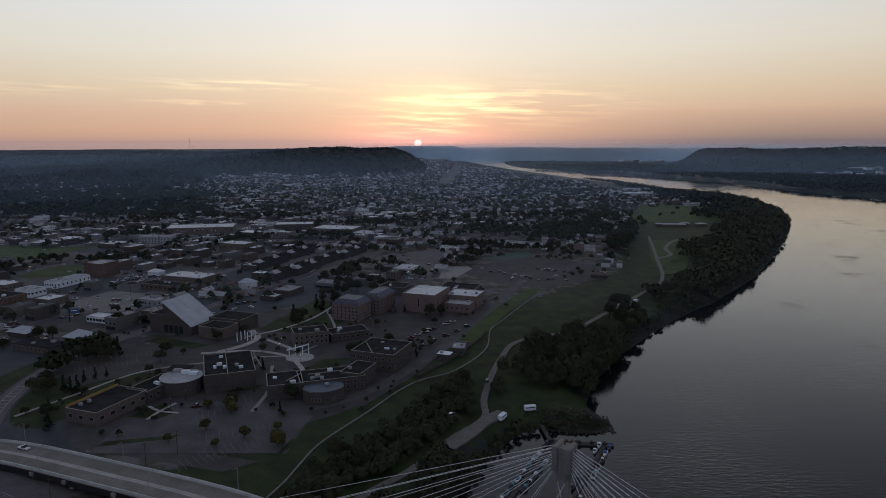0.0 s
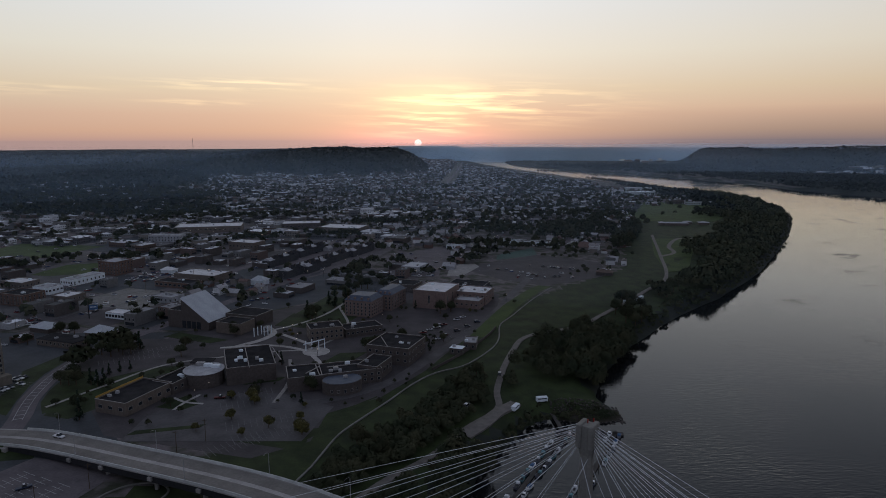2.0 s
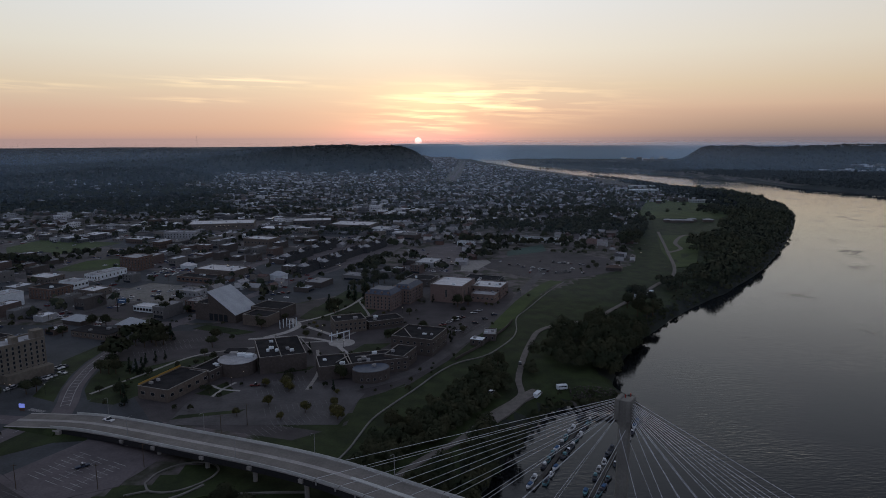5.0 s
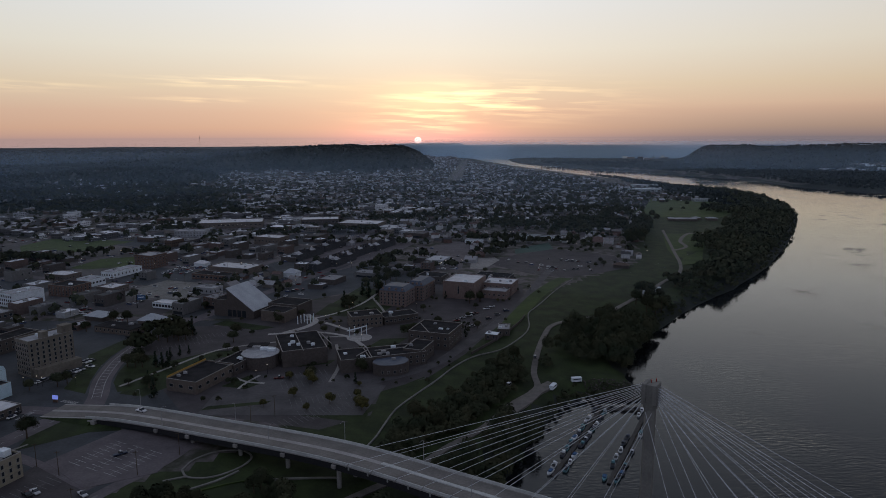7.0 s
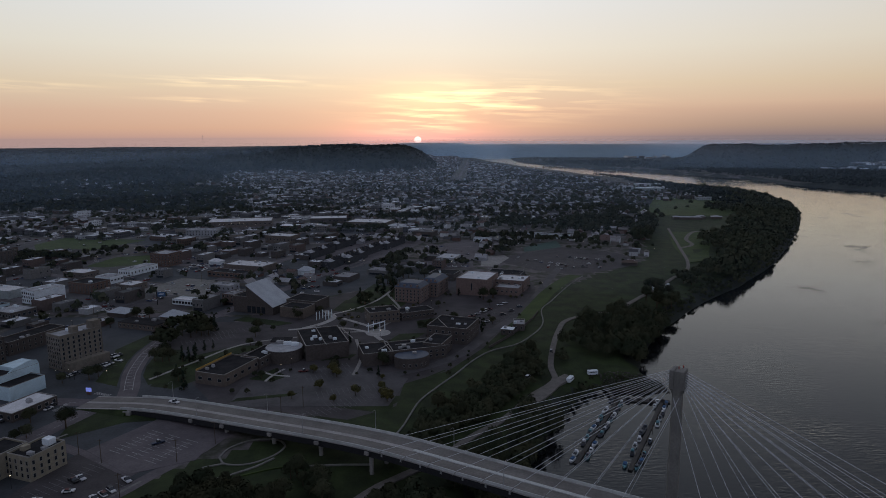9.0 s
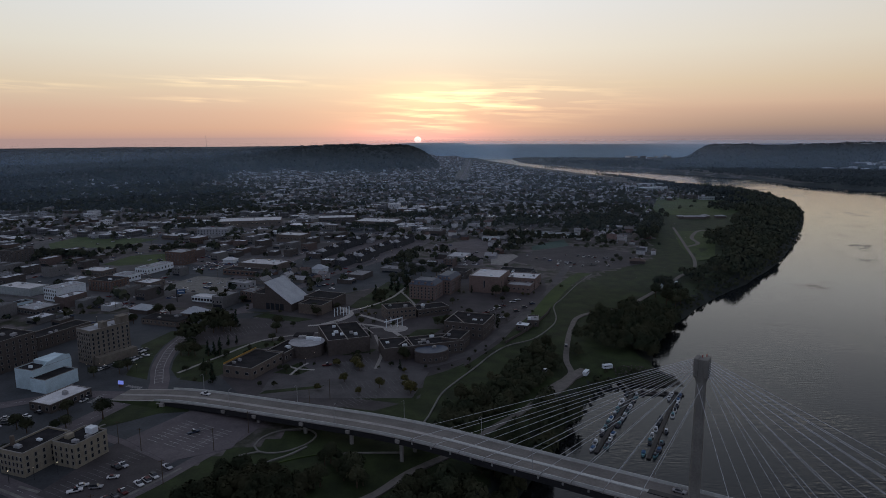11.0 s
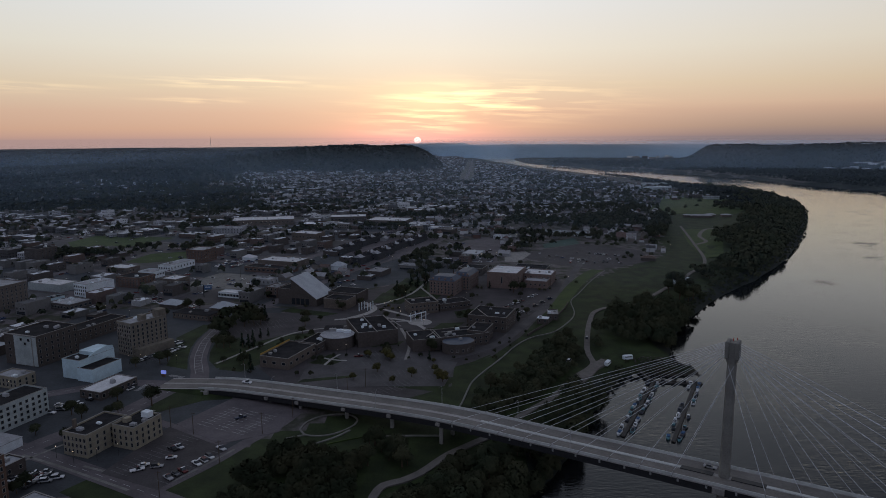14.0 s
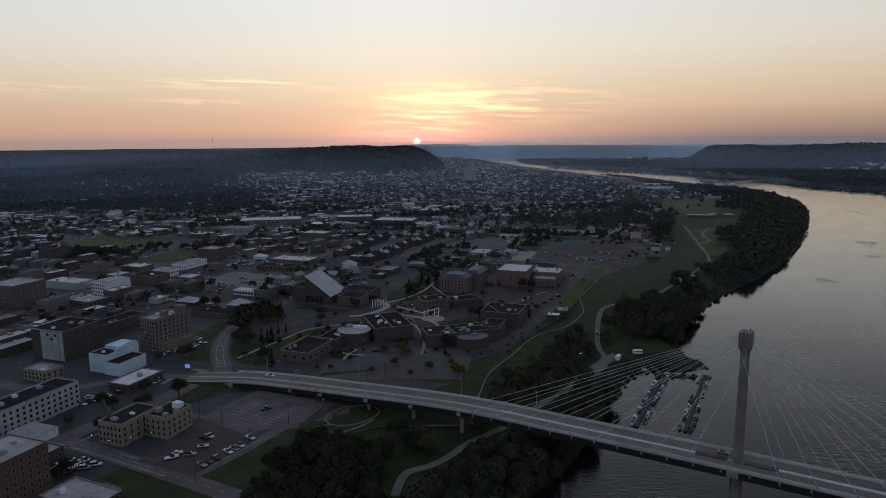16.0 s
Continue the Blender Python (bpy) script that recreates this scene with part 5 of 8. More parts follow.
for i in range(-26, 26):
    for j in range(-3, 60):
        u0, v0 = i * BU, j * BV
        cxy = gdir(*O, u0 + BU / 2, v0 + BV / 2)
        dist = math.hypot(*cxy)
        if not town_ok(*cxy):
            continue
        edge = cxy[1] > 1100 and cxy[0] < -0.33 * cxy[1] - 60 * float(wave(cxy[0], cxy[1], 120.0, 0.7))
        core = cxy[0] < -225 and cxy[1] < 760
        com = core or (cxy[0] < -60 and cxy[1] < 1250 and rng.random() < 0.72) or rng.random() < (0.3 if cxy[0] < -300 else 0.1)
        if com and dist < 1000 and not in_campus(*cxy):
            a, b = SW / 2 + 1.5, BU - SW / 2 - 1.5
            c, e = SW / 2 + 1.5 - 8, BV - SW / 2 - 1.5 - 8
            q = [gdir(*O, u0 + x, v0 + y) for x, y in ((a, c), (b, c), (b, e), (a, e))]
            if all(town_ok(*w) and not in_campus(*w) for w in q):
                slab("block_paving", q, M_LOT if rng.random() < 0.5 else M_TOWNASPHALT, "paved yards and kerbs of a town block", "pavement", up=0.03)
        if com:
            if core:
                lots = [(a, b, k) for a in (0.13, 0.38, 0.63, 0.88) for b, k in ((0.2, 2), (0.8, 2))] + [(0.2, 0.5, 4), (0.75, 0.5, 0)]
            else:
                lots = [(a, b, None) for a in (0.14, 0.38, 0.62, 0.86) for b in (0.18, 0.5, 0.82)]
            for a, b, k in lots:
                if rng.random() < (0.14 if core else 0.86 if edge else 0.3):
                    continue
                p = gdir(*O, u0 + SW / 2 + (BU - SW) * (a + rng.uniform(-.02, .02)), v0 + SW / 2 + (BV - SW) * (b + rng.uniform(-.02, .02)))
                if not in_campus(*p) and town_ok(*p) and free(*p, 8):
                    kk = rng.integers(0, 6) if k is None else (k if rng.random() < 0.5 else int(rng.choice((0, 4, 5))))
                    (near_s if dist < 1250 else far_s).append((p, GRID + (90 * rng.integers(0, 4) if k is None else 180 * (b > 0.5)), kk, rng.uniform(0.8, 1.1)))
            for _ in range(60 if edge else 24):
                town_trees.append(gdir(*O, u0 + BU * rng.random(), v0 + BV * rng.random()))
        else:
            for row in (0.14, 0.38, 0.62, 0.86):
                for k in range(6):
                    if rng.random() < (0.72 if edge else 0.22):
                        continue
                    p = gdir(*O, u0 + SW / 2 + (BU - SW) * (k + 0.5 + rng.uniform(-.12, .12)) / 6, v0 + SW / 2 + (BV - SW) * (row + rng.uniform(-.05, .05)))
                    if not in_campus(*p) and town_ok(*p) and free(*p, 4) and not (85 < p[0] < 215 and 600 < p[1] < 790 and rng.random() < 0.65):
                        (near_h if dist < 1150 else far_h).append((p, GRID + 90 * rng.integers(0, 4) + rng.uniform(-4, 4), rng.integers(0, 4), rng.uniform(0.85, 1.15)))
            for _ in range(70 if edge else 58):
                town_trees.append(gdir(*O, u0 + BU * rng.random(), v0 + BV * rng.random()))
town_trees = [p for p in town_trees if free(*p) and rng.random() < 0.46 + 0.6 * float(wave(p[0], p[1], 85.0, 1.3))]
def off_avenue(p):
    return not (p[1] > 1950 and abs(p[0] - 4 - (p[1] - 2050) * 0.054) < 26)


far_h, far_s, town_trees = ([q for q in far_h if off_avenue(q[0])], [q for q in far_s if off_avenue(q[0])], [q for q in town_trees if off_avenue(q)])
for cx0, cy0, rx, ry, n in ((1230, 4050, 130, 160, 14), (1830, 2850, 140, 120, 16), (1560, 2500, 160, 60, 8)):
    for _ in range(n):
        far_s.append(((cx0 + rng.uniform(-rx, rx), cy0 + rng.uniform(-ry, ry)), rng.uniform(-20, 20), int(rng.choice((1, 2, 3, 3))), rng.uniform(1.2, 1.9)))
for lst, protos in ((near_h, HOUSES), (near_s, SHOPS)):
    lst.sort(key=lambda q: math.hypot(*q[0]))
far_h += near_h[150:]
near_h = near_h[:150]
far_s += near_s[210:]
near_s = near_s[:210]
for lst, protos in ((near_h, HOUSES), (near_s, SHOPS)):
    for p, rot, k, s in lst:
        ob = copy_thing(protos[k], pose(p[0], p[1], gz(*p), 0, 0, rot))
        ob.scale = (s, s, s)
for ob in HOUSES + SHOPS:
    for o in (*ob.children_recursive, ob):
        bpy.data.objects.remove(o)


def far_houses(name, items, flat, label):
    v, f, mi = [], [], []
    dims = [(13, 17, 4.4), (19, 13, 5.5), (10, 20, 8.2), (26, 20, 5.5), (9, 12, 3.8), (12, 15, 9)] if flat else [(6.5, 9.5, 5.0), (7.5, 8, 3.2), (6, 10.5, 5.4), (8, 11, 3.3)]
    for p, rot, k, s in items:
        w, d, h = (q * s for q in dims[k])
        c, sn = math.cos(radians(rot)), math.sin(radians(rot))
        z = gz(*p)
        loc = [(-w / 2, -d / 2, -2), (w / 2, -d / 2, -2), (w / 2, d / 2, -2), (-w / 2, d / 2, -2), (-w / 2, -d / 2, h), (w / 2, -d / 2, h), (w / 2, d / 2, h), (-w / 2, d / 2, h)]
        faces = [(0, 1, 5, 4), (1, 2, 6, 5), (2, 3, 7, 6), (3, 0, 4, 7)]
        e = 0.4
        if flat:
            rl = [(-w / 2, -d / 2, h + .01), (w / 2, -d / 2, h + .01), (w / 2, d / 2, h + .01), (-w / 2, d / 2, h + .01)]
            rf = [(0, 1, 2, 3)]
        else:
            rh = h + w * 0.34
            loc += [(0, -d / 2, rh - .1), (0, d / 2, rh - .1)]
            faces += [(4, 5, 8), (6, 7, 9)]
            rl = [(-w / 2 - e, -d / 2 - e, h - .2), (w / 2 + e, -d / 2 - e, h - .2), (w / 2 + e, d / 2 + e, h - .2), (-w / 2 - e, d / 2 + e, h - .2), (0, -d / 2 - e, rh), (0, d / 2 + e, rh)]
            rf = [(0, 4, 5, 3), (4, 1, 2, 5)]
        if flat:
            for q in range(2):
                ux, uy, us = rng.uniform(-0.3, 0.3) * w, rng.uniform(-0.3, 0.3) * d, rng.uniform(0.7, 1.6)
                i0 = len(rl)
                rl += [(ux + sx * us, uy + sy * us * 0.8, h + sz * us) for sz in (0, 1.1) for sx, sy in ((-1, -1), (1, -1), (1, 1), (-1, 1))]
                rf += [tuple(i0 + i for i in g) for g in ((0, 1, 5, 4), (1, 2, 6, 5), (2, 3, 7, 6), (3, 0, 4, 7), (4, 5, 6, 7))]
        wl, wf = [], []
        for fl in range(max(1, int(h / 3.3))):
            z0 = 1.0 + 3.2 * fl
            for ex, ey, nn in ((1, 0, int(w / 4) + 1), (0, 1, int(d / 4) + 1)):
                ln, dp = (w, d) if ex else (d, w)
                for sgn in (-1, 1):
                    for q in range(nn):
                        c0 = -ln / 2 + ln * (q + 0.5) / nn
                        i0 = len(wl)
                        for aa, zz in ((-0.7, z0), (0.7, z0), (0.7, z0 + 1.4), (-0.7, z0 + 1.4)):
                            o_ = sgn * (dp / 2 + 0.06)
                            wl.append((c0 + aa, o_, zz) if ex else (o_, c0 + aa, zz))
                        wf.append((i0, i0 + 1, i0 + 2, i0 + 3))
        b = len(v)
        pts = np.array(loc + rl + wl, float)
        P = np.stack([p[0] + c * pts[:, 0] - sn * pts[:, 1], p[1] + sn * pts[:, 0] + c * pts[:, 1], z + pts[:, 2]], 1)
        _, kk = lift(np.array([p[0], p[1], z]))
        P = EYE + (P - EYE) * kk
        v += [tuple(q) for q in P]
        f += [tuple(b + i for i in q) for q in faces]
        mi += [0] * len(faces)
        f += [tuple(b + len(loc) + i for i in q) for q in rf]
        mi += [1] * len(rf)
        if math.hypot(*p) < 1700:
            f += [tuple(b + len(loc) + len(rl) + i for i in q) for q in wf]
            mi += [2] * len(wf)
    me = mesh_from(name, v, f, [M_FHOUSE, M_FFLAT if flat else M_FROOF, M_GLASS])
    me.polygons.foreach_set("material_index", mi)
    tagged(new(name, me), label, "buildings", kind="stuff")


far_houses("far_houses", far_h, False, "many small pale houses of the far town")
far_houses("far_shops", far_s, True, "flat-roofed commercial buildings of the far town")

# ---- trees ----
near_t = [p for p in town_trees if math.hypot(*p) < 760 and not in_campus(*p) and town_ok(*p)]
near_t.sort(key=lambda p: math.hypot(*p))
rest_t = near_t[50:]
near_t = near_t[:50]
for k, p in enumerate(near_t):
    place_tree(*p, kind=[0, 2, 1, 0, 2][k % 5], scale=rng.uniform(0.75, 1.05), rot=rng.uniform(0, 360), variant=k)
far_t = [(p[0], p[1], gz(*p) + 1.0, rng.uniform(2.0, 5.4)) for p in rest_t + [q for q in town_trees if math.hypot(*q) >= 760 and town_ok(*q)]]
clump_cloud("town_trees", far_t, M_LEAF, "dark trees between the far houses", "trees", quads=17)

# campus trees
for x, y, k, s in [(-196, 346, 3, .7), (-192, 350, 3, .7), (-188, 354, 3, .6), (-171, 393, 0, .9), (-93, 497, 3, 1.5), (-86, 507, 3, 1.4),
                   (-99, 505, 3, 1.2), (-10, 478, 0, 1.1), (-2, 484, 0, .9), (-78, 322, 0, .9), (-116, 310, 4, .9), (-108, 285, 4, 1), (-88, 276, 4, 1.1), (-120, 272, 4, .8), (-98, 268, 4, .7), (-75, 283, 4, .9), (-188, 298, 0, .8), (-192, 306, 3, .7),
                   (-163, 640, 0, 1.1), (-152, 428, 0, .9), (-148, 420, 2, 1), (-30, 392, 0, .8), (-20, 400, 2, .9), (-60, 560, 0, 1.1), (-75, 565, 0, 1.1), (-85, 580, 1, .9), (-55, 580, 0, 1), (-66, 590, 0, 1), (-95, 590, 0, 1), (-110, 605, 1, .9), (-90, 612, 0, 1), (-75, 603, 0, 1), (-40, 620, 0, .9), (-20, 640, 2, .9), (10, 600, 2, .8), (-228, 228, 0, .7), (-236, 244, 0, .8)]:
    place_tree(x, y, k, s, rot=x * 7 % 360, variant=int(abs(x)), group="campus trees")

# woods along the bank
bank_near, bank_far, bank_low = [], [], []
for a, b in zip(NEAR_BANK[2:-3], NEAR_BANK[3:-2]):
    L = math.hypot(b[0] - a[0], b[1] - a[1])
    tx, ty = (b[0] - a[0]) / L, (b[1] - a[1]) / L
    mid = (a[1] + b[1]) / 2
    if 270 < mid < 325 or 340 > mid > 330:
        continue
    wide = 26 if mid < 250 else 34 if mid < 350 else 52 if mid < 420 else 26 if mid < 580 else 48 if mid < 640 else 95 if mid < 1000 else 120 if mid < 1260 else 90 if mid < 1620 else 30 if mid < 1750 else 10
    step = 5.0 if mid < 700 else 7.0
    for i in range(int(L / step)):
        for k in range(int(wide / step)):
            s, o = (i + rng.random()) * step, (0.5 if 560 < mid < 1000 else -1.5) + (k + rng.random()) * step
            x, y = a[0] + tx * s - ty * o, a[1] + ty * s + tx * o
            if rng.random() < 0.1 + 0.5 * (o / wide) ** 2 or 0.55 * float(wave(x, y, 14.0, 3.0)) + 0.9 < o / wide or survey("river", x, y) < -2.0 or (y < 345 and x > 14):
                continue
            (bank_low if 420 < mid < 580 else bank_near if mid < 560 else bank_far).append((x, y))
PATHS = np.concatenate([smooth_line([(-98.5, 147), (-97, 157), (-94, 164), (-87, 168), (-80, 174), (-74, 182), (-68, 190), (-58, 200), (-45, 213), (-30, 235), (-13, 256), (4, 285), (18, 308), (20, 334), (33, 390), (47, 422), (86, 451), (113, 485), (170, 562), (208, 617), (240, 734), (281, 896)], 3.0), smooth_line([(334, 862), (306, 863), (272, 800), (262, 752), (237, 725)], 3.0), DECK])


def clear(x, y, r):
    return np.min(np.hypot(PATHS[:, 0] - x, PATHS[:, 1] - y)) > r


bank_near = [p for p in bank_near if clear(*p, 8)]
rng.shuffle(bank_near)
bank_near = [tuple(p) for p in bank_near]
bank_near.sort(key=lambda p: p[1] > 330)
for k, p in enumerate(bank_near[:85]):
    place_tree(p[0], p[1], kind=[1, 0, 0, 1, 2][k % 5], scale=rng.uniform(0.6, 0.95), rot=rng.uniform(0, 360), variant=k, group="river bank trees", label="dense dark broadleaf tree on the river bank")
clump_cloud("bank_woods", [(x, y, max(gz(x, y), WATER) + 1.6, rng.uniform(3.2, 7.2) * min(1.0, max(0.4, survey("river", x, y) / 13.0)) * (1.45 if rng.random() < 0.14 else 1.0) * (1.0 if y < 1240 else 0.85 if y < 1640 else 0.6)) for x, y in bank_far if clear(x, y, 8)], M_LEAF, "dense dark woods along the river bend", "trees", quads=110, squash=1.1, rise=0.85)
clump_cloud("shore_woods", [(x, y, max(gz(x, y), WATER) + 1.2, rng.uniform(3.0, 7.0)) for x, y in bank_near[85:]], M_LEAF, "dense dark woods on the near shore", "trees", quads=640, squash=1.05, rise=0.85)
clump_cloud("bank_scrub", [(x, y, max(gz(x, y), WATER) + 0.2, 1.0 + 2.8 * rng.random() ** 2.0) for x, y in bank_low if survey("river", x, y) > 2], M_LEAF, "low scrub along the river bank", "bushes", quads=50)
for k, (x, y) in enumerate([(134, 462), (141, 470), (128, 466), (150, 488), (186, 548), (192, 556), (180, 552), (198, 566), (205, 575), (130, 500), (136, 508), (144, 512), (140, 497), (150, 503), (126, 488), (134, 480)]):
    place_tree(x, y, kind=[0, 1, 1][k % 3], scale=rng.uniform(0.9, 1.3), rot=40.0 * k, variant=k, group="river bank trees", label="dense dark broadleaf tree on the river bank")
edge_trees = [(x + rng.uniform(-4, 4), y + rng.uniform(-4, 4)) for x, y in ((-40, 160), (-34, 168), (-30, 176), (-26, 183), (-21, 190), (-17, 198), (-13, 206)) for _ in range(5)]
clump_cloud("water_edge_trees", [(x, y, max(gz(x, y), WATER) + 0.8, rng.uniform(2.2, 4.6)) for x, y in edge_trees if survey("river", x, y) > 0.5], M_LEAF, "dark trees leaning over the water's edge", "trees", quads=330)
# broadleaf trees between the dormitory and the stores, and at the edge of the river meadow
for k, (x, y) in enumerate([(-98, 527), (-93, 539), (-88, 531), (-83, 546), (-80, 564), (-90, 552), (-101, 545), (-111, 609), (-100, 615), (-88, 624), (-95, 580), (-86, 515)]):
    place_tree(x, y, kind=[0, 1][k % 2], scale=0.8 + 0.05 * (k % 5), rot=51.0 * k, variant=k, group="campus trees", label="dark broadleaf tree on the campus lawn")
for k, (x, y) in enumerate([(-108, 466), (-105, 474), (-110, 478), (-104, 462)]):
    place_tree(x, y, kind=2, scale=0.95 + 0.06 * k, rot=77.0 * k, variant=k, group="campus trees", label="tall dark conifer on the campus lawn")
grove = [(200 + 5.2 * k + rng.uniform(-14, 14), 770 + 13.0 * k + rng.uniform(-8, 8)) for k in range(17) for _ in range(4)]
clump_cloud("meadow_grove", [(x, y, gz(x, y) + 3.0, rng.uniform(4.0, 7.5)) for x, y in grove if clear(x, y, 9)], M_LEAF, "dark grove of broadleaf trees beside the river meadow", "trees", quads=220, squash=1.1, rise=0.9)
clump_cloud("car_park_grove", [(x + rng.uniform(-3, 3), y + rng.uniform(-3, 3), gz(x, y) + 1.5, rng.uniform(2.5, 4.0)) for x, y in ((104, 716), (108, 720), (114, 712), (119, 718), (124, 712), (130, 708), (135, 714), (140, 711))], M_LEAF, "row of dark trees at the edge of the car park", "trees", quads=220)
# the wooded slope below the bridge
slope = []
for _ in range(2200):
    x, y = -178 + 150 * rng.random(), 80 + 125 * rng.random()
    top = np.interp(x, [-160, -152, -148, -140, -126, -112, -103, -99, -92, -83, -74, -60, -45], [60, 150, 168, 188, 186, 180, 178, 156, 159, 164, 176, 188, 196])
    if y < top and y + 0.75 * x > -10 and clear(x, y, 8.5) and survey("river", x, y) > 0.5:
        slope.append((x, y))
for k, (x, y) in enumerate(slope[:40]):
    place_tree(x, y, kind=[1, 0, 0][k % 3], scale=rng.uniform(0.55, 0.9), rot=rng.uniform(0, 360), variant=k, group="river bank trees", label="dense dark broadleaf tree on the river bank")
clump_cloud("slope_thicket", [(x, y, gz(x, y) + 1.0, rng.uniform(1.8, 4.6)) for x, y in slope[40:620]], M_LEAF, "dense dark thicket on the river bank", "bushes", quads=330)

# hill forest: tufts over the slopes, thicker along the skyline
pts = []
for _ in range(52000):
    az = rng.uniform(-0.85, 0.85)
    dep = rng.uniform(1150, 3600) if rng.random() < 0.8 else rng.uniform(3600, 7000)
    x, y = az * dep, dep
    pts.append((x, y))
pts = np.array(pts)
H_ = hills(pts[:, 0], pts[:, 1])
RD = river_distance(pts[:, 0], pts[:, 1])
ken = (RD > 16) & (pts[:, 0] > 0.1 * pts[:, 1]) & (pts[:, 0] > 500) & (pts[:, 1] < 5000)
west = (pts[:, 1] > 1150) & (rng.random(len(pts)) < 0.75 * smooth(0.33, 0.52, -pts[:, 0] / pts[:, 1] + 0.06 * wave(pts[:, 0], pts[:, 1], 150.0, 2.0)))
keep = (H_ > 10) | ken | west
pts, H_ = pts[keep], H_[keep]
Z = ground_z(pts[:, 0], pts[:, 1])
clump_cloud("hill_forest", [(x, y, z + 1.0, r) for (x, y), z, r in zip(pts, Z, rng.uniform(4, 7, len(pts)) * np.where(pts[:, 1] > 3600, 0.6, 1.0))], M_WOODS, "dark unbroken woods on the valley hills", "trees", quads=8, squash=0.7)

# radio mast on the ridge
mx, my = -1181.0, 3139.0
p, k = lift(np.array([mx, my, gz(mx, my)]))
t = thing("radio_mast", Matrix.Translation(p), "slender lattice radio mast on the ridge", "radio mast")
bm = bmesh.new()
add_rod(bm, (0, 0, -3), (0, 0, 80 * k), 0.9, 0.6, n=5)
part("mast", bm, M_STEEL, t)

# ---- marina ----
def boat_proto(L, w, h, canvas):
    t = thing("boat", pose(0, 0, -60), "moored motor boat" + (" under a blue cover" if canvas else " with a small cabin"), "boat", "moored boats")
    bm = bmesh.new()
    rings = []
    for s, ww, z0 in ((-0.5, 0.9, 0.0), (-0.1, 1.0, 0.0), (0.25, 0.8, 0.1), (0.5, 0.06, 0.5)):
        rings.append([bm.verts.new((L * s, q * w / 2 * ww, z)) for q, z in ((-1, h), (-0.75, z0 * h - 0.3), (0.75, z0 * h - 0.3), (1, h))])
    for a, b in zip(rings, rings[1:]):
        for i in range(4):
            bm.faces.new((a[i], b[i], b[(i + 1) % 4], a[(i + 1) % 4]))
    bm.faces.new(rings[0])
    bm.faces.new(rings[-1][::-1])
    bmesh.ops.recalc_face_normals(bm, faces=bm.faces[:])
    part("hull", bm, M_BOAT, t)
    if canvas:
        part("cover", box_bm(-0.1 * L, 0, h + 0.35, L * 0.5, w * 0.75, 0.7, bevel=0.25), M_BLUE, t)
    else:
        part("cabin", box_bm(0.06 * L, 0, h + 0.5, L * 0.26, w * 0.66, 1.0, bevel=0.15), M_BOAT, t)
        part("windscreen", box_bm(0.22 * L, 0, h + 0.55, 0.25, w * 0.6, 0.6), M_GLASS, t)
        part("cockpit", box_bm(-0.27 * L, 0, h + 0.02, L * 0.4, w * 0.76, 0.06), M_DARK, t)
    return t


BOATS = [boat_proto(5.9, 2.2, 0.8, False), boat_proto(5.3, 2.1, 0.8, True), boat_proto(5.0, 2.0, 0.7, False)]
for a, b, n in (((52, 292), (15, 221), 13), ((76, 291), (37, 215), 12)):
    a, b = Vector(a), Vector(b)
    d = (b - a).normalized()
    nrm = Vector((-d.y, d.x))
    ang = math.degrees(math.atan2(d.y, d.x))
    t = thing("floating_dock", pose(0, 0, 0), "dark weathered floating dock with mooring posts", "dock", "marina docks")
    mid = (a + b) / 2
    part("walkway", box_bm(0, 0, WATER + 0.35, (b - a).length, 1.9, 0.5, m=pose(mid.x, mid.y, 0, 0, 0, ang)), M_PLANK, t)
    for k in range(n):
        c = a + d * ((k + 0.5) * (b - a).length / n)
        if k % 2:
            bm = bmesh.new()
            add_rod(bm, (c.x + nrm.x * 1.3, c.y + nrm.y * 1.3, WATER - 1), (c.x + nrm.x * 1.3, c.y + nrm.y * 1.3, WATER + 2.4), 0.16, n=7)
            part("mooring_post", bm, M_TRUNK, t)
        for side in (-1, 1):
            if rng.random() < 0.8:
                q = c + nrm * side * rng.uniform(2.2, 2.9) + d * rng.uniform(-0.6, 0.6)
                copy_thing(BOATS[(0, 2, 0, 2, 1)[rng.integers(0, 5)]], pose(q.x, q.y, WATER + 0.1, 0, 0, ang + rng.choice((0, 180)) + rng.uniform(-9, 9)))
for ob in BOATS:
    for o in (*ob.children_recursive, ob):
        bpy.data.objects.remove(o)
t = thing("cross_dock", pose(0, 0, 0), "broad dark dock head joining the two moorings", "dock")
part("walkway", box_bm(0, 0, WATER + 0.4, 31, 3.4, 0.6, m=pose(63.5, 290.5, 0, 0, 0, -7)), M_PLANK, t)
for k in range(5):
    part("locker", box_bm(0, 0, WATER + 1.3, 1.6 + 0.4 * (k % 3), 1.4, 1.2 + 0.3 * (k % 2), m=pose(51 + 6 * k, 292 - 0.75 * k, 0, 0, 0, -7), bevel=0.08), M_DARK if k % 2 else M_PLANK, t)
part("ramp", box_bm(0, 0, WATER + 1.6, 20, 2.0, 0.3, m=pose(49, 301, 0, 0, 0, 95)), M_PLANK, t)

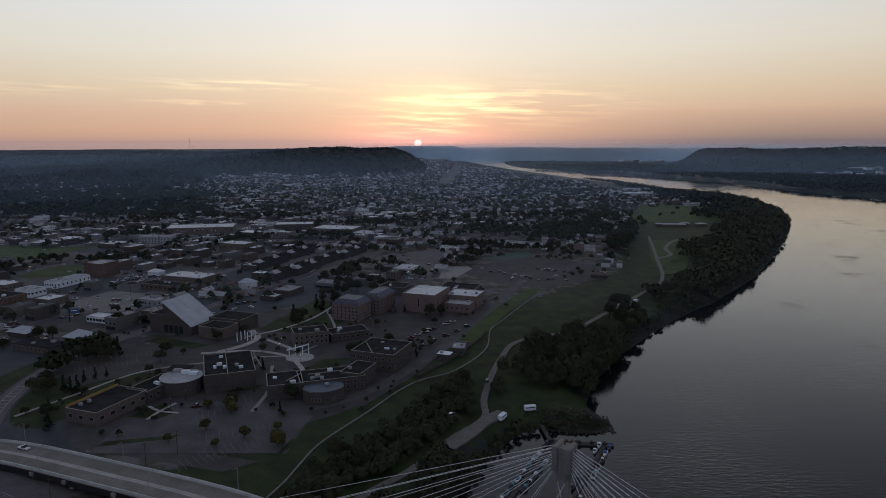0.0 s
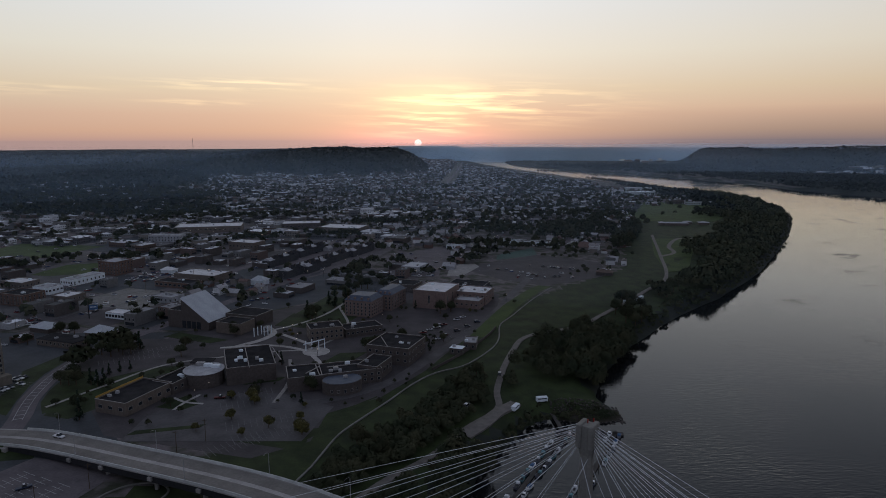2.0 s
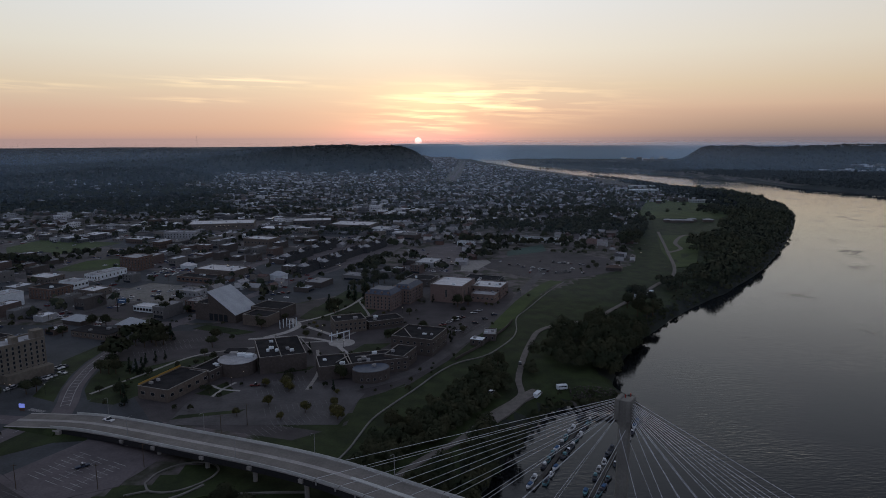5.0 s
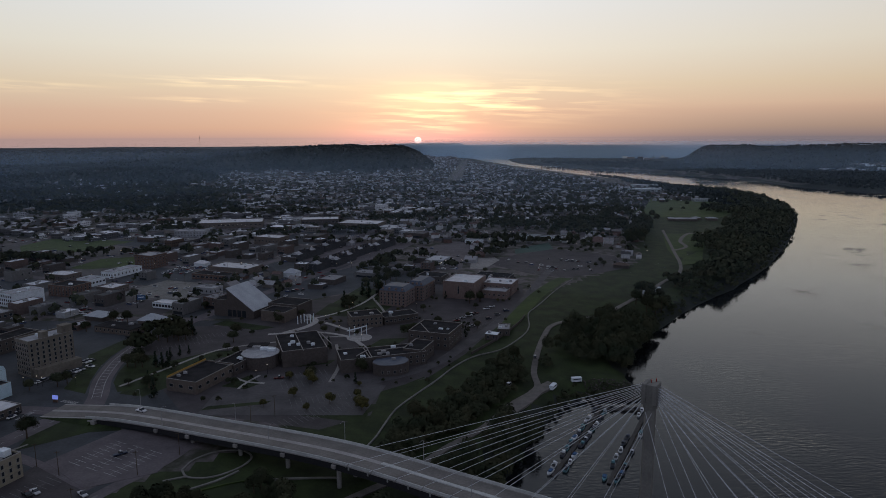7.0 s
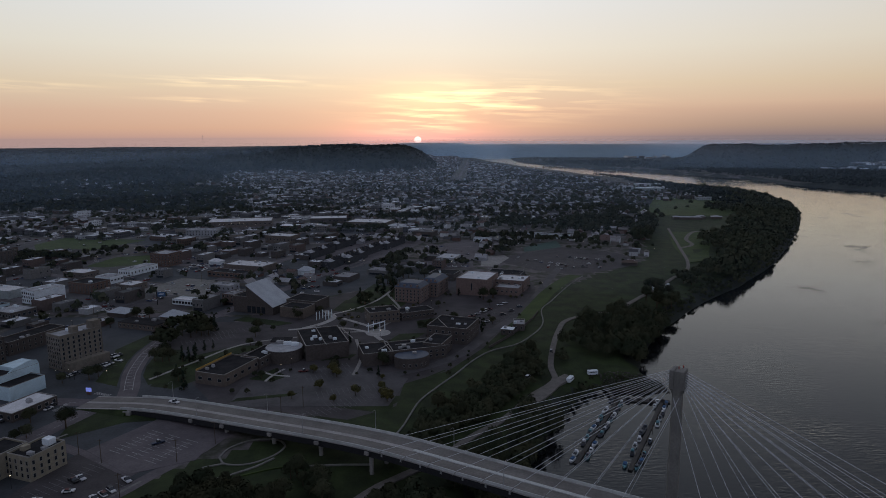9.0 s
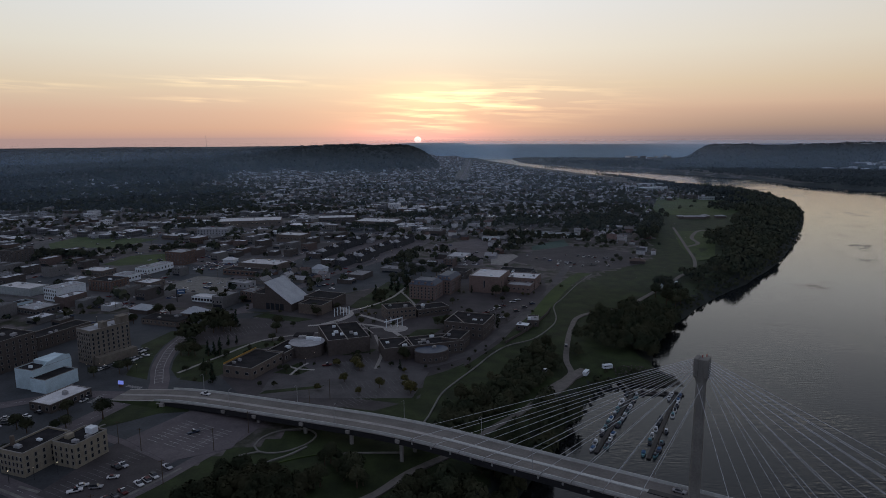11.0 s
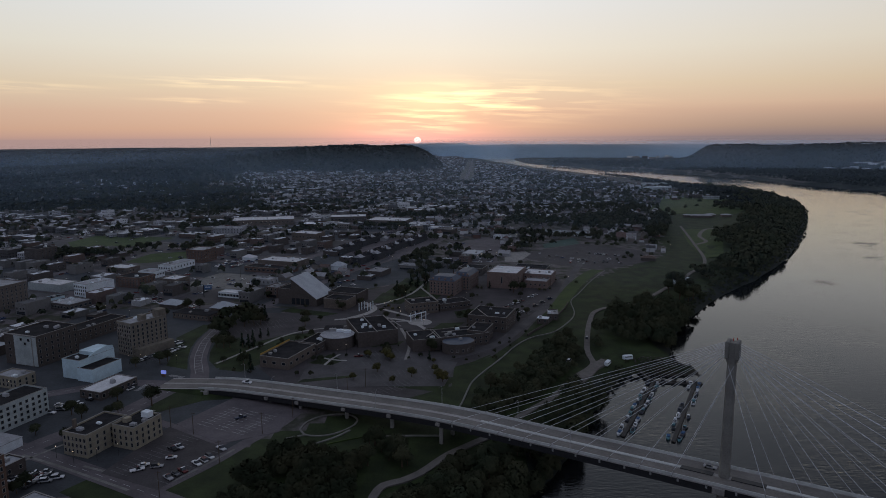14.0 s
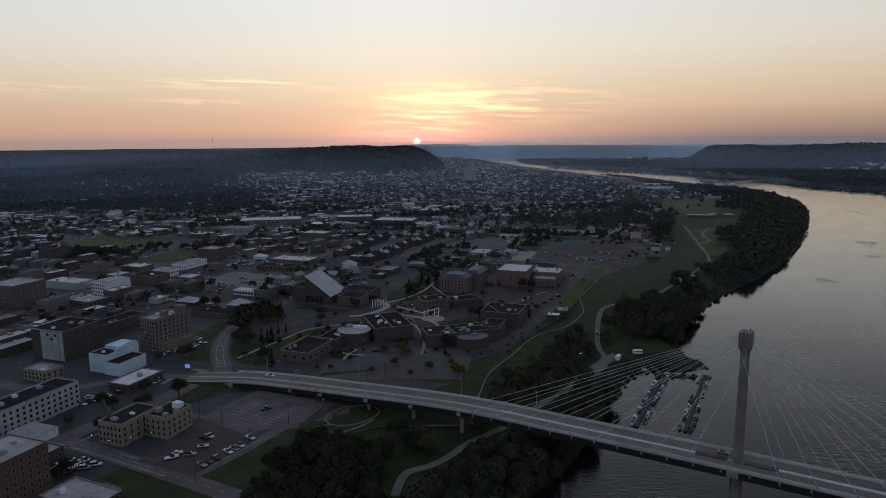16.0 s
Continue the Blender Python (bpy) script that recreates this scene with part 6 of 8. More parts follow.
# earthen spit sheltering the moorings
v, f = [], []
for i in range(7):
    k = 1.0 - i / 6.0
    for j in range(28):
        a = math.tau * j / 28
        u, w = 19.5 * k * math.cos(a), 7.0 * k * math.sin(a) * (1 + 0.25 * math.cos(a))
        z = WATER - 0.6 + 3.0 * (1 - k ** 2) ** 0.7 + 0.25 * math.sin(3.1 * j + i)
        c_, s_ = math.cos(radians(3)), math.sin(radians(3))
        v.append((65.5 + c_ * u - s_ * w, 309.5 + s_ * u + c_ * w, z))
for i in range(6):
    for j in range(28):
        f.append((i * 28 + j, i * 28 + (j + 1) % 28, (i + 1) * 28 + (j + 1) % 28, (i + 1) * 28 + j))
tagged(new("spit", mesh_from("spit", v, f, mat("bare_earth", (0.05, 0.042, 0.036), col2=(0.03, 0.032, 0.02), scale=0.3, bump=0.08, bscale=1.5, stain=0.3), True)), "low dark earth spit sheltering the moorings", "ground", kind="structure")
# broken rock along it
v, f = [], []
r2 = random.Random(3)
for k in range(700):
    x, y = r2.uniform(48, 84), r2.uniform(301, 322)
    d = gz(x, y)
    s = r2.uniform(0.15, 0.5)
    b = len(v)
    cs = [(sx * s * r2.uniform(.6, 1.1), sy * s * r2.uniform(.6, 1.1), sz * s * r2.uniform(.5, .9)) for sx in (-1, 1) for sy in (-1, 1) for sz in (-1, 1)]
    v += [(x + q[0], y + q[1], max(d, WATER - 0.2) + 0.2 + q[2]) for q in cs]
    f += [tuple(b + i for i in q) for q in ((0, 1, 3, 2), (4, 6, 7, 5), (0, 4, 5, 1), (2, 3, 7, 6), (0, 2, 6, 4), (1, 5, 7, 3))]
tagged(new("riprap", mesh_from("riprap", v, f, M_ROCK)), "heap of broken rock on the spit", "rocks", kind="stuff")

# low scrub over the spit
scrub = []
for _ in range(420):
    u, w = r2.uniform(-18.5, 18.5), r2.uniform(-6.5, 6.5)
    q = math.hypot(u / 19.5, w / (7.0 * (1 + 0.25 * u / 19.5)))
    if q < 0.88:
        scrub.append((65.5 + u, 309.5 + w + 0.05 * u, WATER - 0.5 + 3.0 * (1 - q ** 2) ** 0.7, r2.uniform(0.5, 1.1)))
clump_cloud("spit_scrub", scrub, M_LEAF, "low dark scrub covering the earth spit", "bushes", quads=60, squash=0.6)

# ---- cars ----
def car_proto(kind):
    L, W, H = ((4.6, 1.8, 1.45), (5.0, 1.95, 1.8), (5.6, 2.0, 1.85))[kind]
    t = thing("car", pose(0, 0, -70), ("saloon car standing on dark asphalt", "tall family car standing on asphalt", "pickup truck standing on dark asphalt")[kind], "car", "parked cars")
    part("body", box_bm(0, 0, 0.62, L, W, 0.62, bevel=0.14), M_CAR, t)
    bm = bmesh.new()
    x0, x1 = ((-1.5, 1.0), (-2.3, 1.1), (-0.6, 1.2))[kind]
    vs = [bm.verts.new(p) for p in ((x0, -W * .46, .92), (x1, -W * .46, .92), (x1, W * .46, .92), (x0, W * .46, .92), (x0 + .45, -W * .4, H), (x1 - .7, -W * .4, H), (x1 - .7, W * .4, H), (x0 + .45, W * .4, H))]
    for q in ((0, 1, 5, 4), (1, 2, 6, 5), (2, 3, 7, 6), (3, 0, 4, 7), (4, 5, 6, 7)):
        bm.faces.new([vs[i] for i in q])
    part("cabin", bm, M_GLASS, t)
    part("roof_panel", box_bm((x0 + x1 - .25) / 2, 0, H + 0.02, x1 - x0 - 1.1, W * .8, 0.06), M_CAR, t)
    for sx in (-1, 1):
        for sy in (-1, 1):
            bm = bmesh.new()
            add_rod(bm, (sx * L * .31, sy * (W / 2 - .18), .33), (sx * L * .31, sy * (W / 2 + .02), .33), .33, n=12)
            part("wheel", bm, M_RUBBER, t)
    return t


CARS = [car_proto(k) for k in range(3)]


def car(x, y, rot, z=None, k=None):
    return copy_thing(CARS[rng.integers(0, 3) if k is None else k], pose(x, y, max(gz(x, y), -0.1) + 0.14 if z is None else z, 0, 0, rot))


def car_row(a, b, n, rot, p=0.7):
    for k in range(n):
        if rng.random() < p:
            q = np.array(a) + (np.array(b) - np.array(a)) * (k + 0.5) / n
            car(q[0], q[1], rot + rng.choice((0, 180)))


car_row((-179, 164), (-167, 184), 7, -40, 0.9)
for x, y, r in ((-192.3, 175.6, 25), (-186.5, 174.5, 10), (-186.2, 189.9, -35), (-184.4, 191.8, -35), (-193.2, 171.8, 30), (-183.7, 182, 12), (-165.6, 190.1, -40), (-258.6, 233, 20), (-262.4, 238.2, 20), (-260.4, 235.6, 20), (-232.3, 168.9, 15), (-227.9, 165.2, 15), (-225, 163.4, 15), (-228.8, 170.8, 15), (-225.6, 167.6, 15), (-222, 166, 15), (-231, 164.5, 15), (-257, 262.3, 70), (-236.6, 259.5, 70), (-237.2, 264.2, 70), (-167, 222, 40)):
    car(x, y, r)
for s, o in ((48, 4.0), (PYLON_S - 5, 4.2)):
    q = deck_at(s, o)
    car(q.x, q.y, deck_heading(s), q.z + 0.02)
car_row((-248, 330), (-241, 343), 6, -20, 0.9)
car_row((-243, 318), (-236, 332), 6, -20, 0.8)
car_row((-252, 304), (-246, 316), 4, 70, 0.8)
car_row((-30, 415), (8, 468), 16, 20, 0.5)
car_row((-12, 410), (18, 455), 12, 20, 0.4)
car_row((-225, 165), (-238, 172), 5, 70, 0.9)
car_row((-228, 160), (-243, 167), 5, 70, 0.9)
car_row((-262, 228), (-250, 246), 8, -20, 0.7)
car_row((92, 668), (126, 650), 12, 60, 0.7)
car_row((60, 622), (110, 612), 12, 60, 0.3)
car_row((-90, 700), (-30, 720), 18, 70, 0.4)
for x, y, r in ((-122, 311, 10), (4, 300, 60), (24, 345, 80), (-24, 380, 50), (-6, 420, 60)):
    car(x, y, r)
for ob in CARS:
    for o in (*ob.children_recursive, ob):
        bpy.data.objects.remove(o)

# ---- more of the town's larger buildings ----
building("warehouse", "long low warehouse with a bleached white roof", "building", -350, 955, 92, 46, 12, 8, M_TAN, M_ROOFW, 1, 14, 0, (3, 1.2), units=6)
building("warehouse", "white-roofed factory shed with brick front", "building", -222, 985, 56, 34, 8, 8, M_DBRICK, M_ROOFW, 1, 10, 0, (3, 1.4), units=3)
building("warehouse", "broad pale-roofed factory building", "building", -152, 945, 62, 42, -14, 7, M_TAN, M_ROOFW, 1, 9, 5, (3, 1.4), units=4)
building("tan_block", "square tan brick building with white roof", "building", -247, 788, 36, 24, GRID, 9, M_TAN, M_ROOFW, 1, 7, 4, (1.6, 2.0))
building("grey_block", "long grey two-storey block", "building", -371, 852, 42, 18, -4, 8, M_ROOFG, M_ROOFG, 2, 10, 4)
building("motel", "long low white motel row with a dark roof", "building", 95, 818, 60, 9, GRID - 4, 4.5, M_WHITE, M_ROOFD, 1, 18, 2, (1.2, 1.8), units=0)
building("motel", "short white low motel row", "building", 8, 787, 22, 9, GRID, 4, M_WHITE, M_ROOFG, 1, 6, 2, units=0)
building("corner_store", "dark low store with a wide grey roof and glazed front", "building", -366, 436, 24, 20, -24, 5.0, M_DBRICK, M_ROOFG, 1, 7, 5, (2.2, 1.8), parapet=0.5, units=4)
building("arched_shop", "small shop with a pale blue front", "building", -388, 444, 9, 22, -24, 5.5, M_PALEBLUE, M_ROOFD, 1, 4, 5, (1.4, 1.8), parapet=0.5, units=1)
building("long_white_store", "long store with a white metal roof and pale wall", "building", -418, 502, 38, 18, -20, 6.5, M_OFFWHITE, M_ROOFW, 0, parapet=0.3, units=3)
building("brick_hotel", "brown brick five-storey hotel beside dark trees", "building", -514, 646, 20, 24, GRID, 14, M_DBRICK, M_ROOFD, 5, 5, 6)
building("shop_row", "white-fronted shop row with stepped roofs", "building", -345, 597, 15, 36, GRID, 5.5, M_WHITE, M_ROOFG, 1, 5, 8)
building("brown_store", "brown brick three-storey store with tall windows", "building", -350, 515, 26, 20, GRID, 9, M_BRICK, M_ROOFD, 3, 7, 5)
building("white_shop", "white two-storey shop with a band of dark windows", "building", -352, 553, 18, 15, GRID, 6, M_WHITE, M_ROOFG, 1, 6, 4, (1.8, 1.4))
building("pale_shop", "small pale shop with a white roof", "building", -318, 524, 18, 18, GRID, 5, M_TAN, M_ROOFW, 1, 4, 4)
building("grey_store", "broad grey-roofed brick store building", "building", -391, 577, 26, 18, GRID, 5.5, M_TAN, M_ROOFW, 1, 8, 5)
building("shop_red", "long low shop with a red fascia", "building", -248, 578, 40, 16, GRID, 4.5, M_BRICK, M_ROOFD, 1, 8, 2, (3, 1.8))
building("pale_store", "wide low store with a pale roof", "building", -238, 612, 46, 26, GRID, 5.5, M_TAN, M_ROOFW, 0, units=5)
building("low_offices", "long low offices with a dark overhanging roof", "building", -254, 404, 32, 14, GRID, 4, M_TAN, M_ROOFD, 1, 9, 3, parapet=0)
building("green_shop", "small grey-green shop with a flat roof", "building", -235, 521, 22, 13, GRID, 4.5, M_ROOFG, M_ROOFG, 1, 5, 2)
building("snack_bar", "small white-roofed drive-in restaurant with glass sides", "building", -248, 470, 21, 11, GRID, 4, M_WHITE, M_ROOFW, 1, 7, 3, (2.2, 1.8), parapet=0.5, units=1)
building("kiosk", "small white flat-roofed service building", "building", 1, 383, 8, 6, GRID, 4, M_DBRICK, M_WHITE, 1, 2, 1, parapet=0, units=1)
building("river_house", "grey gatehouse beside the drive", "building", 10, 397, 8, 14, -8, 4, M_DBRICK, M_ROOFG, 1, 2, 3)
building("pale_long_roof", "long low building with a white metal roof", "building", -352, 345, 14, 46, GRID, 7, M_DBRICK, M_ROOFW, 1, 3, 8)
building("small_hall", "small cream brick two-storey office", "building", -303, 268, 17, 11, GRID, 6, M_CREAM, M_ROOFG, 2, 6, 3)
building("carport", "grey flat entrance canopy of the motel", "building", -263, 192, 16, 12, GRID, 4, M_WHITE, M_ROOFG, 0, parapet=0, units=0)
building("garage_row", "dark low garage row beside the apartments", "building", -245, 168, 9, 14, GRID, 5, M_DBRICK, M_ROOFG, 1, 3, 3)
building("low_store", "long low store with a pale flat roof beside the lawn", "building", -213, 138.5, 25, 15, -25, 3.2, M_DBRICK, M_ROOFG, 1, 8, 3, (1.6, 1.4), parapet=0.4, units=2)
building("teal_shop", "low shop with a blue-grey metal roof", "building", -351, 314, 12, 24, GRID, 6, M_DBRICK, M_METALROOF, 0, parapet=0)
building("cream_block", "cream brick four-storey block with flat roof", "building", -372, 318, 16, 20, GRID, 11, M_CREAM, M_ROOFG, 3, 5, 6)

building("hall_wing", "low brick wing joining the sports hall to the round hall", "building", -150, 329, 13, 24, GRID, 5.5, M_DBRICK, M_ROOFD, 1, 3, 5, (1.8, 1.6), units=3)
for ob in list(scene.objects):
    if ob.name.startswith("dormitory"):
        w, d, h = (22, 20, 11.5) if ob.name == "dormitory" else (15, 28, 11.5)
        bm = bmesh.new()
        lo = [bm.verts.new((sx * (w / 2 + .3), sy * (d / 2 + .3), h + .75)) for sx, sy in ((-1, -1), (1, -1), (1, 1), (-1, 1))]
        hi = [bm.verts.new((sx * (w / 2 - 3.2), sy * (d / 2 - 3.2), h + 4.0)) for sx, sy in ((-1, -1), (1, -1), (1, 1), (-1, 1))]
        for k in range(4):
            bm.faces.new((lo[k], lo[(k + 1) % 4], hi[(k + 1) % 4], hi[k]))
        bm.faces.new(hi)
        bm.faces.new(lo[::-1])
        part("mansard", bm, M_SLATE, ob, "blue slate mansard roof")
        for k in range(4):
            bm = bmesh.new()
            add_box(bm, -w / 2 + w * (k + .5) / 4, -d / 2 + 1.2, h + 2.2, 1.5, 1.6, 1.7, bevel=0.1)
            part("dormer", bm, M_PBRICK, ob)


for ob in list(scene.objects):
    if ob.name == "court_wing":
        part("roof_hut", box_bm(1.5, 4.5, 11.0, 4.0, 3.2, 2.6, bevel=0.08), M_WHITE, ob, "small white roof hut")
        part("roof_hut", box_bm(-3.0, -2.5, 10.6, 2.4, 3.0, 1.9, bevel=0.08), M_CREAM, ob)
    if ob.name == "office_tower":
        part("lift_tower", box_bm(4.7, -3, 22.2, 4.4, 3.4, 4.2, bevel=0.08), M_STONE, ob)
        part("lift_tower", box_bm(4.2, 9.5, 22.6, 5.4, 5.8, 5.2, bevel=0.08), M_STONE, ob)
        part("low_wing", box_bm(9.5, 1, 2.6, 4.8, 25, 5.4, bevel=0.08), M_STONE, ob)
    if ob.name == "theatre":
        bm = bmesh.new()
        prof = ((-7.0, 10.6), (-3.0, 12.6), (7.0, 14.2), (11.0, 13.2), (11.9, 11.4), (11.9, 10.6))
        rows_ = [[bm.verts.new((x, y, z)) for y, z in prof] for x in (6.0, 6.45)]
        for i in range(6):
            bm.faces.new((rows_[0][i], rows_[0][(i + 1) % 6], rows_[1][(i + 1) % 6], rows_[1][i]))
        bm.faces.new(rows_[0][::-1])
        bm.faces.new(rows_[1])
        part("gable_wall", bm, M_PALEBLUE, ob, "white stepped gable wall")
        part("stage_house", box_bm(0.5, 4.5, 11.6, 10.5, 13.0, 2.4, bevel=0.1), M_PALEBLUE, ob)
    if ob.name == "court_building":
        part("chimney", box_bm(-5.2, -6.0, 11.6, 1.3, 1.3, 4.4, bevel=0.06), M_TAN, ob)


def hip_hall(name, label, x, y, w, d, h, rise, wall_m, roof_m, rot=GRID):
    """Low walls under a hipped roof with an overhang."""
    t = thing(name, pose(x, y, gz(x, y), 0, 0, rot), label, "building")
    part("wall", box_bm(0, 0, h / 2 - 0.5, w, d, h + 1), wall_m, t)
    bm = bmesh.new()
    e, r = 0.9, min(w, d) * 0.28
    low = [bm.verts.new((sx * (w / 2 + e), sy * (d / 2 + e), h)) for sx, sy in ((-1, -1), (1, -1), (1, 1), (-1, 1))]
    if w >= d:
        a, b = bm.verts.new((-w / 2 + r * 1.6, 0, h + rise)), bm.verts.new((w / 2 - r * 1.6, 0, h + rise))
        fs = ((low[0], low[1], b, a), (low[1], low[2], b), (low[2], low[3], a, b), (low[3], low[0], a))
    else:
        a, b = bm.verts.new((0, -d / 2 + r * 1.6, h + rise)), bm.verts.new((0, d / 2 - r * 1.6, h + rise))
        fs = ((low[0], low[1], a), (low[1], low[2], b, a), (low[2], low[3], b), (low[3], low[0], a, b))
    for f in fs:
        bm.faces.new(f)
    bm.faces.new(low[::-1])
    part("roof", bm, roof_m, t)
    return t


hip_hall("pavilion", "open pavilion under a brown pitched roof", 150, 624, 15, 9, 3.2, 2.2, M_DBRICK, mat("brown_shingles", (0.11, 0.08, 0.065), scale=0.8, stain=0.2))
hip_hall("chapel_hall", "small hall with a pale blue-grey tent roof", -240, 424, 15, 13, 3.2, 4.2, M_TAN, M_METALROOF)
hip_hall("cottage_shop", "single-storey shop with a pale blue-grey hipped roof", -284, 436, 17, 13, 3.4, 3.0, M_DBRICK, M_METALROOF)
hip_hall("white_gable_shop", "white shop with a pale pitched roof", -176, 585, 13, 10, 4.5, 3.6, M_WHITE, M_METALROOF)
hip_hall("white_gable_shop", "small white shop beside the car park", -282, 640, 13, 9, 3.6, 2.6, M_WHITE, M_ROOFW)
for x, y, w in ((352, 1004, 34), (374, 1018, 12), (396, 1010, 15), (332, 1010, 10)):
    hip_hall("farm_shed", "long pale shed near the river", x, y, w, 11, 3.6, 1.6, M_TAN, M_ROOFG, -6)
building("river_school", "long low school with pale window bands", "building", 520, 1330, 70, 16, 6, 5, M_OFFWHITE, M_ROOFG, 1, 14, 3, (2.4, 1.4), units=3)
building("field_house", "long white flat-roofed hall near the river bend", "building", 455, 1565, 74, 30, 18, 8, M_OFFWHITE, M_WHITE, 1, 12, 4, (2.4, 1.6), units=2)
building("river_school", "low dark wing of the school", "building", 470, 1350, 30, 18, 6, 7, M_DBRICK, M_ROOFD, 1, 6, 3, (2.0, 1.4), units=2)
building("long_warehouse", "long white-roofed warehouse near the river", "building", 500, 1715, 66, 26, 4, 7, M_OFFWHITE, M_ROOFW, 0, units=4)

# brown terraces with chimneys, in three rows
def terrace(x, y, rot, n):
    t = thing("terrace", pose(x, y, 0, 0, 0, rot), "dark brick terrace with grey pitched roofs and chimneys", "building", "terraces")
    for k in range(n):
        o = (k - (n - 1) / 2) * 9.0
        dz = (k % 2) * 0.7
        part("unit_wall", box_bm(0, o, 3.2 + dz / 2, 9.5, 8.96, 8.4 + dz), M_DARKCLAD, t)
        bm = bmesh.new()
        v = [bm.verts.new(p) for p in ((-5.2, o - 4.6, 7.2 + dz), (5.2, o - 4.6, 7.2 + dz), (5.2, o + 4.6, 7.2 + dz), (-5.2, o + 4.6, 7.2 + dz), (0, o - 4.6, 9.8 + dz), (0, o + 4.6, 9.8 + dz))]
        for q in ((0, 4, 5, 3), (1, 2, 5, 4), (0, 1, 4), (2, 3, 5), (3, 2, 1, 0)):
            bm.faces.new([v[i] for i in q])
        part("unit_roof", bm, M_ROOFD if k % 3 else M_ROOFG, t)
        part("chimney", box_bm(2.0, o + 4.2, 10.2, 1.2, 1.0, 2.6), M_DBRICK, t)
        for sx in (-1, 1):
            for z in (1.8, 5.0):
                ob = link("window", window_mesh(1.3, 1.4, M_CONC), t)
                ob.matrix_local = pose(-4.76, o + sx * 2.2, z, 0, 0, -90)
    for z in (1.8, 5.0):
        ob = link("window", window_mesh(1.3, 1.4, M_CONC), t)
        ob.matrix_local = pose(0, -n * 4.5 - 0.02, z)


for x, y, n in ((-150, 640, 7), (-128, 700, 7), (-104, 752, 6), (-182, 690, 6), (-162, 755, 7), (-138, 655, 5)):
    terrace(x, y, GRID, n)


# ---- car park markings ----
def bay_lines(name, x, y, rot, n, pitch=2.75, length=5.0, double=True, m=M_FADED):
    """A row of white bay lines with a spine between the two sides."""
    v, f = [], []
    M = pose(x, y, max(gz(x, y), -0.1) + 0.2, 0, 0, rot)

    def quad(x0, y0, x1, y1):
        b = len(v)
        v.extend(M @ Vector(p) for p in ((x0, y0, 0), (x1, y0, 0), (x1, y1, 0), (x0, y1, 0)))
        f.append((b, b + 1, b + 2, b + 3))

    for k in range(n + 1):
        quad(k * pitch - 0.1, -length if double else 0, k * pitch + 0.1, length)
    if double:
        quad(0, -0.07, n * pitch, 0.07)
    return tagged(new(name, mesh_from(name, v, f, m)), "worn white parking bay lines", "road marking", kind="structure")


for k in range(3):
    q = gdir(-187, 213, 4 + 10.5 * k, 3 - k * 1.0)
    bay_lines("bay_lines", q[0], q[1], 62, 8, 2.7, 3.6, m=M_LINE)
for x, y, r, n in ((-108, 250, 40, 9), (-100, 262, 28, 12), (-108, 277, 20, 12), (-118, 300, 22, 9), (-121, 312, 22, 9), (-178, 162, 62, 10), (-200, 170, 62, 14), (-24, 415, 55, 14), (-10, 408, 55, 14), (-212, 365, 30, 12), (-205, 382, 30, 12), (-245, 306, 70, 11)):
    bay_lines("bay_lines", x, y, r, n)
for k in range(6):
    bay_lines("bay_lines", -62 + 3 * k, 636 + 25 * k, -8, 15)
    q = (48 + 9 * k, 590 + 14 * k)
    bay_lines("bay_lines", q[0], q[1], 25, 22)
# ladder marking down the middle of the street by the bridge
q = smooth_line([(-209, 284), (-218, 307), (-223, 325), (-227, 346), (-228, 372), (-227, 388)], 1.0)
v, f = [], []


def paint(c, d, half_l, half_w):
    """A painted bar: centre, direction, half length and half width."""
    n = np.array((-d[1], d[0]))
    b = len(v)
    for sl, sw in ((-1, -1), (1, -1), (1, 1), (-1, 1)):
        p = c + d * half_l * sl + n * half_w * sw
        v.append((p[0], p[1], gz(*p) + 0.125))
    f.append((b, b + 1, b + 2, b + 3))


for i in range(len(q) - 1):
    d = q[i + 1] - q[i]
    ln = np.linalg.norm(d)
    d = d / ln
    n = np.array((-d[1], d[0]))
    for o in (-2.1, 2.1):
        paint((q[i] + q[i + 1]) / 2 + n * o, d, ln / 2 + 0.02, 0.13)
    if i % 5 == 2:
        paint(q[i], n, 1.95, 0.2)
# lane lines along the streets by the bridge
for pts in ([(-214, 258), (-229, 222), (-245, 200), (-264, 158), (-276, 120)], [(-318, 258), (-290, 250), (-250, 268), (-226, 268)], [(-268, 199), (-227, 179), (-182, 155), (-146, 135)]):
    q = smooth_line(pts, 2.0)
    for i in range(len(q) - 1):
        d = q[i + 1] - q[i]
        ln = np.linalg.norm(d)
        if i % 4 < 2:
            paint((q[i] + q[i + 1]) / 2, d / ln, ln / 2, 0.09)
# crossings where the bridge road meets the street
for c, ang in (((-220, 279), 70), ((-232, 262), -10), ((-206, 262), -30)):
    for k in range(-4, 5):
        d = np.array((math.cos(radians(ang)), math.sin(radians(ang))))
        paint(np.array(c, float) + np.array((-d[1], d[0])) * k * 1.1, d, 1.3, 0.28)
tagged(new("street_bars", mesh_from("street_bars", v, f, M_LINE)), "white ladder marking painted along the street", "road marking", kind="structure")
ribbon("cross_street", [(-213, 266), (-229, 222), (-245, 200), (-264, 158), (-280, 110)], 11, M_ASPHALT_PALE, "asphalt street along the motel", "road", up=0.07)
ribbon("cross_street", [(-330, 262), (-290, 250), (-250, 268), (-222, 268)], 9, M_ASPHALT_PALE, "asphalt street past the white theatre", "road", up=0.11)
ribbon("front_street", [(-270, 200), (-227, 179), (-182, 155), (-140, 132)], 9, M_ASPHALT_PALE, "asphalt street by the river bank", "road", up=0.1)
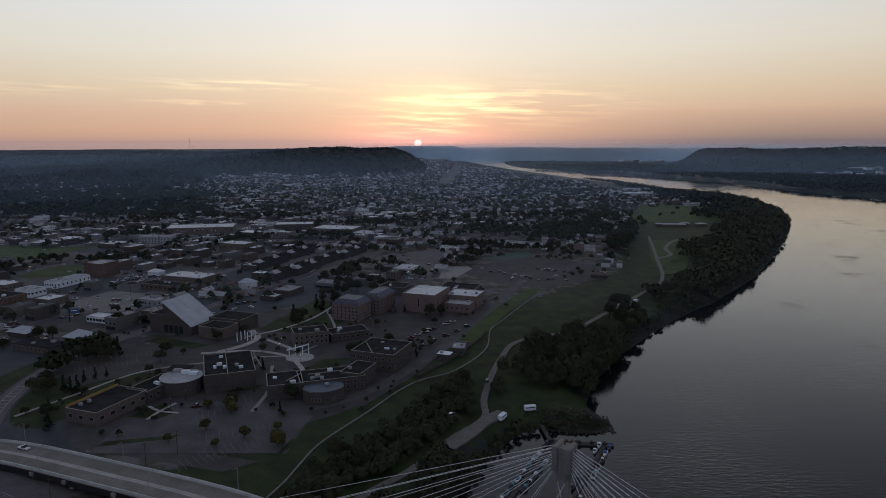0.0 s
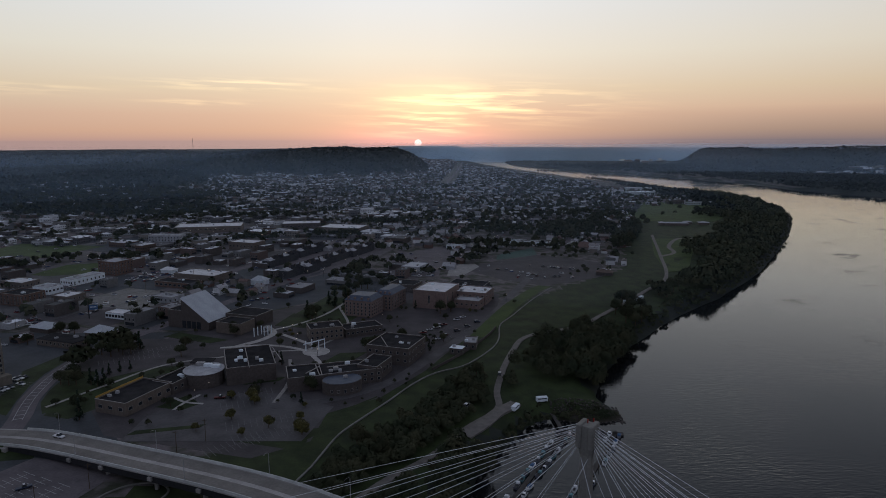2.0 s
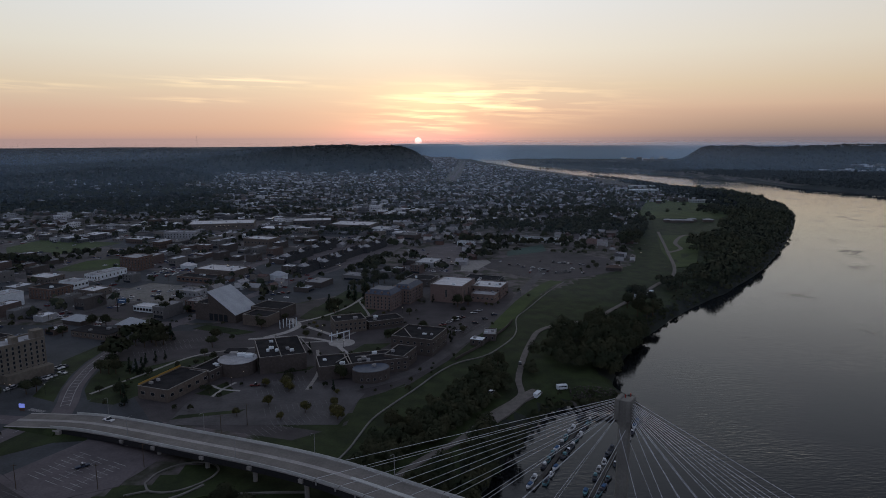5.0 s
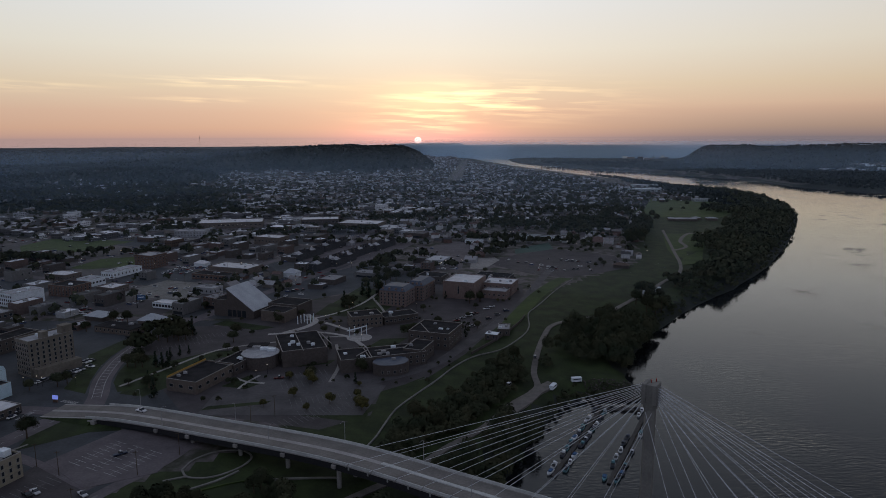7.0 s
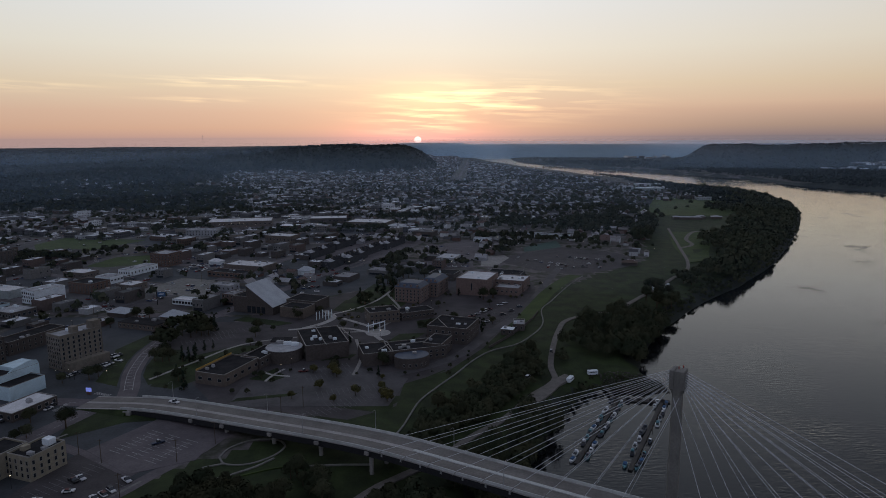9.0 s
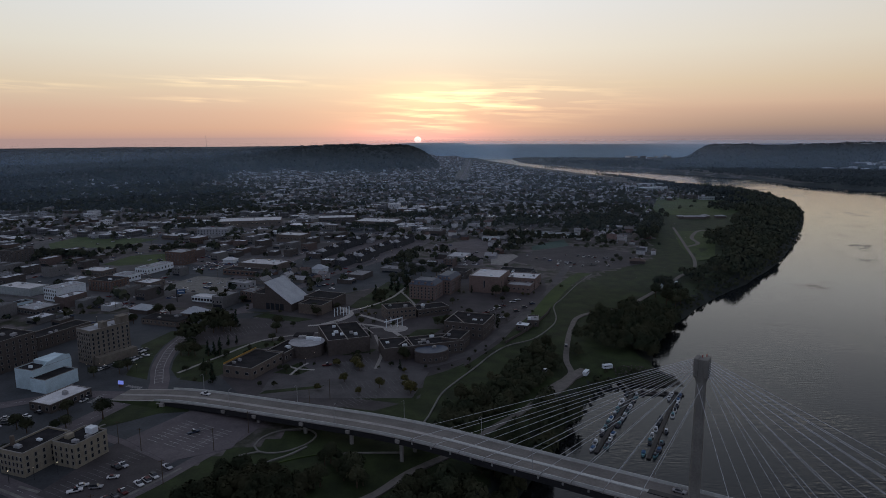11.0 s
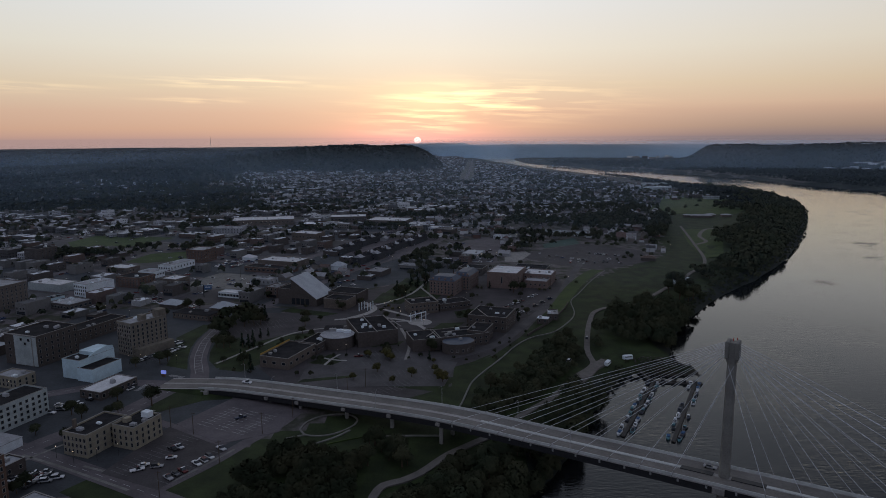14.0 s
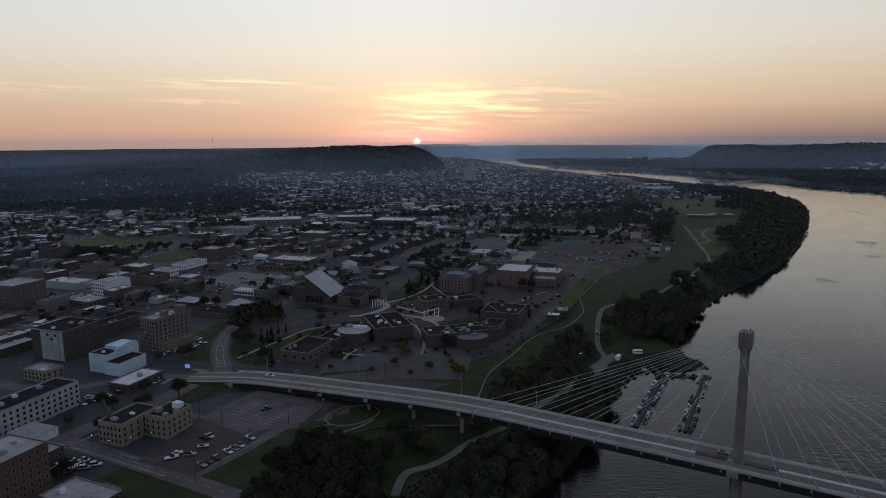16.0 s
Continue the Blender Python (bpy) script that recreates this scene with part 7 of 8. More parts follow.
ribbon("lane", [(-180, 156), (-166, 178), (-157, 196), (-146, 216), (-140, 236)], 6, M_ASPHALT_PALE, "narrow asphalt lane beside the car parks", "road", up=0.08)
ribbon("lane", [(-212, 222), (-197, 214), (-165, 195)], 5, M_ASPHALT_PALE, "narrow asphalt lane between the car parks", "road", up=0.09)
for pts in ([(-248, 186), (-226, 175.5), (-190, 157)], [(-217, 176), (-204, 170.5), (-182, 160)], [(-212, 232), (-236, 196), (-247, 176)], [(-160, 190), (-168, 176), (-176, 163)]):
    ribbon("sidewalk", pts, 1.3, M_OLDCONC, "narrow concrete sidewalk beside the street", "pavement", up=0.118, thick=0.1)
CAMPUS_TREES = [(-105, 465, 1, 0.9), (-102, 469, 1, 0.85), (-109, 469, 3, 1.3), (-53, 386, 0, 0.9), (-51, 395, 0, 0.8), (-81, 350, 2, 0.9), (-118, 415, 2, 0.5), (-110, 371, 2, 0.5), (-136, 440, 2, 0.8), (-130, 498, 2, 0.6), (-31, 398, 2, 0.8), (-35, 413, 0, 0.8), (-73, 328, 2, 0.9), (-76, 321, 2, 0.8), (-166, 359, 2, 0.8), (-159, 354, 2, 0.7), (-6, 461, 2, 0.7), (-1, 485, 0, 0.7), (-13, 437, 2, 0.6), (-102, 303, 4, 1.0), (-105, 308, 4, 1.2), (-71, 268, 4, 1.3), (-73, 273, 4, 1.1)]
TOWN_TREES = [(-215, 331, 0, 0.85), (-210, 330, 0, 0.95), (-206, 330, 0, 0.9), (-212, 338, 1, 0.8), (-198, 330, 3, 1.0), (-194, 329, 3, 0.95), (-191, 330, 3, 1.0), (-218, 381, 1, 0.8), (-211, 378, 1, 0.8), (-205, 381, 0, 0.95), (-201, 383, 0, 0.9), (-211, 388, 0, 0.9), (-200, 393, 3, 1.2), (-168, 378, 0, 0.85), (-180, 285, 3, 1.1), (-188, 305, 2, 0.5), (-192, 302, 2, 0.5), (-201, 302, 2, 0.6), (-160, 393, 2, 0.6), (-216, 238, 1, 0.9), (-250, 227, 0, 0.8), (-243, 223, 0, 0.75), (-237, 199, 2, 0.9), (-231, 225, 2, 0.8), (-230, 159, 0, 0.7), (-231, 155, 2, 0.8), (-238, 300, 0, 0.85), (-235, 304, 0, 0.8), (-250, 295, 2, 0.9), (-254, 205, 2, 0.8)]
for x, y, k, s in TOWN_TREES:
    place_tree(x, y, k, s, rot=x * 11 % 360, variant=int(abs(y)), group="street trees", label="dark street tree with a full low crown")
for x, y, k, s in CAMPUS_TREES:
    place_tree(x, y, k, s, rot=x * 13 % 360, variant=int(abs(x)), group="campus trees")
for name, a, b in (("gymnasium", (-127, 371.5, 9.95), (-112, 330, 9.95)), ("gymnasium", (-109, 366, 9.95), (-98, 343, 9.95)), ("student_hall", (-71.5, 336, 7.9), (-47, 345, 7.9)), ("library", (-46, 383, 10.9), (-40, 362, 10.9)), ("lecture_hall", (-81, 326, 7.9), (-76, 337, 7.9))):
    ob = bpy.data.objects[name]
    inv = ob.matrix_world.inverted()
    bm = bmesh.new()
    add_rod(bm, inv @ Vector(a), inv @ Vector(b), 0.28, n=4)
    part("roof_ridge", bm, M_CONC, ob, "pale raised roof ridge")
for k in range(16):
    q = (-108 + 24 * ((k * 0.618) % 1), 172 + 24 * ((k * 0.414) % 1))
    if clear(*q, 5):
        place_tree(*q, kind=(0, 2, 0, 1)[k % 4], scale=0.6 + 0.07 * (k % 4), rot=50.0 * k, variant=k, group="river bank trees", label="dense dark broadleaf tree in the park")
slab("verge_lawn", [(-233, 297), (-218, 290), (-225, 309), (-231, 330), (-234, 350), (-234, 382), (-242, 384), (-249, 352), (-243, 340), (-238, 318)], M_GRASS, "grass verge beside the curving street", "lawn", up=0.05)
slab("verge_lawn", [(-202, 292), (-194, 300), (-200, 335), (-212, 366), (-221, 352), (-216, 322), (-211, 306)], M_GRASS, "lawn inside the bend of the street", "lawn", up=0.05)
q = smooth_line([(-14, 352), (5, 383), (22, 418), (29, 438)], 4.0)
v, f = [], []
for i, (x, y) in enumerate(q):
    d = q[min(i + 1, len(q) - 1)] - q[max(i - 1, 0)]
    n = np.array((-d[1], d[0])) / np.linalg.norm(d) * 0.2
    z = gz(x, y)
    v += [(x - n[0], y - n[1], z - 0.5), (x + n[0], y + n[1], z - 0.5), (x + n[0], y + n[1], z + 1.7), (x - n[0], y - n[1], z + 1.7)]
for i in range(len(q) - 1):
    f += [(4 * i + j, 4 * i + (j + 1) % 4, 4 * i + 4 + (j + 1) % 4, 4 * i + 4 + j) for j in range(4)]
f += [(3, 2, 1, 0), tuple(4 * (len(q) - 1) + j for j in range(4))]
tagged(new("flood_wall", mesh_from("flood_wall", v, f, M_DBRICK)), "low dark flood wall beside the drive", "wall", kind="structure")
slab("corner_lawn", [(-215.6, 155.8), (-189, 140.9), (-183, 151.4), (-209.7, 165.7)], M_GRASS, "dark mown lawn at the street corner", "lawn", up=0.05)
slab("bank_lawn", [(-214, 226), (-192, 244), (-178, 246), (-186, 262), (-208, 272), (-218, 250)], M_GRASS, "sloping lawn beside the bridge approach", "lawn", up=0.05)
slab("campus_lawn", [(-82, 360), (-64, 366), (-55, 386), (-72, 384)], M_GRASS, "lawn before the campus hall", "lawn", up=0.1)
slab("island_lawn", [(-116, 330), (-98, 336), (-96, 342), (-112, 338)], M_GRASS, "narrow lawn beside the gymnasium", "lawn", up=0.1)
slab("gate_lawn", [(-150, 300), (-136, 296), (-130, 304), (-140, 316)], M_GRASS, "triangular lawn before the halls", "lawn", up=0.12)
slab("kerb_lawn", [(-150, 268), (-120, 276), (-118, 280), (-148, 273)], M_GRASS, "grass strip between car parks", "lawn", up=0.12)
slab("arts_lawn", [(-196, 420), (-160, 405), (-150, 412), (-190, 430)], M_GRASS, "lawn before the arts centre", "lawn", up=0.1)
slab("east_lawn", [(-60, 398), (-42, 404), (-46, 424), (-62, 416)], M_GRASS, "lawn behind the campus hall", "lawn", up=0.1)
slab("quad_lawn", [(-128, 446), (-104, 440), (-96, 470), (-122, 480)], M_GRASS, "lawn with paths by the dormitory", "lawn", up=0.1)
ribbon("campus_walk", [(-132, 430), (-112, 450), (-96, 480), (-84, 530)], 2.2, M_WALKWAY, "pale concrete campus walk", "path", up=0.2)
ribbon("campus_walk", [(-118, 425), (-104, 412), (-92, 400)], 3.0, M_WALKWAY, "pale concrete campus walk", "path", up=0.2)
ribbon("campus_walk", [(-146, 312), (-138, 306), (-128, 304)], 1.6, M_WALKWAY, "pale concrete campus walk", "path", up=0.2)
ribbon("campus_walk", [(-140, 296), (-138, 306), (-134, 316)], 1.6, M_WALKWAY, "pale concrete campus walk", "path", up=0.22)
ring = [(-87 + 8.5 * math.cos(k * math.tau / 20), 387 + 8.5 * math.sin(k * math.tau / 20)) for k in range(20)]
slab("plaza", ring, M_WALKWAY, "pale round paved campus plaza", "plaza", up=0.12)
ribbon("entry_walk", [(-140, 398), (-128, 412), (-124, 428), (-134, 446)], 4.5, M_WALKWAY, "pale paved forecourt of the arts centre", "plaza", up=0.2)
slab("hall_lawn", [(-200, 290), (-186, 286), (-178, 300), (-168, 345), (-150, 362), (-175, 360), (-206, 330)], M_GRASS, "lawn beside the sports hall", "lawn", up=0.04)
slab("north_lawn", [(-120, 480), (-80, 440), (-72, 470), (-82, 520), (-105, 540)], M_GRASS, "lawn with paths behind the plaza", "lawn", up=0.04)
slab("playing_field", [(-556, 773), (-507, 699), (-481, 684), (-431, 809), (-549, 841)], M_LAWN, "broad green playing field", "field", up=0.085)
slab("playing_field", [(-415, 630), (-394, 624), (-350, 642), (-374, 697), (-409, 683)], M_LAWN, "green playing field edged with trees", "field", up=0.085)
slab("school_field", [(300, 1060), (430, 1050), (520, 1180), (600, 1290), (430, 1400), (330, 1260)], M_LAWN, "broad green school field", "field", up=0.09)
slab("river_field", [(215, 636), (242, 650), (329, 863), (270, 864), (235, 740)], M_LAWN, "open grass field by the river", "field", up=0.05)
slab("tennis_courts", [(51, 707), (100, 737), (102, 790), (54, 738)], mat("court_green", (0.06, 0.10, 0.085), scale=0.3), "faded green tennis courts", "court", up=0.05)

# plaza posts with a slanted white beam
t = thing("plaza_pergola", pose(-88, 390, gz(-88, 390) + 0.12, 0, 0, 18), "white posts carrying a slanted white beam on the plaza", "pergola")
for k in range(4):
    bm = bmesh.new()
    add_rod(bm, (-6 + 4 * k, (k % 2) * 2.4, 0), (-6 + 4 * k, (k % 2) * 2.4, 6.5), 0.3, n=10)
    part("post", bm, M_WHITE, t)
part("beam", box_bm(0, 1.2, 5.2, 14, 0.7, 0.6, m=pose(0, 0, 0, 0, -6, 12), bevel=0.1), M_WHITE, t)
t = thing("entry_columns", pose(-131, 420, gz(-131, 420) + 0.12, 0, 0, 10), "row of pale columns on the forecourt", "columns")
for k in range(6):
    bm = bmesh.new()
    add_rod(bm, (-4 + 2.2 * k, (k % 3) * 2.5, 0), (-4 + 2.2 * k, (k % 3) * 2.5, 6), 0.32, n=10)
    part("column", bm, M_WHITE, t)

# tall roadside sign panels
t = thing("roadside_sign", pose(-269, 467, 0, 0, 0, 10), "tall blue roadside sign on a dark post", "sign")
bm = bmesh.new()
add_rod(bm, (-2, 0, 0), (-2, 0, 11), 0.4)
part("post", bm, M_DARK, t)
part("panel", box_bm(1.5, 0, 8.5, 6, 0.5, 3.6, bevel=0.1), M_BLUE, t, "blue sign panel")
part("bar", box_bm(1.5, -0.28, 8.8, 4.2, 0.06, 0.6), M_WHITE, t)
t = thing("screen_sign", pose(-227, 279, 0, 0, 0, -10), "lit blue display sign at the street corner", "sign")
m_lit = mat("lit_screen", (0.15, 0.2, 0.6), scale=1.0)
m_lit.node_tree.nodes["Principled BSDF"].inputs["Emission Color"].default_value = (0.25, 0.32, 0.9, 1)
m_lit.node_tree.nodes["Principled BSDF"].inputs["Emission Strength"].default_value = 0.5
part("base", box_bm(0, 0, 0.8, 2.4, 0.6, 1.6), M_BRICK, t)
part("screen", box_bm(0, 0, 2.6, 3.0, 0.4, 2.0), m_lit, t)

# lit lamps about the town
m_bulb = mat("lit_lamp", (1.0, 0.85, 0.6), scale=1.0)
m_bulb.node_tree.nodes["Principled BSDF"].inputs["Emission Color"].default_value = (1.0, 0.82, 0.58, 1)
m_bulb.node_tree.nodes["Principled BSDF"].inputs["Emission Strength"].default_value = 2.0


def lit_lamp(m):
    t = thing("lit_street_lamp", m, "slim post lamp already lit at dawn", "street lamp", "lit lamps")
    bm = bmesh.new()
    add_rod(bm, (0, 0, 0), (0, 0, 5.2), 0.1, 0.07, n=6)
    part("post", bm, M_DARK, t)
    bm = bmesh.new()
    bmesh.ops.create_icosphere(bm, subdivisions=1, radius=0.17, matrix=Matrix.Translation((0, 0, 5.4)))
    part("globe", bm, m_bulb, t)
    return t


lamp0 = None
r3 = random.Random(8)
spots = [(-232, 183), (-222, 178), (-214, 181), (-207, 185), (-286, 300), (-256, 300), (-250, 302), (-300, 258), (-318, 270), (-246, 300), (-228, 300), (-270, 330), (-330, 420), (-300, 430), (-350, 470)]
spots += [gdir(*O, BU * r3.randint(-5, 2) + 6.5, 84 * r3.randint(-1, 12) + r3.uniform(-30, 30)) for _ in range(34)]
spots += [(r3.uniform(-120, 0), r3.uniform(330, 470)) for _ in range(14)]
for x, y in spots:
    if not town_ok(x, y) and y > 330:
        continue
    m = pose(x, y, gz(x, y))
    lamp0 = copy_thing(lamp0, m) if lamp0 else lit_lamp(m)

clump_cloud("yard_bushes", [(x + r3.uniform(-4, 4), y + r3.uniform(-4, 4), gz(x, y) + 0.3, r3.uniform(1.2, 2.6)) for x, y in ((8, 256), (13, 265), (18, 275), (23, 284), (28, 292), (33, 299), (38, 305), (46, 307), (54, 309)) for _ in range(6)], M_LEAF, "scrubby bushes round the gravel yard", "bushes", quads=140)

# lamps too far off for their posts to tell apart
v, f = [], []
far_spots = [gdir(*O, BU * r3.randint(-6, 4) + r3.choice((-6.0, 6.0)), r3.uniform(60, 950)) for _ in range(110)] + [(-372 + 5.5 * k, 921 + 1.2 * k) for k in range(10)]
for x, y in far_spots:
    if not town_ok(x, y) or in_campus(x, y) or math.hypot(x, y) < 520:
        continue
    z, rr = gz(x, y) + r3.uniform(4.5, 7.0), 0.3
    b = len(v)
    v += [(x + rr, y, z), (x, y + rr, z), (x - rr, y, z), (x, y - rr, z), (x, y, z + rr), (x, y, z - rr)]
    f += [(b + i, b + (i + 1) % 4, b + 4) for i in range(4)] + [(b + (i + 1) % 4, b + i, b + 5) for i in range(4)]
    b = len(v)
    v += [(x + dx, y + dy, zz) for zz in (gz(x, y) - 0.2, z) for dx, dy in ((-.08, -.08), (.08, -.08), (.08, .08), (-.08, .08))]
    f += [(b, b + 1, b + 5, b + 4), (b + 1, b + 2, b + 6, b + 5), (b + 2, b + 3, b + 7, b + 6), (b + 3, b, b + 4, b + 7)]
me = mesh_from("far_lamps", v, f, [m_bulb, M_DARK])
me.polygons.foreach_set("material_index", ([0] * 8 + [1] * 4) * (len(f) // 12))
tagged(new("far_lamps", me), "small lit street lamps of the far town", "street lamps", kind="stuff")

# utility poles along the drive and streets
def pole(m):
    t = thing("utility_pole", m, "weathered wooden utility pole with a crossarm", "utility pole", "utility poles")
    bm = bmesh.new()
    add_rod(bm, (0, 0, -0.5), (0, 0, 10.5), 0.16, 0.1, n=7)
    part("post", bm, M_TRUNK, t)
    part("crossarm", box_bm(0, 0, 9.8, 2.2, 0.12, 0.14), M_TRUNK, t)
    return t


pole0 = None
for x, y in [(-176, 152), (-162, 177), (-183, 205), (-152, 205), (-196, 212), (-142, 222), (-120, 250), (-112, 262), (138, 640), (150, 650), (162, 660)] + [gdir(*O, BU * i - 7, 60 * j) for i in (-3, -1, 1) for j in range(1, 8)]:
    if in_campus(x, y) and y > 420:
        continue
    m = pose(x, y, gz(x, y), 0, 0, 20)
    pole0 = copy_thing(pole0, m) if pole0 else pole(m)

# trailers and vans by the water
def trailer(x, y, rot, L=7.0):
    t = thing("camper_van", pose(x, y, gz(x, y), 0, 0, rot), "white camper parked on the gravel by the marina", "camper", "campers")
    part("body", box_bm(0, 0, 1.7, L, 2.4, 2.5, bevel=0.2), M_WHITE, t)
    part("window_band", box_bm(0, 0, 2.1, L * 0.8, 2.44, 0.5), M_GLASS, t)
    for sx in (-1, 1):
        for sy in (-1, 1):
            bm = bmesh.new()
            add_rod(bm, (sx * L * .3, sy * 0.95, .4), (sx * L * .3, sy * 1.22, .4), .4, n=10)
            part("wheel", bm, M_RUBBER, t)


ribbon("gravel_yard", [(2, 276), (12, 290), (20, 304), (30, 315)], 7, M_GRAVEL, "bare gravel yard beside the spit", "yard", up=0.5, thick=1.4)
for x, y, r in ((44, 319, 10), (29, 309, 60), (143, 521, 40), (147.5, 523, 75), (146, 528, 30), (153, 528, 50), (160, 536, 44)):
    trailer(x, y, r, 6.0 if y < 400 else 4.2)

# trees filling the levee and the fields' edges
rng = np.random.default_rng(77)
extra = []
for _ in range(700):
    s = rng.random()
    a = np.array([(-66, 212), (-50, 250), (-30, 285), (-8, 322), (10, 352)])
    i = min(int(s * 4), 3)
    p = a[i] + (a[i + 1] - a[i]) * (s * 4 - i)
    q = p + np.array((rng.uniform(-3, 25), rng.uniform(-16, 3)))
    if clear(q[0], q[1], 5) and not (-78 < q[0] < -60 and q[1] > 220):
        extra.append(tuple(q))
for k, p in enumerate(extra[:30]):
    place_tree(p[0], p[1], kind=[1, 0, 0][k % 3], scale=rng.uniform(0.55, 0.9), rot=rng.uniform(0, 360), variant=k, group="levee trees", label="dense dark tree on the levee slope")
clump_cloud("levee_thicket", [(x, y, gz(x, y) + 1.0, rng.uniform(2.0, 3.6)) for x, y in extra[30:380]], M_LEAF, "dense thicket on the levee slope", "bushes", quads=260)
belt = []
for cx0, cy0, rx, ry, n in ((70, 950, 42, 75, 90), (190, 950, 46, 60, 130), (255, 1130, 60, 90, 110), (31, 805, 45, 12, 30), (-113, 1030, 70, 22, 50), (-152, 888, 40, 12, 22), (-300, 1120, 100, 20, 60), (100, 1120, 130, 40, 50), (-420, 1250, 160, 30, 90), (-216, 394, 12, 9, 16), (46, 306, 9, 5, 12), (62, 312, 10, 4, 8), (-222, 362, 8, 8, 8), (150, 1300, 90, 60, 60), (40, 735, 14, 16, 14), (150, 900, 35, 50, 70), (200, 980, 50, 40, 70), (90, 780, 40, 6, 16), (-494, 672, 12, 6, 16), (-385, 705, 60, 6, 26), (-470, 665, 60, 8, 26), (-250, 860, 40, 14, 16), (-60, 680, 18, 10, 10), (-95, 640, 10, 26, 14), (20, 690, 20, 8, 8), (470, 1140, 50, 60, 70), (182, 560, 10, 12, 14),
                            (-700, 1250, 160, 60, 160), (-500, 1150, 120, 30, 90), (-900, 1500, 240, 110, 300), (-650, 1600, 180, 90, 220), (-420, 900, 40, 20, 30), (300, 1500, 120, 160, 110), (300, 1900, 110, 200, 80)):
    for _ in range(n):
        x, y = cx0 + rx * rng.normal() * 0.6, cy0 + ry * rng.normal() * 0.6
        if survey("river", x, y) > (4 if y < 1240 else 130):
            belt.append((x, y, gz(x, y) + 2.0, rng.uniform(3.5, 6.5) if y > 330 else rng.uniform(0.8, 1.8)))
clump_cloud("tree_belts", belt, M_LEAF, "belts and groves of dark trees about the town", "trees", quads=50)

# small trees and shrubs about the campus and car parks
spots = []
built = [(o.matrix_world.translation.x, o.matrix_world.translation.y) for o in scene.objects if o.type == "EMPTY" and o.get("category") == "building"]
built = np.array(built)
for _ in range(900):
    x, y = rng.uniform(-235, 150), rng.uniform(215, 720)
    if not inside(CAMPUS, x, y) or survey("river", x, y) < 60:
        continue
    d = np.sort(np.hypot(built[:, 0] - x, built[:, 1] - y))[0]
    if 15 < d < 34 and clear(x, y, 7):
        spots.append((x, y))
for k, (x, y) in enumerate(spots[:30]):
    place_tree(x, y, kind=[2, 0, 4, 2, 3][k % 5], scale=rng.uniform(0.5, 0.85), rot=rng.uniform(0, 360), variant=k, group="campus trees")
clump_cloud("campus_shrubs", [(x, y, gz(x, y) + 0.2, rng.uniform(0.9, 2.2)) for x, y in spots[30:190]], M_LEAF, "small trees and shrubs about the campus", "bushes", quads=60)

# cars too far off to tell apart, standing along streets and in yards
v, f, mi = [], [], []
lots = [(-40 + rng.uniform(-26, 26), 700 + rng.choice((-80, -62, -30, -10, 18, 44))) for _ in range(30)] + [(rng.uniform(40, 120), 600 + rng.uniform(0, 80)) for _ in range(14)]
lots += [(-336 + 2.9 * k + rng.uniform(-.3, .3), 448 + 0.3 * k + (k % 2) * 9) for k in range(13)] + [(-312 + 3.4 * k, 452 - 0.9 * k) for k in range(5)]
lots += [gdir(-268, 530, rng.uniform(-30, 30), rng.uniform(-26, 26)) for _ in range(8)] + [(-283 + rng.uniform(-24, 26), 620 + rng.uniform(-22, 22)) for _ in range(50)]
for _ in range(1500):
    i, s = rng.integers(-9, 6), rng.uniform(60, 1500)
    p = gdir(*O, i * BU + rng.choice((-4.2, 4.2)), s) if rng.random() < 0.6 else gdir(*O, rng.uniform(-760, 420), rng.integers(0, 17) * BV - 8 + rng.choice((-3.4, 3.4)))
    if town_ok(*p) and math.hypot(*p) > 420 and not in_campus(*p):
        lots.append(p)
for _ in range(500):
    p = gdir(*O, rng.uniform(-560, 20), rng.uniform(20, 420))
    if town_ok(*p) and not in_campus(*p) and free(*p) and np.min(np.hypot(built[:, 0] - p[0], built[:, 1] - p[1])) > 15:
        lots.append(p)
for x, y in lots:
    a = radians(GRID + rng.choice((0, 90)) + rng.uniform(-3, 3))
    c, s_ = math.cos(a), math.sin(a)
    z = gz(x, y) + 0.1
    for L, W, z0, z1, k in ((4.5, 1.8, 0.25, 0.95, 0), (2.3, 1.6, 0.95, 1.45, 1)):
        b = len(v)
        for zz, q in ((z0, 1.0), (z1, 0.94)):
            v += [(x + c * px * L / 2 * q - s_ * py * W / 2 * q, y + s_ * px * L / 2 * q + c * py * W / 2 * q, z + zz) for px, py in ((-1, -1), (1, -1), (1, 1), (-1, 1))]
        f += [(b, b + 1, b + 5, b + 4), (b + 1, b + 2, b + 6, b + 5), (b + 2, b + 3, b + 7, b + 6), (b + 3, b, b + 4, b + 7), (b + 4, b + 5, b + 6, b + 7)]
        mi += [k] * 4 + [0]
me = mesh_from("far_cars", v, f, [choice_mat("far_car_paint", [(0.6, 0.6, 0.6), (0.03, 0.03, 0.032), (0.45, 0.46, 0.48), (0.1, 0.1, 0.11), (0.65, 0.65, 0.65), (0.16, 0.03, 0.03), (0.05, 0.07, 0.14)], rough=0.35), M_GLASS])
me.polygons.foreach_set("material_index", mi)
tagged(new("far_cars", me), "parked cars along the far streets and yards", "cars", kind="stuff")

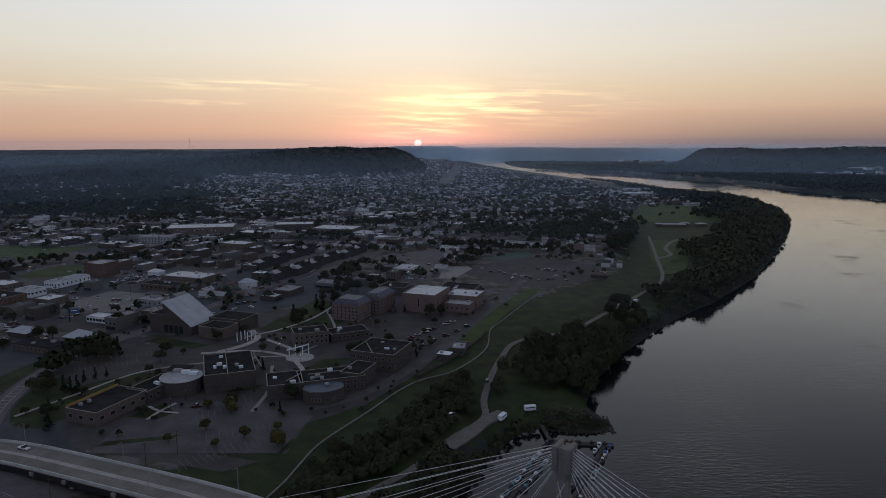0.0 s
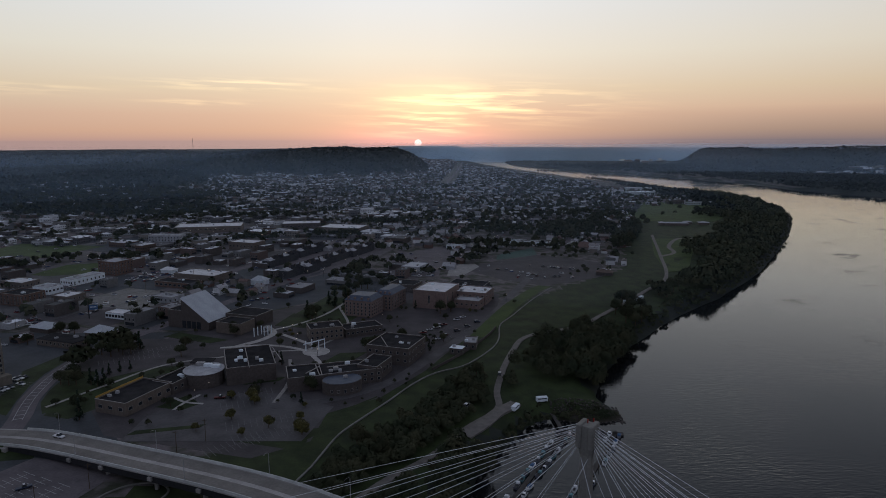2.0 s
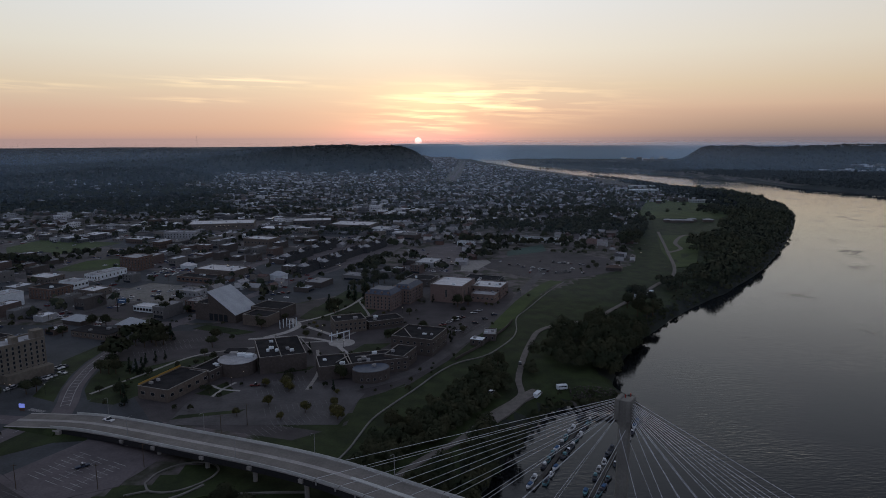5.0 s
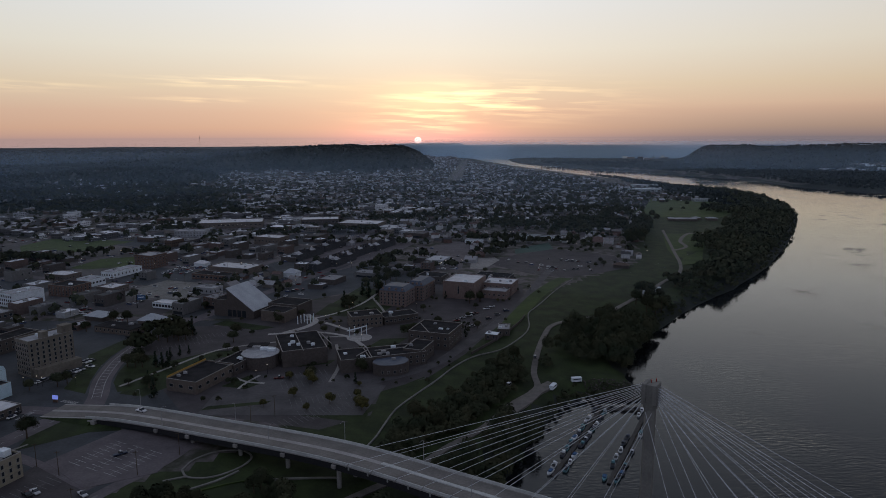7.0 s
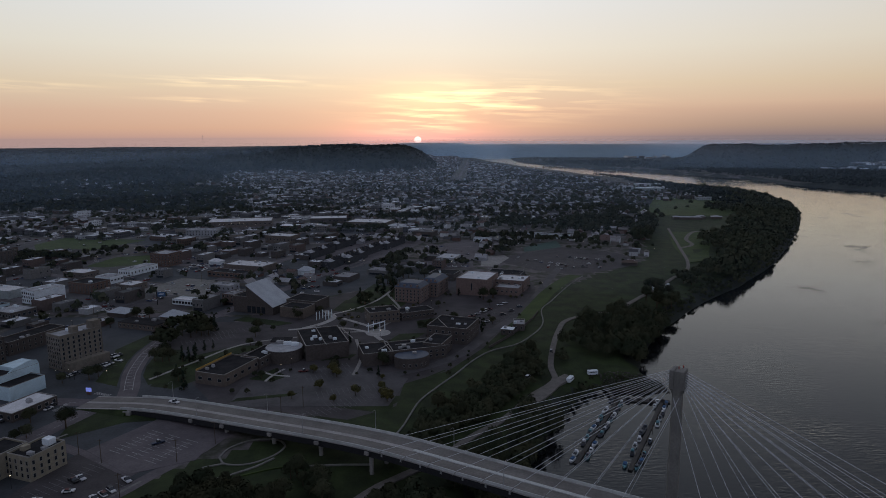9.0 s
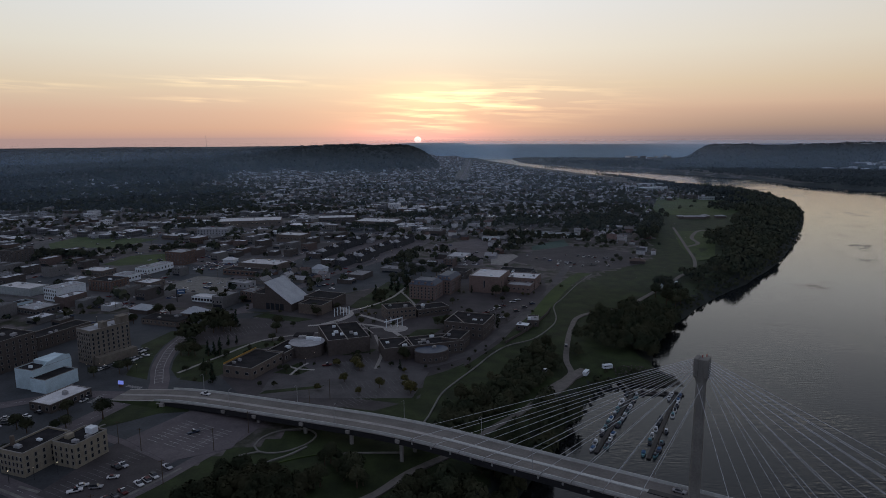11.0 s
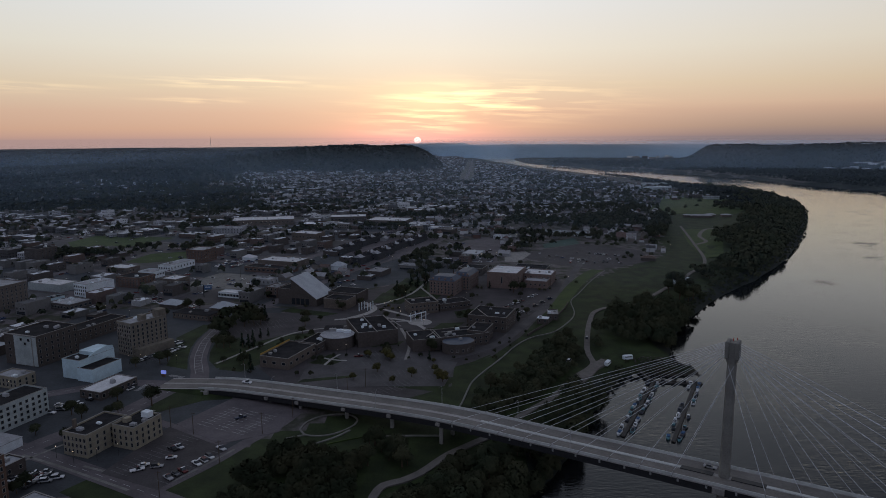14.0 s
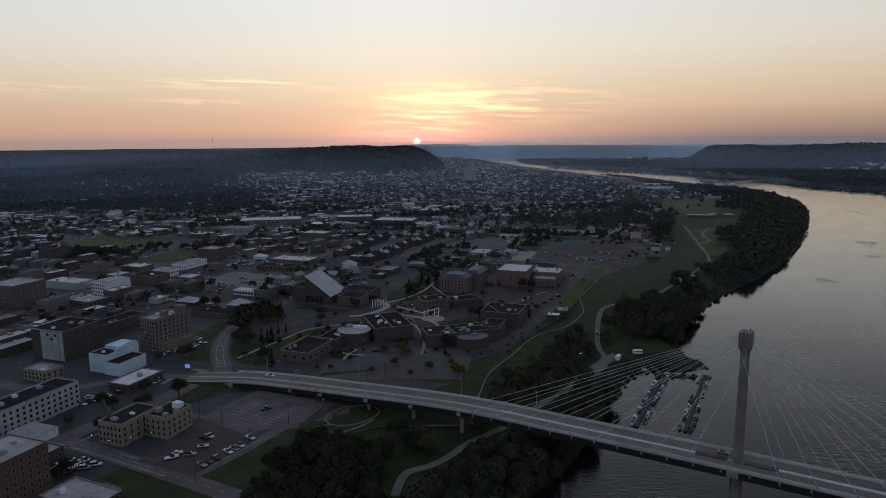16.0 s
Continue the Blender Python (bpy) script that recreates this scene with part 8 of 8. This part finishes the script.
# ---- translucent sheets ringed round the camera, standing in for distance haze ----
def haze_mat(dense, low, high, west_, mid, east_):
    m = bpy.data.materials.new("distance_haze")
    m.use_nodes = True
    t = m.node_tree
    t.nodes.clear()
    geo = t.nodes.new("ShaderNodeNewGeometry")
    sp = t.nodes.new("ShaderNodeSeparateXYZ")
    t.links.new(geo.outputs["Position"], sp.inputs[0])
    r = t.nodes.new("ShaderNodeMapRange")
    r.interpolation_type = "SMOOTHSTEP"
    t.links.new(sp.outputs[2], r.inputs[0])
    r.inputs[1].default_value, r.inputs[2].default_value, r.inputs[3].default_value, r.inputs[4].default_value = low, high, dense, 0.0
    n = t.nodes.new("ShaderNodeTexNoise")
    n.inputs["Scale"].default_value, n.inputs["Detail"].default_value = 0.002, 3.0
    t.links.new(geo.outputs["Position"], n.inputs["Vector"])
    r2 = t.nodes.new("ShaderNodeMapRange")
    t.links.new(n.outputs[0], r2.inputs[0])
    r2.inputs[1].default_value, r2.inputs[2].default_value, r2.inputs[3].default_value = 0.3, 0.7, 0.6
    mul = t.nodes.new("ShaderNodeMath")
    mul.operation = "MULTIPLY"
    t.links.new(r.outputs[0], mul.inputs[0])
    t.links.new(r2.outputs[0], mul.inputs[1])
    # share set by bearing to fit the view, low where the far river looks bright
    lo, hi = t.nodes.new("ShaderNodeMapRange"), t.nodes.new("ShaderNodeMapRange")
    for n_, a_, b_ in ((lo, -0.24, -0.05), (hi, 0.26, 0.4)):
        n_.interpolation_type = "SMOOTHSTEP"
        az = t.nodes.new("ShaderNodeMath")
        az.operation = "DIVIDE"
        t.links.new(sp.outputs[0], az.inputs[0])
        t.links.new(sp.outputs[1], az.inputs[1])
        t.links.new(az.outputs[0], n_.inputs[0])
        n_.inputs[1].default_value, n_.inputs[2].default_value = a_, b_
    lo.inputs[3].default_value, lo.inputs[4].default_value = west_, mid
    hi.inputs[3].default_value, hi.inputs[4].default_value = 0.0, east_ - mid
    thin = t.nodes.new("ShaderNodeMath")
    thin.operation = "ADD"
    t.links.new(lo.outputs[0], thin.inputs[0])
    t.links.new(hi.outputs[0], thin.inputs[1])
    mul2 = t.nodes.new("ShaderNodeMath")
    mul2.operation = "MULTIPLY"
    t.links.new(mul.outputs[0], mul2.inputs[0])
    t.links.new(thin.outputs[0], mul2.inputs[1])
    tr = t.nodes.new("ShaderNodeBsdfTransparent")
    df = t.nodes.new("ShaderNodeBsdfTranslucent")
    # pale blue sheet colour imitates haze veiling the far country
    df.inputs["Color"].default_value = (0.47, 0.69, 1.0, 1)
    mx = t.nodes.new("ShaderNodeMixShader")
    t.links.new(mul2.outputs[0], mx.inputs[0])
    t.links.new(tr.outputs[0], mx.inputs[1])
    t.links.new(df.outputs[0], mx.inputs[2])
    o = t.nodes.new("ShaderNodeOutputMaterial")
    t.links.new(mx.outputs[0], o.inputs["Surface"])
    return m


# radius, density, full to this height, gone at this height, and its share to the west, before the sun and to the east
for rad, dense, low, high, west_, mid, east_ in ((560.0, 0.018, 30.0, 90.0, 0.8, 1.0, 0.5), (900.0, 0.035, 40.0, 110.0, 0.7, 1.0, 0.3), (1250.0, 0.06, 40.0, 120.0, 0.7, 1.1, 0.3), (1600.0, 0.09, 40.0, 125.0, 0.75, 0.9, 0.3), (1980.0, 0.1, 40.0, 128.0, 0.65, 0.5, 0.3), (2330.0, 0.15, 40.0, 130.0, 0.8, 0.35, 0.3), (2880.0, 0.24, 55.0, 132.0, 1.0, 0.3, 1.0), (3950.0, 0.7, 92.0, 125.0, 0.0, 1.0, 1.0)):
    ang = np.radians(np.arange(-48, 49, 2.0))
    v = [(EYE[0] + rad * math.sin(a), EYE[1] + rad * math.cos(a), z) for a in ang for z in (-12.0, 126.0)]
    f = [(2 * k, 2 * k + 2, 2 * k + 3, 2 * k + 1) for k in range(len(ang) - 1)]
    tagged(new("mist", mesh_from("mist", v, f, haze_mat(dense, low, high, west_, mid, east_), True)), "translucent sheet standing in for distance haze over the valley", "mist", kind="stuff")
